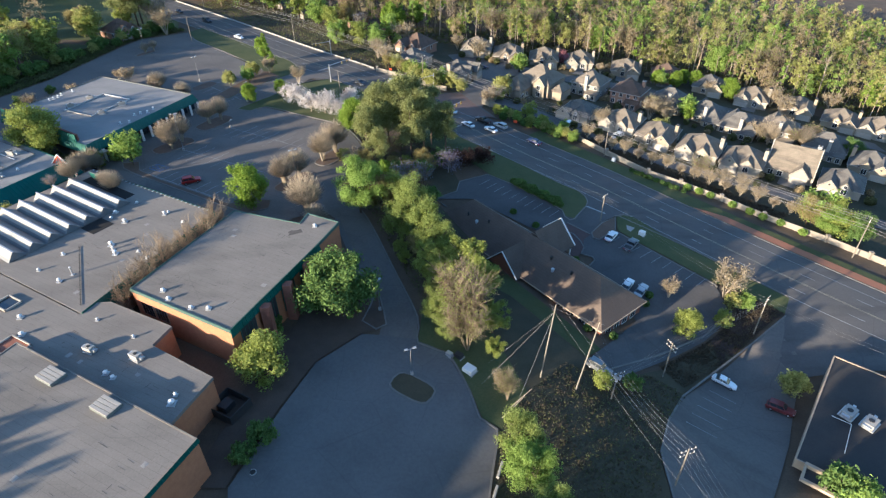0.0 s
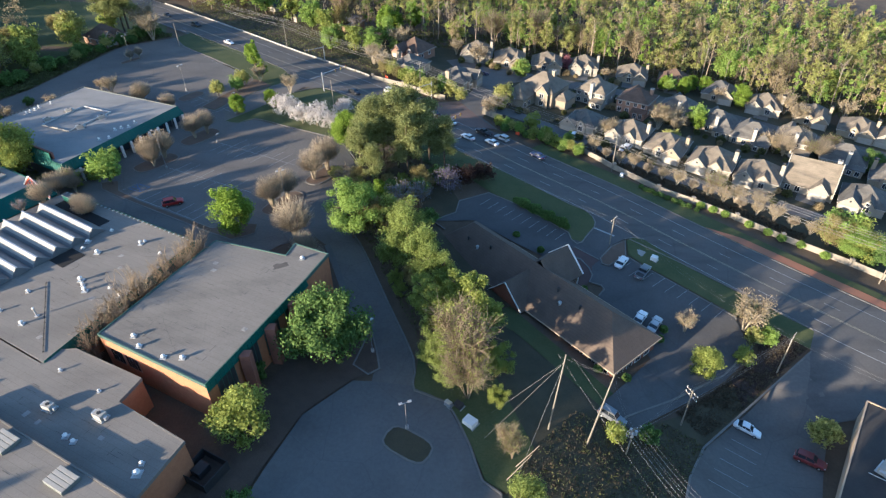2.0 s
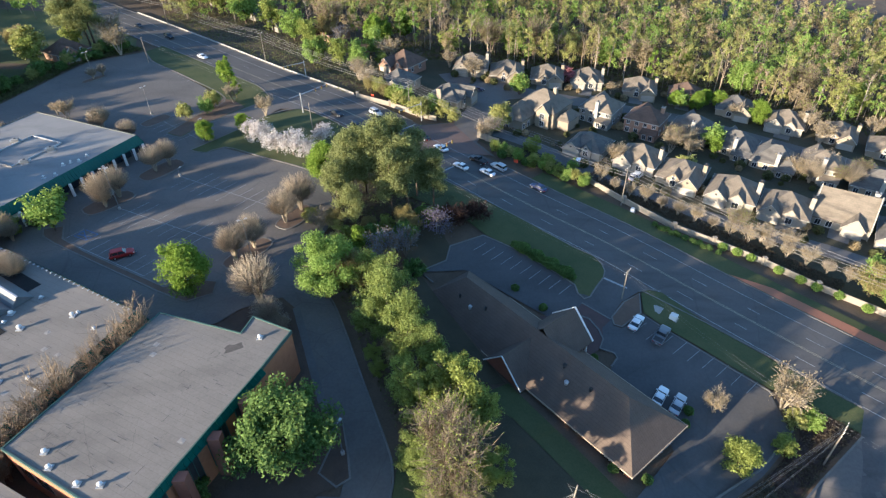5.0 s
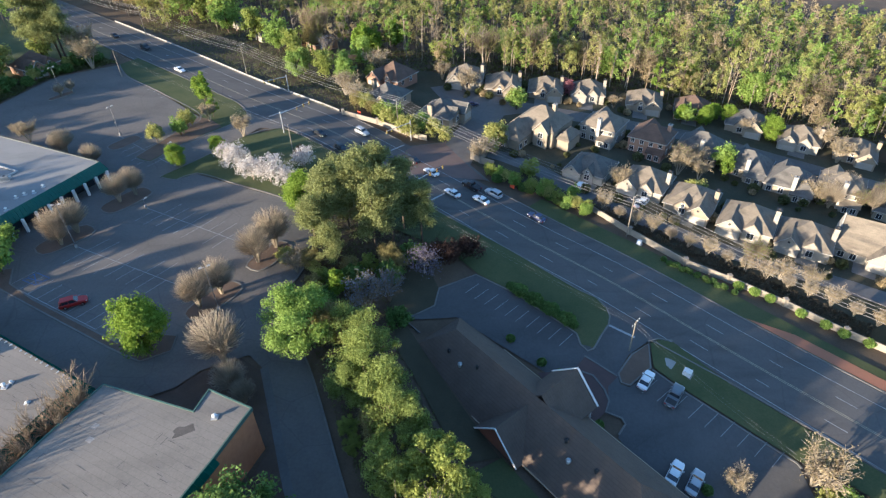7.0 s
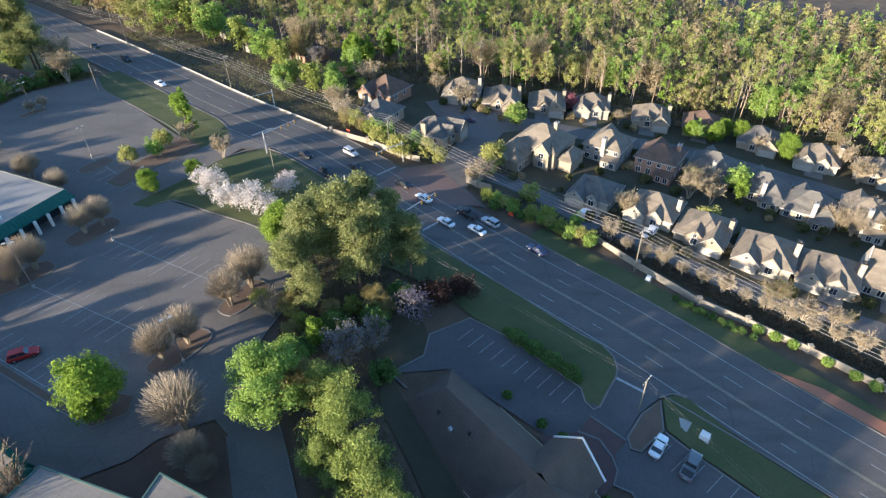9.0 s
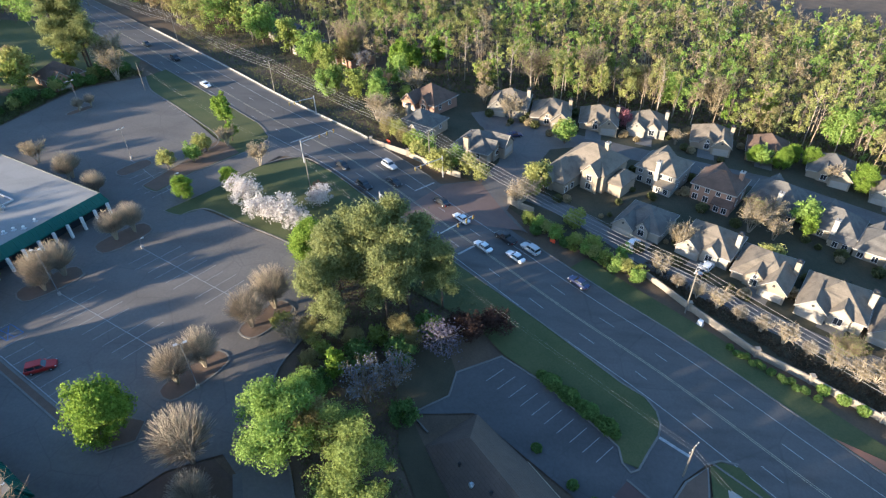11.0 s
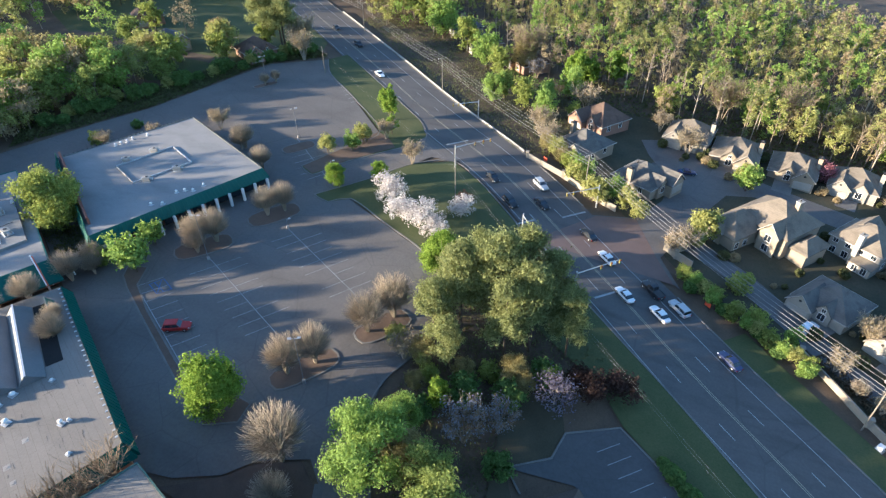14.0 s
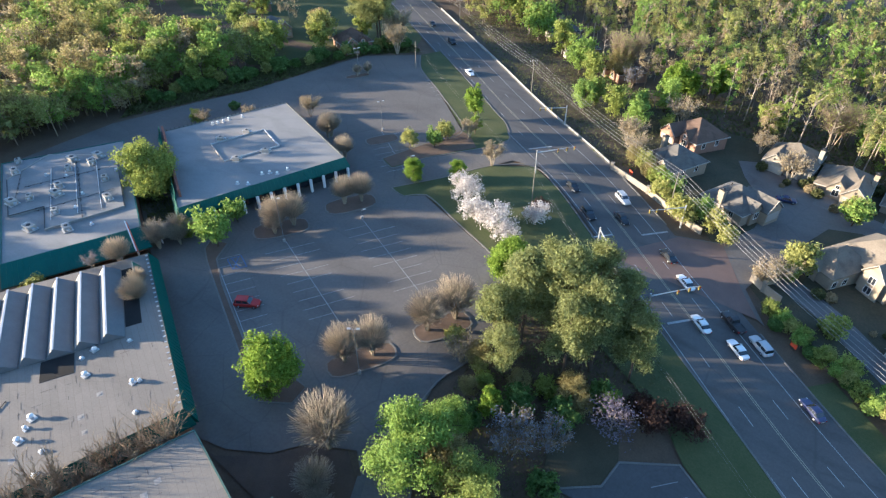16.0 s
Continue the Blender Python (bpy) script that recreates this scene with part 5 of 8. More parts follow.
for k in range(11):
    sf = part("storefront", Shape().box(0.9 + k * 3.2, -0.98, 3.0, 3.7 + k * 3.2, -0.78, 3.12, mf).box(0.88 + k * 3.2, -0.98, 0.2, 1.0 + k * 3.2, -0.78, 3.0, mf), M_DARK, shop)
    part("pane", Shape().box(1 + k * 3.2, -0.95, 0.3, 3.6 + k * 3.2, -0.8, 3.0, mf), M_GLASS, sf)
walkway = thing("covered_walkway", (-93.5, 138.5, 0), math.degrees(math.atan2(8, 3.5)), "flat covered walkway roof joining the two shop buildings", "canopy")
zw = ground_z(-93.5, 138.5)
part("roof", Shape().box(-8, -1.6, 4.2, 6, 1.6, 4.55), M_STUCCO, walkway)
for x in (-7, -3, 1, 5):
    part("post", Shape().box(x - 0.12, -1.4, zw - 0.3, x + 0.12, -1.16, 4.2), M_WHITE, walkway)

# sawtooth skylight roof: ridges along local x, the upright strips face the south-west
# near-black colour that stands in for the shade inside the roof wells
M_WELLSHADE = material("painted_well_shade", (0.012, 0.012, 0.012), (0.02, 0.019, 0.018), 0.95, 0.8, 6, 0.0)
M_SAW = material("weathered_zinc", (0.17, 0.175, 0.18), (0.12, 0.125, 0.13), 0.55, 0.5, 10, 0.1, 0.2)
saw = thing("sawtooth_roof", (-81.5, 110, 7.0), math.degrees(math.atan2(-10.1, 16.1)), "pale metal sawtooth roof with bright skylight strips", "roof")
for k in range(7):
    y0 = 5.6 - k * 3.75
    x0, x1 = -9.6, 9.6
    s = Shape()
    s.face((x0, y0, 1.75), (x1, y0, 1.75), (x1, y0 + 2.3, 0.1), (x0, y0 + 2.3, 0.1))
    s.face((x0, y0 - 1.4, 0.0), (x1, y0 - 1.4, 0.0), (x1, y0, 1.75), (x0, y0, 1.75))
    s.face((x0, y0, 1.75), (x0, y0 + 2.3, 0.1), (x0, y0 - 1.4, 0.0)).face((x1, y0, 1.75), (x1, y0 - 1.4, 0.0), (x1, y0 + 2.3, 0.1))
    tooth = part("tooth", s, M_SAW, saw)
    part("skylight_strip", Shape().face((x0 + 0.2, y0 - 0.99, 0.56), (x1 - 0.2, y0 - 0.99, 0.56), (x1 - 0.2, y0 - 0.05, 1.73), (x0 + 0.2, y0 - 0.05, 1.73)), M_HOUSETRIM, tooth)
    part("ridge_cap", Shape().box(x0 - 0.1, y0 - 0.1, 1.73, x1 + 0.1, y0 + 0.2, 1.83), M_METAL, tooth)
# no pits are cut: thin slabs carry the wells' shade as colour
part("light_well", Shape().box(9.8, -4, 0.012, 14.3, 0.6, 0.05), M_WELLSHADE, saw, "flat near-black panel with an open well's shade in its colour")
part("light_well", Shape().box(-9.4, 8.05, 0.012, 7.2, 10.5, 0.05), M_WELLSHADE, saw, "flat near-black panel with a planted well's shade in its colour")
# gymnasium wall details: pilasters, windows, downpipes
gx, gy, gz = gym.location
for u in (0.3, 0.55, 0.8):
    p = Vector((-34.4, 68.5)).lerp(Vector((-24.3, 92.2)), u)
    q = p + Vector((0.95, -0.4))
    part("pilaster", Shape().box(q.x - gx - 0.85, q.y - gy - 0.75, ground_z(*p) - 0.4 - gz, q.x - gx + 0.75, q.y - gy + 0.75, 7.9 - gz), M_BRICKRED, gym)
mansard(gym, (-34.4, 68.5), (-24.3, 92.2), 8.5, 1.1, 0.45, "dull green metal roof edge")
for k in range(4):
    p = Vector((-34.4, 68.5)).lerp(Vector((-24.3, 92.2)), 0.06 + k * 0.22)
    q = Vector((-34.4, 68.5)).lerp(Vector((-24.3, 92.2)), 0.24 + k * 0.22)
    c = (p + q) / 2
    mw = Matrix.Translation((c.x - gx, c.y - gy, -gz)) @ pose(0, 0, 0, 0, 0, math.degrees(math.atan2(23.7, 10.1)))
    half = (q - p).length / 2 - 0.5
    # not set back: the dark colour stands in for the recess's shade
    band = part("window_band", Shape().box(-half, -0.14, 1.6, half, 0.05, 6.9, mw), M_DARK, gym, "flat dark window wall with a recess's shade in its colour")
    for j in range(5):
        u = -half + 2 * half * j / 4
        part("mullion", Shape().box(u - 0.05, -0.2, 1.6, u + 0.05, 0.05, 6.9, mw), M_EDGE, band)
ang = math.degrees(math.atan2(79.4 - 68.5, -55 + 34.4))
for u in (0.72, 0.87):
    p = Vector((-34.4, 68.5)).lerp(Vector((-55, 79.4)), u)
    window(gym, Matrix.Translation((p.x - gx, p.y - gy, 3.6 - gz)) @ pose(0, 0, 0, 0, 0, ang + 180), 2.8, 2.6, 3, M_STUCCO)
# ---- trees ----
def quick_mesh(name, verts, faces, mats, index=None):
    """A mesh from an array of corners and one or more arrays of faces, each of one number of sides."""
    me = bpy.data.meshes.new(name)
    groups = faces if isinstance(faces, list) else [faces]
    sides = np.concatenate([np.full(len(g), len(g[0])) for g in groups if len(g)])
    n, f = len(verts), len(sides)
    me.vertices.add(n)
    me.vertices.foreach_set("co", np.asarray(verts, np.float32).ravel())
    me.loops.add(int(sides.sum()))
    me.loops.foreach_set("vertex_index", np.concatenate([np.asarray(g, np.int32).ravel() for g in groups if len(g)]))
    me.polygons.add(f)
    me.polygons.foreach_set("loop_start", (np.cumsum(sides) - sides).astype(np.int32))
    for m in mats:
        me.materials.append(m)
    if index is not None:
        me.polygons.foreach_set("material_index", np.asarray(index, np.int32))
    me.update(calc_edges=True)
    return me


def leaf_quads(c, size, rs, stretch=1.5, droop=0.0, out=None, loose=0.75):
    """A three-cornered leaf cluster at each centre, turned at random, or lying loosely over its clump where out is given."""
    n = len(c)
    u = rs.normal(size=(n, 3))
    u[:, 2] -= droop
    t = rs.normal(size=(n, 3))
    if out is not None:
        t = out / (np.linalg.norm(out, axis=1, keepdims=True) + 1e-9) + t * loose
        t /= np.linalg.norm(t, axis=1, keepdims=True)
        u -= t * (u * t).sum(1, keepdims=True)
    u /= np.linalg.norm(u, axis=1, keepdims=True) + 1e-9
    w = np.cross(u, t)
    w /= np.linalg.norm(w, axis=1, keepdims=True) + 1e-9
    s = 1.1 * size * rs.uniform(0.6, 1.35, (n, 1))
    k = rs.uniform(0.35, 0.65, (n, 1))
    a, b = u * s * stretch * 0.5, w * s * 0.5
    v = np.stack([c - a + b, c - a * (0.5 + k) - b, c + a + b * (k - 0.5)], 1).reshape(-1, 3)
    return v, np.arange(3 * n).reshape(n, 3)


def limb_quads(segs, sides=5):
    """Tapered limbs: rows of start, end and two radii."""
    vs, fs, i = [], [], 0
    for a, b, r0, r1 in segs:
        a, b = np.asarray(a, float), np.asarray(b, float)
        d = b - a
        d = d / (np.linalg.norm(d) + 1e-9)
        u = np.cross(d, (0.3, 0.9, 0.2))
        u /= np.linalg.norm(u) + 1e-9
        w = np.cross(d, u)
        th = np.arange(sides) * 2 * np.pi / sides
        ring = np.cos(th)[:, None] * u + np.sin(th)[:, None] * w
        vs += [a + ring * r0, b + ring * r1]
        fs += [(i + k, i + (k + 1) % sides, i + sides + (k + 1) % sides, i + sides + k) for k in range(sides)]
        i += 2 * sides
    return np.concatenate(vs), np.array(fs)


def grow(rs, h, r, base, spread=0.8, limbs=7, fork=3, trunk=0.025):
    """Trunk and limbs of a broad tree: the segments and the limb tips."""
    top = np.array([rs.normal() * 0.03 * h, rs.normal() * 0.03 * h, h * 0.78])
    mid = np.array([top[0] * 0.4, top[1] * 0.4, base * h])
    tr = h * trunk
    segs = [((0, 0, -0.4), mid, tr, tr * 0.75), (mid, top, tr * 0.75, tr * 0.2)]
    tips = [top]
    for k in range(limbs):
        a = k * 2.4 + rs.uniform(-0.4, 0.4)
        u = rs.uniform(0.0, 0.75)
        s = mid + (top - mid) * u
        out = r * rs.uniform(0.5, 0.9) * (1 - 0.35 * u) * spread / 0.8
        e = s + np.array([math.cos(a) * out, math.sin(a) * out, rs.uniform(0.1, 0.3) * h])
        segs.append((s, e, tr * 0.4, tr * 0.15))
        for j in range(fork):
            g = s + (e - s) * rs.uniform(0.45, 1.0) 
            f = g + rs.normal(size=3) * np.array([0.25, 0.25, 0.18]) * r + np.array([0, 0, 0.08 * h])
            segs.append((g, f, tr * 0.16, tr * 0.05))
            tips.append(f)
    return segs, tips


def crown_points(rs, n, h, r, base, clumps, tight=0.22, top_heavy=1.0, tips=()):
    """Leaf centres in clumps over an uneven crown."""
    zc, hz = h * (1 + base) / 2, h * (1 - base) / 2
    cs = []
    for k in range(clumps):
        d = rs.normal(size=3)
        d /= np.linalg.norm(d)
        q = rs.uniform(0.45, 1.0) ** 0.5
        taper = 1 - 0.25 * top_heavy * max(d[2], 0)
        cs.append((d[0] * q * r * taper, d[1] * q * r * taper, zc + d[2] * q * hz))
    cs += [tuple(t) for t in tips]
    cs = np.array(cs)
    size = rs.uniform(0.6, 1.4, len(cs))
    pick = rs.choice(len(cs), n, p=size / size.sum())
    d = rs.normal(size=(n, 3))
    d *= (0.35 + np.minimum(rs.gamma(2.2, 0.42, (n, 1)), 1.5)) / np.linalg.norm(d, axis=1, keepdims=True)
    c = cs[pick] + d * (r * tight * size[pick])[:, None] * np.array([1, 1, 0.85])
    whole = (c - np.array([0, 0, zc])) / np.array([r, r, hz])
    return c, d * 0.4 + whole * 0.8 + np.array([0, 0, 0.25])


def tree_kind(name, label, seed, h, r, base, n, leaf, size, bark=None, clumps=26, tight=0.2, limbs=7, spread=0.8, droop=0.0, stretch=1.4, group=""):
    """A broadleaf tree: trunk with limbs, and a crown of many small leaf clusters."""
    rs = np.random.RandomState(seed)
    t = thing(name, (0, 0, 0), 0, label, "tree", group)
    segs, tips = grow(rs, h, r, base, spread, limbs)
    v, f = limb_quads(segs, 6)
    part("trunk", quick_mesh("trunk", v, f, [bark or M_BARK]), None, t)
    if n:
        c, out = crown_points(rs, n, h, r, base, clumps, tight, 1.0, tips)
        v, f = leaf_quads(c, size, rs, stretch, droop, out)
        part("crown", quick_mesh("crown", v, f, [leaf]), None, t)
    return t


def pine_kind(name, label, seed, h, r, n, leaf=None, size=0.2):
    rs = np.random.RandomState(seed)
    t = thing(name, (0, 0, 0), 0, label, "tree", "pine clump")
    top = np.array([rs.normal() * 0.4, rs.normal() * 0.4, h])
    segs = [((0, 0, -0.4), top * 0.55, h * 0.016, h * 0.012), (top * 0.55, top, h * 0.012, 0.04)]
    cs = []
    for k in range(30):
        u = rs.uniform(0.36, 0.98)
        a = k * 2.4
        s = top * u
        reach = r * (1.15 - 0.8 * max(u - 0.5, 0) / 0.5) * rs.uniform(0.6, 1.05)
        e = s + np.array([math.cos(a) * reach, math.sin(a) * reach, rs.uniform(-0.3, 1.0)])
        segs.append((s, e, 0.09, 0.03))
        for q in (0.45, 0.7, 0.9, 1.0):
            cs.append(s + (e - s) * q + rs.normal(size=3) * 0.3)
    cs.append(top)
    cs = np.array(cs)
    v, f = limb_quads(segs, 5)
    part("trunk", quick_mesh("trunk", v, f, [M_BARK]), None, t)
    d = rs.normal(size=(n, 3)) * np.array([0.8, 0.8, 0.55])
    c = cs[rs.choice(len(cs), n)] + d
    axis = c - top * np.clip(c[:, 2:] / h, 0, 1) * np.array([1, 1, 0.8])
    v, f = leaf_quads(c, size, rs, 2.4, 0.0, d * 0.3 + axis / r + np.array([0, 0, 0.5]), 0.9)
    part("crown", quick_mesh("crown", v, f, [leaf or L_PINE]), None, t)
    return t


def bare_kind(name, label, seed, h, r, stems, twigs, mat, leaf=None, nleaf=0, group=""):
    """A bare many-stemmed tree: stems fanning into fine twigs."""
    rs = np.random.RandomState(seed)
    t = thing(name, (0, 0, 0), 0, label, "tree", group)
    tips = []
    for k in range(stems):
        a = k * math.tau / stems + rs.uniform(-0.3, 0.3)
        q = rs.uniform(0.1, 0.85)
        m = np.array([math.cos(a) * r * q * 0.5, math.sin(a) * r * q * 0.5, h * 0.4])
        e = np.array([math.cos(a) * r * q, math.sin(a) * r * q, h * 0.72])
        st = Shape()
        for c, q2 in (((math.cos(a) * 0.15, math.sin(a) * 0.15, -0.3), 0.11), (m, 0.075), (e, 0.045)):
            st.v += [(c[0] + q2 * math.cos(j * 1.2566), c[1] + q2 * math.sin(j * 1.2566), c[2]) for j in range(5)]
        st.f = [(i * 5 + j, i * 5 + (j + 1) % 5, i * 5 + 5 + (j + 1) % 5, i * 5 + 5 + j) for i in range(2) for j in range(5)]
        part("stem", st, mat, t)
        tips += [(m, e)] * 3 + [(e, e + (e - m) * 0.4)]
    fine = []
    for k in range(twigs):
        m, e = tips[rs.randint(len(tips))]
        s = m + (e - m) * rs.uniform(0, 1)
        fan = np.array([s[0], s[1], s[2] - 0.1 * h])
        d = rs.normal(size=3) * 0.34 + fan / np.linalg.norm(fan)
        d /= np.linalg.norm(d)
        ln = rs.uniform(0.16, 0.36) * h
        g = s + d * ln
        fine.append((s, g, 0.042, 0.02))
        for j in range(2):
            b = s + (g - s) * rs.uniform(0.4, 0.9)
            d2 = d + rs.normal(size=3) * 0.5
            fine.append((b, b + d2 / np.linalg.norm(d2) * ln * 0.5, 0.034, 0.018))
    v, f = limb_quads(fine, 3)
    part("branchwork", quick_mesh("branchwork", v, f, [mat]), None, t)
    if nleaf:
        pick = rs.choice(len(fine), nleaf)
        c = np.array([fine[i][1] for i in pick]) + rs.normal(size=(nleaf, 3)) * 0.25
        v, f = leaf_quads(c, 0.19, rs)
        part("bud_cover", quick_mesh("bud_cover", v, f, [leaf]), None, t)
    return t


placed = set()


def unscaled(kind):
    """Takes a planted kind's own scale out of its copies."""
    return Matrix.Diagonal((1 / kind.scale[0], 1 / kind.scale[1], 1 / kind.scale[2], 1))


def plant(kind, x, y, scale=1.0, turn=None, tall=1.0):
    if kind.name in LIGHT and (y > 195 or x < -100 or (scale < 0.62 and kind.name in (deep.name, deep_b.name))):
        kind = LIGHT[kind.name]
    m = pose(x, y, ground_z(x, y), 0, 0, (x * 37 + y * 61) % 360 if turn is None else turn) @ Matrix.Diagonal((scale, scale, scale * tall, 1))
    if kind.name in placed:
        return copy_thing(kind, m @ unscaled(kind))
    placed.add(kind.name)
    kind.matrix_world = m
    return kind


def plant_all(*spots):
    for kind, x, y, sc in spots:
        plant(kind, x, y, sc)


maple = tree_kind("maple_tree", "round bright green maple in spring leaf", 3, 10.8, 4.1, 0.1, 15000, L_BRIGHT, 0.24, clumps=80, tight=0.17, limbs=6, spread=0.6)
row_a = tree_kind("roadside_tree", "tall light green tree in fresh leaf beside the drive", 4, 14, 5.8, 0.16, 24000, L_ROW, 0.21, clumps=24, tight=0.16, limbs=9)
row_b = tree_kind("roadside_tree", "olive green tree with a loose crown beside the drive", 9, 13, 4.9, 0.2, 17000, L_SAGE, 0.2, clumps=24, tight=0.16, limbs=9)
row_c = tree_kind("roadside_tree", "yellow-green young-leaved tree beside the drive", 14, 12, 4.2, 0.18, 9000, L_LIME, 0.22, clumps=16, tight=0.15, limbs=8)
deep = tree_kind("magnolia_tree", "dense dark green broadleaf tree by the brick wall", 21, 9.5, 5.3, 0.08, 15000, L_DEEP, 0.25, clumps=34, tight=0.16)
deep_b = tree_kind("shrub_tree", "rounded yellow-green tree beside the school", 27, 8, 4.2, 0.12, 8000, L_LIME, 0.28, clumps=40, tight=0.17)
small = tree_kind("young_tree", "small light green tree in a planting bed", 33, 6, 2.6, 0.25, 2200, L_ROW, 0.34, clumps=24, tight=0.2)
small_y = tree_kind("young_tree", "small yellow-green tree in fresh leaf", 35, 7, 3.0, 0.22, 2400, L_YELLOW, 0.36, clumps=24, tight=0.2)
tall_y = tree_kind("slender_tree", "slender bright green tree on the verge", 37, 10, 2.4, 0.2, 3000, L_BRIGHT, 0.36, clumps=26, tight=0.22)
blossom = tree_kind("blossoming_tree", "pear tree covered in white blossom", 41, 6.8, 3.7, 0.15, 2600, L_BLOSSOM, 0.24, clumps=15, tight=0.19, bark=M_GREYBARK)
greyblossom = tree_kind("flowering_tree", "sparse flowering tree with pale lilac blossom in shade", 43, 6.5, 3.8, 0.15, 1200, L_PINK, 0.24, clumps=34, tight=0.22, bark=M_GREYBARK)
gap_tree = tree_kind("broad_tree", "broad yellow-green tree between the shop buildings", 46, 14.5, 6.4, 0.16, 15000, L_LIME, 0.34, clumps=70, tight=0.16, limbs=10)
palebloom = bare_kind("flowering_tree", "grey-branched tree with sparse lilac-grey blossom", 45, 7.5, 4.2, 7, 230, M_TANBARK, L_LILAC, 1000)
redbud = tree_kind("redbud_tree", "small tree covered in rosy pink blossom", 49, 5.5, 2.8, 0.15, 2200, L_ROSE, 0.26, clumps=22, tight=0.22)
redbush = tree_kind("reddish_tree", "small tree with dull red spring buds", 47, 5, 3.2, 0.15, 2200, L_RED, 0.3, clumps=24, tight=0.22)
LIGHT = {
    row_a.name: tree_kind("roadside_tree", "light green broadleaf tree in fresh spring leaf", 104, 14, 5.4, 0.14, 3600, L_ROW, 0.46, clumps=26, tight=0.18, limbs=9),
    row_b.name: tree_kind("roadside_tree", "olive green tree with a loose crown", 109, 13, 4.9, 0.16, 3200, L_SAGE, 0.46, clumps=26, tight=0.18, limbs=9),
    row_c.name: tree_kind("roadside_tree", "yellow-green tree with thin young leaves", 114, 12, 4.2, 0.15, 2600, L_LIME, 0.44, clumps=22, tight=0.19, limbs=8),
    deep.name: tree_kind("evergreen_bush", "dark green broadleaf bush", 121, 9.5, 5.3, 0.03, 2200, L_DEEP, 0.62, clumps=26, tight=0.17),
    deep_b.name: tree_kind("leafy_bush", "rounded yellow-green leafy bush", 127, 8, 4.2, 0.04, 2000, L_LIME, 0.52, clumps=30, tight=0.18)}
pines = [pine_kind("pine_tree", "tall pine with bare trunk and clumped olive needles", 51 + k, hh, rr, 15000) for k, (hh, rr) in enumerate(((20.5, 3.6), (22.5, 3.9), (18.5, 3.4)))]
def fan_kind(name, label, seed, h, r, mat, twigs=1000, group=""):
    """A leafless shrubby tree: stems fanning from the root into a rounded head of straight twigs."""
    rs = np.random.RandomState(seed)
    t = thing(name, (0, 0, 0), 0, label, "tree", group)
    ends = []
    for k in range(10):
        a, q = k * 2.4, (k + 0.5) / 10
        e = np.array([math.cos(a) * r * 0.66 * q ** 0.5, math.sin(a) * r * 0.6 * q ** 0.5, h * (0.7 - 0.12 * q)])
        m = e * np.array([0.35, 0.35, 0.5])
        s = Shape().tube((e[0] * 0.06, e[1] * 0.06, -0.3), m, 0.12, 0.09, 5, False).tube(m, e, 0.09, 0.05, 5, False)
        part("stem", s, mat, t)
        ends += [m, e, (m + e) / 2]
    ends = np.array(ends)
    fine = []
    for k in range(twigs):
        a, c = rs.uniform(0, math.tau), rs.uniform(0.1, 1.0)
        sn = math.sqrt(1 - c * c)
        e = np.array([math.cos(a) * sn * r, math.sin(a) * sn * r, h * (0.5 + 0.5 * c)]) * rs.uniform(0.68, 1.06)
        near = ends[np.argsort(((ends - e * np.array([0.5, 0.5, 0.62])) ** 2).sum(1))[rs.randint(4)]]
        b = near + (e - near) * rs.uniform(0.0, 0.5)
        fine.append((b, e, 0.034, 0.018))
    v, f = limb_quads(fine, 3)
    part("branchwork", quick_mesh("branchwork", v, f, [mat]), None, t)
    return t


myrtle = [fan_kind("crape_myrtle", "leafless crape myrtle with a rounded head of brown twigs", 61 + k, 8.4, 3.9, M_TWIG, 1050, group="crape myrtles of the lot") for k in range(2)]
olive = tree_kind("olive_leaved_tree", "olive-tan tree with thin spring leaf", 48, 11, 4.6, 0.15, 12000, L_OLIVE, 0.2, clumps=44, tight=0.18, limbs=9)
baretree = bare_kind("bare_tree", "tall leafless tree with fine tan branches", 71, 13, 4.8, 7, 760, M_TANBARK, L_LIME, 1500)
budtree = bare_kind("budding_tree", "small tree with tan budding twigs", 73, 5.5, 3.0, 7, 360, M_TWIG, L_TAN, 900)

plant_all((row_a, -19.6, 119, 1.0), (row_a, -18, 126.5, 0.62), (olive, -14.6, 121.5, 0.85), (row_b, -10.6, 119.5, 0.85), (row_b, -7.0, 113.5, 1.0), (row_b, -9.2, 108.4, 0.72), (row_b, -4.2, 107, 0.95), (row_b, -1.4, 102.2, 0.85), (olive, -5, 103, 0.6),
          (row_c, -9.2, 102.6, 0.42), (row_c, -8.2, 99.6, 0.36), (row_c, -2.7, 94.2, 0.98), (row_c, -0.8, 90.6, 0.86), (row_c, 4.8, 93, 1.2), (row_c, 7.4, 88.8, 0.98), (row_c, 2.4, 98, 0.8), (row_b, -0.8, 81.4, 0.62), (baretree, 4.6, 79.6, 1.0), (baretree, 2.0, 83.6, 0.72), (row_c, 9.2, 80.2, 0.72))
plant_all((baretree, 4.2, 75, 0.7), (row_c, 9, 73.6, 0.45), (row_c, 0.4, 87, 0.4), (row_b, 0.6, 77, 0.4))
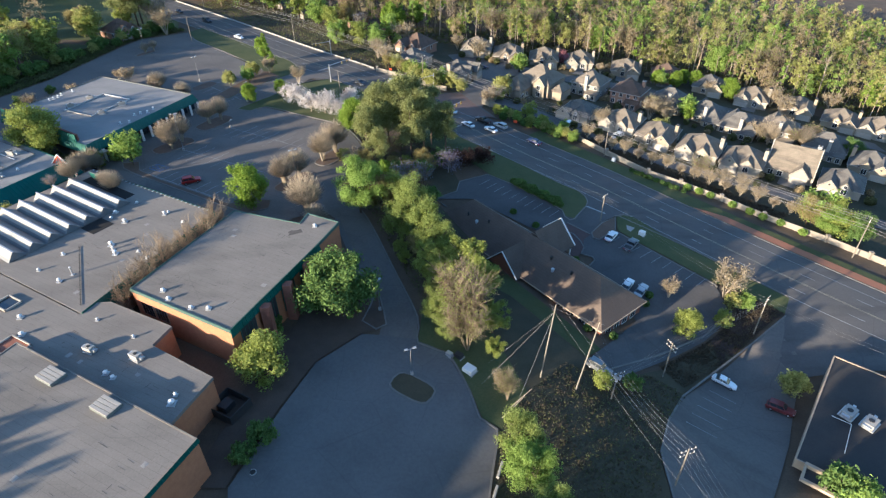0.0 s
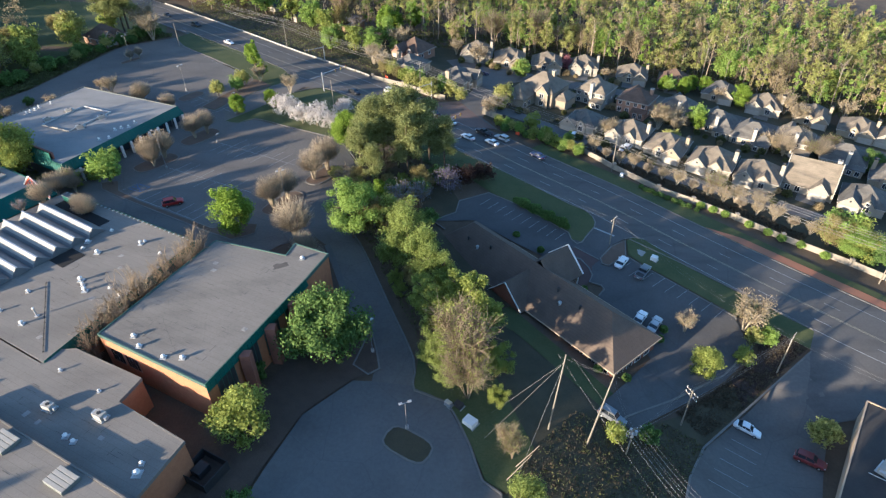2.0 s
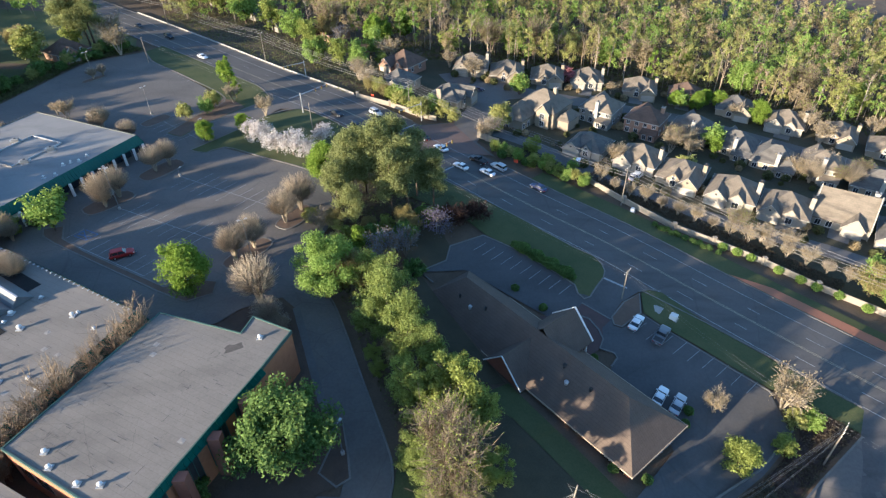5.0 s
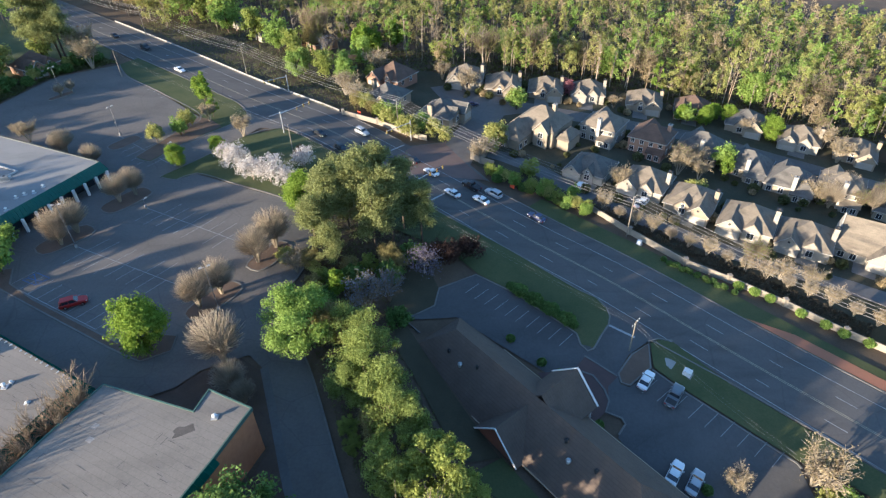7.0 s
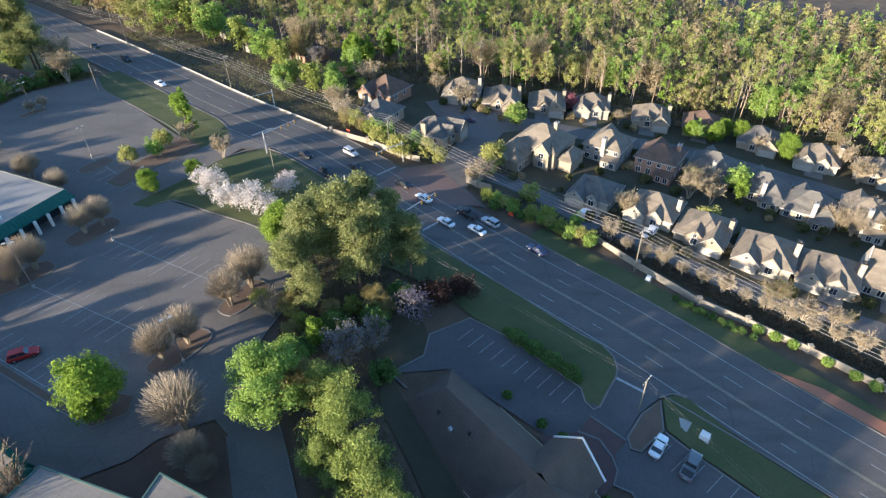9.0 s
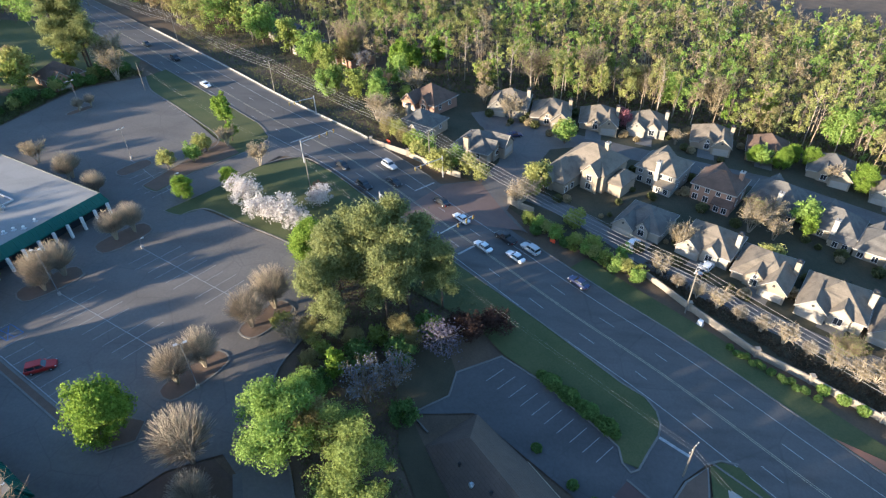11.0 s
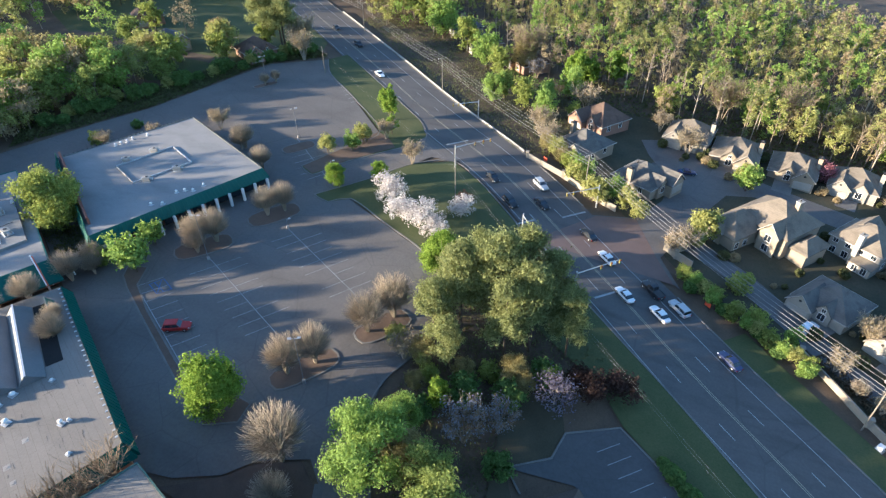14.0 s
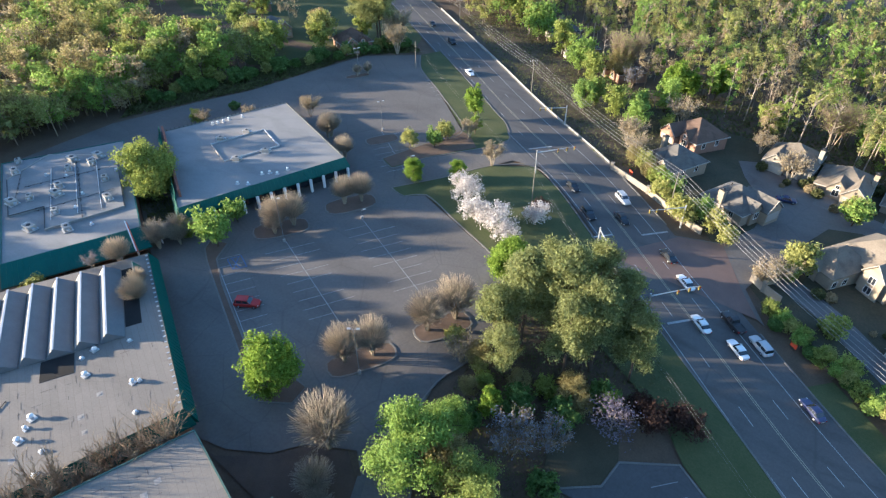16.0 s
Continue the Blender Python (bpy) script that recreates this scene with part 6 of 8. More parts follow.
plant_all((budtree, 9.5, 66.5, 0.55), (baretree, 10.4, 64, 0.4), (deep, -19.8, 83.6, 1.3), (deep_b, -29.6, 65.8, 1.0), (row_b, 10.8, 53.4, 0.72), (row_a, 11.6, 48.2, 0.66), (row_b, 14.6, 43, 0.6), (deep, -27, 54, 0.4),
          (deep, -29, 50.5, 0.35), (deep, -30.5, 77, 0.35), (pines[0], -17.5, 151, 0.95), (pines[1], -11.5, 154, 1.0), (pines[2], -5, 152.5, 1.0), (pines[2], -15.5, 158.5, 0.92), (pines[1], -8.5, 160, 0.9), (pines[0], -3, 158.5, 0.86))
plant_all((pines[2], -20.5, 146, 0.8), (pines[0], -8.5, 148.5, 0.86), (pines[0], 1.2, 154, 0.74), (pines[1], -21, 155, 0.66), (pines[2], -16.5, 142.5, 0.62), (olive, -5.5, 144.5, 0.55), (olive, -21, 142, 0.5), (small_y, -20.5, 141, 0.5),
          (maple, -26.2, 163.6, 0.95), (budtree, -13, 166, 1.2), (tall_y, -14.9, 134, 0.72), (palebloom, -9.3, 130.6, 1.0), (palebloom, -5, 134.5, 0.8), (greyblossom, 1.8, 143.2, 1.0), (redbush, 11.5, 149.5, 0.9), (redbush, 7.5, 147, 0.95))
plant_all((redbush, 4.5, 149, 0.7), (deep_b, -18.5, 139, 0.4), (olive, -13.5, 141.5, 0.42), (deep_b, -9.4, 143.6, 0.45), (olive, -19.6, 136, 0.36), (deep_b, -11, 137, 0.38), (olive, -3.4, 143, 0.42), (small_y, -26.5, 143.6, 0.6), (budtree, -24, 141, 0.8), (deep, -12, 138, 0.5), (deep, -5, 140, 0.5), (deep, -1, 147, 0.5), (deep, -17.5, 131, 0.5), (deep, -3, 128, 0.45),
          (blossom, -47, 183.5, 0.95), (blossom, -41.5, 177.4, 1.0), (blossom, -37, 176.4, 1.08), (blossom, -32.6, 174.6, 0.8), (blossom, -30, 184, 0.85), (blossom, -50, 186, 0.8), (redbush, -31, 188.5, 0.7), (maple, -53.8, 190.5, 0.52))
plant_all((budtree, -50.2, 201.6, 1.0), (maple, -45.6, 119.6, 1.0), (gap_tree, -109.5, 146.4, 1.0), (deep_b, -91.4, 139.8, 0.5), (deep_b, -88.4, 143.4, 0.42), (small, -86.2, 149.2, 0.9), (small, -82.8, 140.6, 1.35), (maple, -62.8, 184.4, 0.58),
          (small_y, -72.8, 197.4, 0.75), (small, -67.6, 201.4, 0.8), (small_y, -66.8, 206, 0.8), (tall_y, -66.6, 221.5, 1.08), (tall_y, -62.2, 214, 0.62), (budtree, -62.4, 211, 0.85), (budtree, -107.5, 197, 0.9), (myrtle[0], -94.6, 191, 0.9))
plant_all((myrtle[1], -92.4, 133.7, 0.85), (deep_b, -133.5, 178, 0.45), (deep, -129.5, 188.5, 0.3), (myrtle[0], -77.4, 152.4, 0.95), (myrtle[1], -74.8, 155, 1.0), (myrtle[1], -76, 150.4, 0.7), (myrtle[0], -70.8, 167.6, 0.9), (myrtle[1], -68.2, 170.6, 0.9),
          (myrtle[0], -40, 130, 1.0), (myrtle[1], -37, 133.8, 1.0), (myrtle[1], -32.4, 143.6, 1.05), (myrtle[0], -29.8, 149, 1.15), (myrtle[0], -31.6, 116.2, 1.28), (myrtle[1], -28.5, 110, 0.8), (myrtle[0], -26, 108, 0.6), (myrtle[1], -92.4, 139, 0.7))
plant_all((myrtle[0], -90, 137, 0.6), (myrtle[0], -75, 103.5, 0.7), (myrtle[1], -95, 190, 0.8), (myrtle[0], -84, 184, 0.8), (myrtle[0], -113, 226, 0.5), (myrtle[1], -111, 229, 0.5), (budtree, -112, 200, 0.6), (budtree, -121, 186, 0.7),
          (budtree, -130, 178, 0.7), (myrtle[1], -51, 88, 0.75), (myrtle[0], -53.5, 84, 0.8), (myrtle[0], -50, 92.5, 0.8), (myrtle[1], -47.5, 98, 0.7), (palebloom, -85.6, 126.2, 0.4), (myrtle[0], -83, 124.6, 0.5), (small_y, -98, 112, 0.7))
plant_all((myrtle[1], -72.4, 116, 0.6), (deep_b, 49.5, 87, 0.7), (budtree, 61.7, 97.6, 1.3), (small, 64.4, 93.6, 0.7), (deep_b, 58.8, 90, 0.45), (budtree, 48.9, 96.3, 0.7), (small_y, 62, 94, 0.6), (small_y, 65, 72.6, 0.8),
          (deep_b, 27.6, 69.2, 0.42), (deep, 33.4, 69.5, 0.32), (deep, 60, 50, 0.6), (small, 61, 47.6, 0.9))


# shrubs and hedges
def shrub_kind(name, label, seed, r, n, leaf, group=""):
    rs = np.random.RandomState(seed)
    t = thing(name, (0, 0, 0), 0, label, "shrub", group)
    d = rs.normal(size=(n, 3))
    d /= np.linalg.norm(d, axis=1, keepdims=True)
    c = d * rs.uniform(0.75, 1.0, (n, 1)) * np.array([r, r, r * 0.8]) + np.array([0, 0, r * 0.7])
    c[:, 2] = np.abs(c[:, 2])
    v, f = leaf_quads(c, 0.26, rs)
    part("foliage", quick_mesh("foliage", v, f, [leaf]), None, t)
    part("stem", Shape().tube((0, 0, -0.3), (0, 0, r * 0.7), 0.08, 0.05), M_BARK, t)
    return t


ball = shrub_kind("clipped_shrub", "clipped round green shrub along the wall", 81, 1.1, 900, L_ROW, "shrubs along the wall")
dark_ball = shrub_kind("evergreen_shrub", "low rounded dark evergreen shrub", 82, 0.9, 700, L_DEEP)
for x, y in ((69, 142.6), (71.7, 140.8), (74.2, 138.8), (78.6, 134.5), (82.1, 131.4), (84.5, 129), (88.2, 126.6), (92, 122.5)):
    plant(ball, x, y, 0.95)
for k in range(16):
    p = Vector((55.5, 151.5)).lerp(Vector((67, 142)), k / 15)
    plant(dark_ball, p.x + 0.6 * math.sin(k * 3.1), p.y - 0.8 + 0.5 * math.cos(k * 2.3), 0.75)
for k in range(18):
    p = Vector((19, 184.5)).lerp(Vector((42, 167.5)), k / 17)
    plant((deep_b, small, dark_ball, small_y)[k % 4], p.x + 1.2 * math.sin(k * 2.1), p.y + 1.0 + 0.8 * math.cos(k * 1.7), (0.42, 0.55, 1.5, 0.5)[k % 4])
for k in range(14):
    p = Vector((48, 166)).lerp(Vector((92, 130.5)), k / 13)
    plant(budtree if k % 3 else myrtle[0], p.x + 1.6, p.y + 1.8, 0.45 + 0.14 * (k % 3))
for k in range(13):
    p = Vector((19.5, 139.5)).lerp(Vector((30.5, 129)), k / 12)
    plant(dark_ball, p.x, p.y, 1.0 + 0.3 * (k % 3))
for x, y in ((43, 93.5), (44.5, 96), (33.5, 83), (26, 117.5), (23, 120), (18, 125.5), (30.5, 107), (28.5, 84.5)):
    plant(dark_ball, x, y, 0.9)


# tall pines and yard trees beyond the lot's far corner
plant_all((pines[1], -132, 253, 1.15), (pines[0], -125, 255, 1.2), (pines[2], -128.5, 258, 1.2), (olive, -152.6, 221.6, 1.1), (row_c, -149, 229, 0.6), (row_b, -172, 232, 0.9), (row_c, -180, 250, 0.9), (olive, -150, 250, 0.8))
# larger trees along the edge of the wood
plant_all((row_a, 33.5, 276, 1.0), (row_c, 50.4, 281, 1.1), (baretree, 42, 272, 1.1), (row_a, 71, 268, 0.95), (baretree, 84, 262, 1.0), (row_c, 98, 258, 1.05), (row_a, 118, 246, 1.0), (baretree, 134, 238, 1.05), (row_c, 152, 229, 1.1), (row_a, 170, 217, 1.0), (baretree, 24, 270, 1.0), (row_c, 7, 267, 0.9), (olive, 60, 274, 1.1), (tall_y, -18, 274, 1.15))
# unseen trees added south of the turning area to shade the lots and road
south = [(-27, 18), (-13, 24), (-6, 29), (1, 23), (-24, 10)]
for k, (x, y) in enumerate(south):
    plant((row_b, row_a, olive)[k % 3], x, y, 0.85 + 0.08 * (k % 4))


# foundation shrubs and small bushes round the houses
bush = shrub_kind("garden_shrub", "rounded green garden shrub beside a house", 85, 1.0, 420, L_UNDER, "garden shrubs of the estate")
tan_bush = shrub_kind("garden_shrub", "brownish winter garden shrub beside a house", 86, 1.0, 420, L_TAN, "garden shrubs of the estate")
rng = random.Random(33)
for hx, hy in ((47.6, 190.5), (61, 183.5), (70.6, 175.5), (81.4, 166.6), (92.6, 160.2), (106.2, 157.5), (117.5, 149.5), (36.6, 205), (56.6, 214.5), (69.6, 207.6), (85, 207), (94.5, 196.5), (102.8, 187.5), (114.2, 183), (28.8, 248.5), (43.9, 247.8), (59, 247), (77.6, 241.5), (15.8, 252.5)):
    for k in range(5):
        u, v = rng.uniform(-8, 8), -9.6 - rng.uniform(0, 2.4)
        if k > 2:
            u, v = rng.choice((-8.2, 8.2)) + rng.uniform(-0.6, 0.6), rng.uniform(-6, 6)
        c_, s_ = math.cos(radians(-33)), math.sin(radians(-33))
        plant(bush if rng.random() < 0.7 else tan_bush, hx + u * c_ - v * s_, hy + u * s_ + v * c_, rng.uniform(0.6, 1.5))


# estate and far-roadside trees
plant_all((baretree, 75, 196.3, 0.5), (budtree, 80.2, 197.3, 1.0), (budtree, 53.4, 183.1, 0.9), (budtree, 107, 180, 1.0), (budtree, 113, 182.2, 1.1), (baretree, 116, 176, 0.45), (budtree, 103.6, 185, 0.9), (baretree, 123.7, 179.7, 0.5),
          (budtree, 149, 212, 1.1), (baretree, 129.5, 221.8, 0.55), (budtree, 127.2, 214, 1.2), (budtree, 105.7, 221, 0.9), (redbud, 51.6, 247.5, 1.0), (baretree, 75, 150, 0.5), (budtree, 80, 146.3, 0.8), (budtree, 85, 144, 0.8))
plant_all((budtree, 46.5, 172, 0.8), (deep_b, 33, 177.7, 0.55), (deep_b, 29.7, 187, 0.6), (small, 39.5, 175.8, 0.6), (olive, 95.5, 127.5, 0.85), (row_a, 98.2, 122.8, 0.6), (deep, 132.4, 170.5, 0.7), (maple, 87, 230, 0.55),
          (small, 87.6, 197, 1.2), (small_y, 31.3, 232, 1.0), (budtree, 68.3, 213.5, 0.8), (olive, 18.6, 250, 0.45), (small_y, -9.4, 211.7, 0.9), (small_y, -2.4, 206, 0.9), (olive, -15, 220, 0.45), (olive, -20, 224.5, 0.5))
plant_all((budtree, 7.3, 254.6, 1.0))
plant_all((small, 31.6, 231, 1.15), (small_y, 22, 203, 1.1), (deep_b, 20.5, 199.5, 0.55), (budtree, 18.5, 196.5, 0.9), (maple, 112.2, 218.5, 0.78), (tall_y, 86.4, 192, 0.7), (maple, 103, 230.5, 0.62), (maple, 94, 228, 0.6),
          (maple, 99, 233, 0.55), (budtree, 73, 192.5, 1.15), (budtree, 78, 190, 0.9), (small, 88.8, 229, 0.9), (myrtle[1], 115.5, 183, 1.0), (myrtle[0], 109, 178, 0.9), (myrtle[1], 120, 176, 0.9), (budtree, 53.5, 182, 1.0))
plant_all((small_y, 72, 178.2, 0.9), (small, 97, 127.8, 1.5), (deep_b, 101, 124, 1.0), (deep, 104, 121, 0.8), (budtree, 16, 243, 1.3), (budtree, 127, 205, 1.2), (budtree, 66, 238, 0.7),
          (small_y, -4, 206.5, 0.95), (small, 0.5, 209, 1.0), (small_y, 4, 206.5, 0.85), (small, -8, 213, 1.1), (small_y, 7.5, 203.5, 0.7), (budtree, 16.5, 193.5, 0.9), (budtree, -21, 227.5, 1.1), (budtree, -25, 234.5, 1.2))
plant_all((small_y, -17, 223, 0.8), (deep_b, -13, 219, 0.6))
plant_all((row_c, -33.5, 247.6, 0.85), (row_a, -43, 247.3, 0.7), (olive, -42.3, 277, 1.0), (tall_y, -24, 272.7, 1.2), (row_a, -26, 244, 0.7), (row_c, -41, 252, 0.8), (row_a, -22, 262, 0.8), (tall_y, -22, 272, 1.3),
          (tall_y, -11, 281, 1.3), (baretree, -41, 277, 1.1), (row_c, -48, 268, 0.9), (palebloom, -36, 271, 0.9), (row_a, -55, 275, 0.9), (row_c, -66, 286, 1.1), (row_a, -80, 296, 1.1), (row_c, -92, 306, 1.2))
plant_all((row_a, -28, 254, 0.6), (budtree, -15, 255, 1.4), (row_c, -18, 248, 0.5), (small_y, -138.8, 239.3, 1.7), (budtree, -120.7, 258.2, 1.8), (row_c, -132, 254.5, 0.9),
          (budtree, -114, 250, 1.5), (row_c, -137, 236, 0.85), (row_b, -143, 215, 0.9), (row_c, -146, 221, 1.1), (row_c, -160, 207, 1.3), (row_a, -152, 203, 1.1), (row_b, -150, 195, 1.0), (row_a, -166, 196, 1.2))
plant_all((row_b, -161, 186, 1.1), (row_a, -164, 176, 1.1), (row_c, -172, 186, 1.1))
for k in range(26):
    p = Vector((-152, 178)).lerp(Vector((-112, 256)), k / 25)
    plant((deep, dark_ball, small_y, deep)[k % 4], p.x - 3 + 1.5 * math.sin(k * 1.9), p.y + 2, (0.45, 2.0, 0.6, 0.55)[k % 4])


# ---- woodland ----
def clear_of(x, y):
    """True where woodland may stand."""
    for q in ROAD[::3]:
        if (x - q[0]) ** 2 + (y - q[1]) ** 2 < 20 ** 2:
            return False
    for hx, hy in HOUSE_SPOTS:
        if (x - hx) ** 2 + (y - hy) ** 2 < 10 ** 2:
            return False
    return True


HOUSE_SPOTS = [(-130, 245), (-163, 239), (-190, 257), (-10.3, 248), (15.6, 253), (-75, 308), (-60, 296), (-42, 284), (-95, 325), (-10, 240), (16, 249), (28, 244), (43.7, 244), (59.3, 244), (77, 239), (92.5, 236), (107.5, 227.5), (120, 216), (132.8, 209), (145.5, 199.5), (158, 195.5), (172, 186), (186, 176)]


def woodland(name, label, spots, seed, mix, leaves=560, size=0.44, height=(14, 22), wide=(2.2, 4.8)):
    """Many trees in one mesh: trunks, limbs and leaf clusters."""
    rs = np.random.RandomState(seed)
    mats = [M_GREYBARK, L_YELLOW, L_ROW, L_TAN, L_BRIGHT, L_PINE, M_BARK, L_OLIVE, M_TANBARK]
    vs, fs, ix, base = [], [], [], 0
    for x, y in spots:
        h = rs.uniform(*height)
        r = rs.uniform(*wide)
        kind = rs.choice(len(mix), p=mix)
        leaf = (1, 2, 3, 4, 5, 0, 7)[kind]
        n = int(leaves * (1.0, 1.0, 0.75, 0.9, 1.2, 0.0, 0.9)[kind] * rs.uniform(0.7, 1.25))
        low = rs.uniform(0.05, 0.36)
        tr = h * 0.011
        top = np.array([rs.normal() * 0.6, rs.normal() * 0.6, h * 0.9])
        segs = [((0, 0, -0.5), top * 0.5, tr, tr * 0.75), (top * 0.5, top, tr * 0.75, 0.03)]
        tips = []
        for k in range(16 if leaf == 0 else 7):
            u = rs.uniform(0.4, 0.95)
            a = rs.uniform(0, math.tau)
            e = top * u + np.array([math.cos(a) * r * 0.8, math.sin(a) * r * 0.8, h * rs.uniform(0.06, 0.2)])
            segs.append((top * u, e, 0.07, 0.025))
            tips.append(e)
        g = np.array([x, y, ground_z(x, y)])
        v, f = limb_quads(segs, 4)
        vs.append(v + g)
        fs.append(f + base)
        ix.append(np.full(len(f), (0, 8, 6)[rs.choice(3, p=(0.35, 0.45, 0.2))]))
        base += len(v)
        if n:
            c, out = crown_points(rs, n, h, r, low, 14, 0.2, 1.0, tips)
            v, f = leaf_quads(c, size, rs, 1.5, 0.0, out, 0.8)
            vs.append(v + g)
            fs.append(f + base)
            ix.append(np.full(len(f), leaf))
            base += len(v)
    me = quick_mesh(name, np.concatenate(vs), fs, mats, np.concatenate(ix))
    return tagged(new(name, me), label, "woodland", kind="stuff")


def scatter(rs, x0, x1, y0, y1, step, keep):
    out = []
    x = x0
    while x < x1:
        y = y0
        while y < y1:
            p = (x + rs.uniform(-0.45, 0.45) * step, y + rs.uniform(-0.45, 0.45) * step)
            if keep(*p) and clear_of(*p):
                out.append(p)
            y += step
        x += step
    return out


def behind_estate(x, y):
    edge = 259 if x < 50 else 259 - (x - 50) * 0.47
    if x < 5:
        edge = 262 + (5 - x) * 0.35
    return edge < y < edge + 155


def west_wood(x, y):
    return (x < -158 + (y - 170) * 0.62 - 5) and y > 172 and y < 420


rs = np.random.RandomState(77)
WOOD_MIX = (0.29, 0.22, 0.16, 0.03, 0.03, 0.16, 0.11)


def wood_depth(x, y):
    """How far a place lies inside the wood behind the estate."""
    return y - (262 + (5 - x) * 0.35 if x < 5 else 259 if x < 50 else 259 - (x - 50) * 0.47)


estate_wood = scatter(rs, -130, 235, 150, 420, 6.1, behind_estate)
woodland("woodland", "tall spring woodland with pale trunks and yellow-green leaves", [p for p in estate_wood if wood_depth(*p) < 62], 78, WOOD_MIX, 900, 0.28, (11, 20), (1.7, 3.4))
woodland("woodland", "deeper spring woodland of mixed green and tan crowns", [p for p in estate_wood if wood_depth(*p) >= 62], 83, WOOD_MIX, 420, 0.42, (11, 20), (1.8, 3.6))
woodland("woodland", "broad olive-green trees along the service drive", scatter(rs, -215, -157, 136, 178, 7.4, lambda x, y: x < -157.5), 84, (0.22, 0.22, 0.16, 0.03, 0.0, 0.07, 0.3), 1500, 0.36, (11, 16), (3.6, 5.8))
woodland("woodland", "mixed woodland of tan and green trees beyond the lot", scatter(rs, -330, -95, 172, 420, 8.6, lambda x, y: west_wood(x, y) and (y < 212 or x < -215 or y > 300 or (int(x * 7) + int(y * 13)) % 5 == 0)), 79, (0.18, 0.24, 0.18, 0.01, 0.03, 0.08, 0.28), 1000, 0.44, (11, 17), (3.4, 6.0))
rs_edge = np.random.RandomState(31)
EDGE = [(-166, 146), (-163, 156), (-160, 167), (-159.5, 178), (-160, 190), (-157, 199), (-150, 207)]
edge_spots = [(x - d * 0.9 + rs_edge.normal() * 1.2, y + d * 0.3 + k * 3.6 + rs_edge.normal() * 1.2) for x, y in EDGE for k in range(3) for d in (0.5, 6.5)]
woodland("woodland", "low-branched olive trees at the edge of the service drive", edge_spots, 86, (0.2, 0.24, 0.18, 0.02, 0.0, 0.06, 0.3), 1300, 0.34, (8, 13), (3.2, 5.0))
# two tree belts added for the long shadows they throw over the lot
woodland("woodland", "tree belt added west of the school to cast shade", scatter(rs, -260, -165, -90, 172, 8.6, lambda x, y: x < -185 + 0.12 * (y + 90) or y > 165), 80, (0.3, 0.2, 0.15, 0.05, 0.25, 0.05, 0.0), 240, 0.85, (9, 14))
woodland("woodland", "trees added behind the shop annex to cast shade", scatter(rs, -205, -163, 20, 140, 8.0, lambda x, y: True), 81, (0.3, 0.24, 0.17, 0.02, 0.07, 0.05, 0.15), 560, 0.6, (18, 26), (3.0, 5.5))
# out-of-view trees, added only to throw shadows over the school and turning area
woodland("woodland", "unseen tall trees added south-west of the school for shade", [(-101, 2), (-96, 14), (-104, 22), (-92, -2), (-112, 30), (-110, 12), (-88, -12), (-98, -14), (-120, 22)], 90, (0.2, 0.3, 0.1, 0.1, 0.3, 0.0, 0.0), 1300, 0.6, (17, 21), (2.4, 3.6))


# ---- brush and rough grass ----
def brush(name, label, poly, n, seed, leaf, size=0.35, high=0.9):
    """Low tangled growth over a patch of land."""
    rs = np.random.RandomState(seed)
    xs, ys = [p[0] for p in poly], [p[1] for p in poly]
    c = []
    while len(c) < n:
        x, y = rs.uniform(min(xs), max(xs)), rs.uniform(min(ys), max(ys))
        inside = False
        for (x0, y0), (x1, y1) in zip(poly, poly[1:] + poly[:1]):
            if (y0 > y) != (y1 > y) and x < (x1 - x0) * (y - y0) / (y1 - y0) + x0:
                inside = not inside
        if inside:
            bump = max(0.0, noise.noise((x * 0.25, y * 0.25, 3)) + 0.35)
            c.append((x, y, ground_z(x, y) + rs.uniform(0, 1) ** 1.5 * high * bump))
    v, f = leaf_quads(np.array(c), size, rs, 2.2)
    return tagged(new(name, quick_mesh(name, v, f, [leaf])), label, "undergrowth", kind="stuff")


UNDER = [(9, 58), (14, 66), (22, 74), (30, 71), (38, 74), (44, 70), (37, 62), (32, 50), (32, 30), (10, 30), (7, 48)]
brush("undergrowth", "dead brown brush under the power lines", UNDER, 8000, 91, L_BRUSH, 0.17, 0.45)
brush("undergrowth", "dark weeds and brambles under the power lines", UNDER, 7000, 92, L_UNDER, 0.17, 0.45)
brush("undergrowth", "brown brush on the bank beside the corner lot", [(44, 72), (63, 86), (73, 93), (66, 98), (62, 91), (54, 85.5), (41, 77)], 6000, 93, L_BRUSH, 0.2, 0.6)
brush("undergrowth", "leafy undergrowth beneath the tree row", [(-22, 130), (-16, 116), (-8, 97), (-3, 85), (6, 76), (10, 84), (6, 100), (-3, 122), (-6, 142), (12, 151), (0, 168), (-24, 160)], 9000, 94, L_UNDER, 0.16, 0.6)
brush("undergrowth", "thin olive undergrowth beneath the pines", [(-22, 130), (-16, 116), (-8, 97), (-3, 85), (6, 76), (10, 84), (6, 100), (-3, 122), (-6, 142), (12, 151), (0, 168), (-24, 160)], 2500, 99, L_UNDER, 0.2, 1.2)
brush("undergrowth", "shrubby undergrowth along the far roadside", [(-60, 247), (-28, 221), (-10, 224), (-8, 232), (-20, 262), (-70, 300), (-110, 320), (-118, 300)], 12000, 95, L_UNDER, 0.24, 1.3)
brush("undergrowth", "tan winter brush along the estate wall", [(43, 174), (52, 163), (68, 147), (90, 129), (93, 132), (72, 150), (56, 166), (46, 177)], 6000, 96, L_BRUSH, 0.22, 1.0)
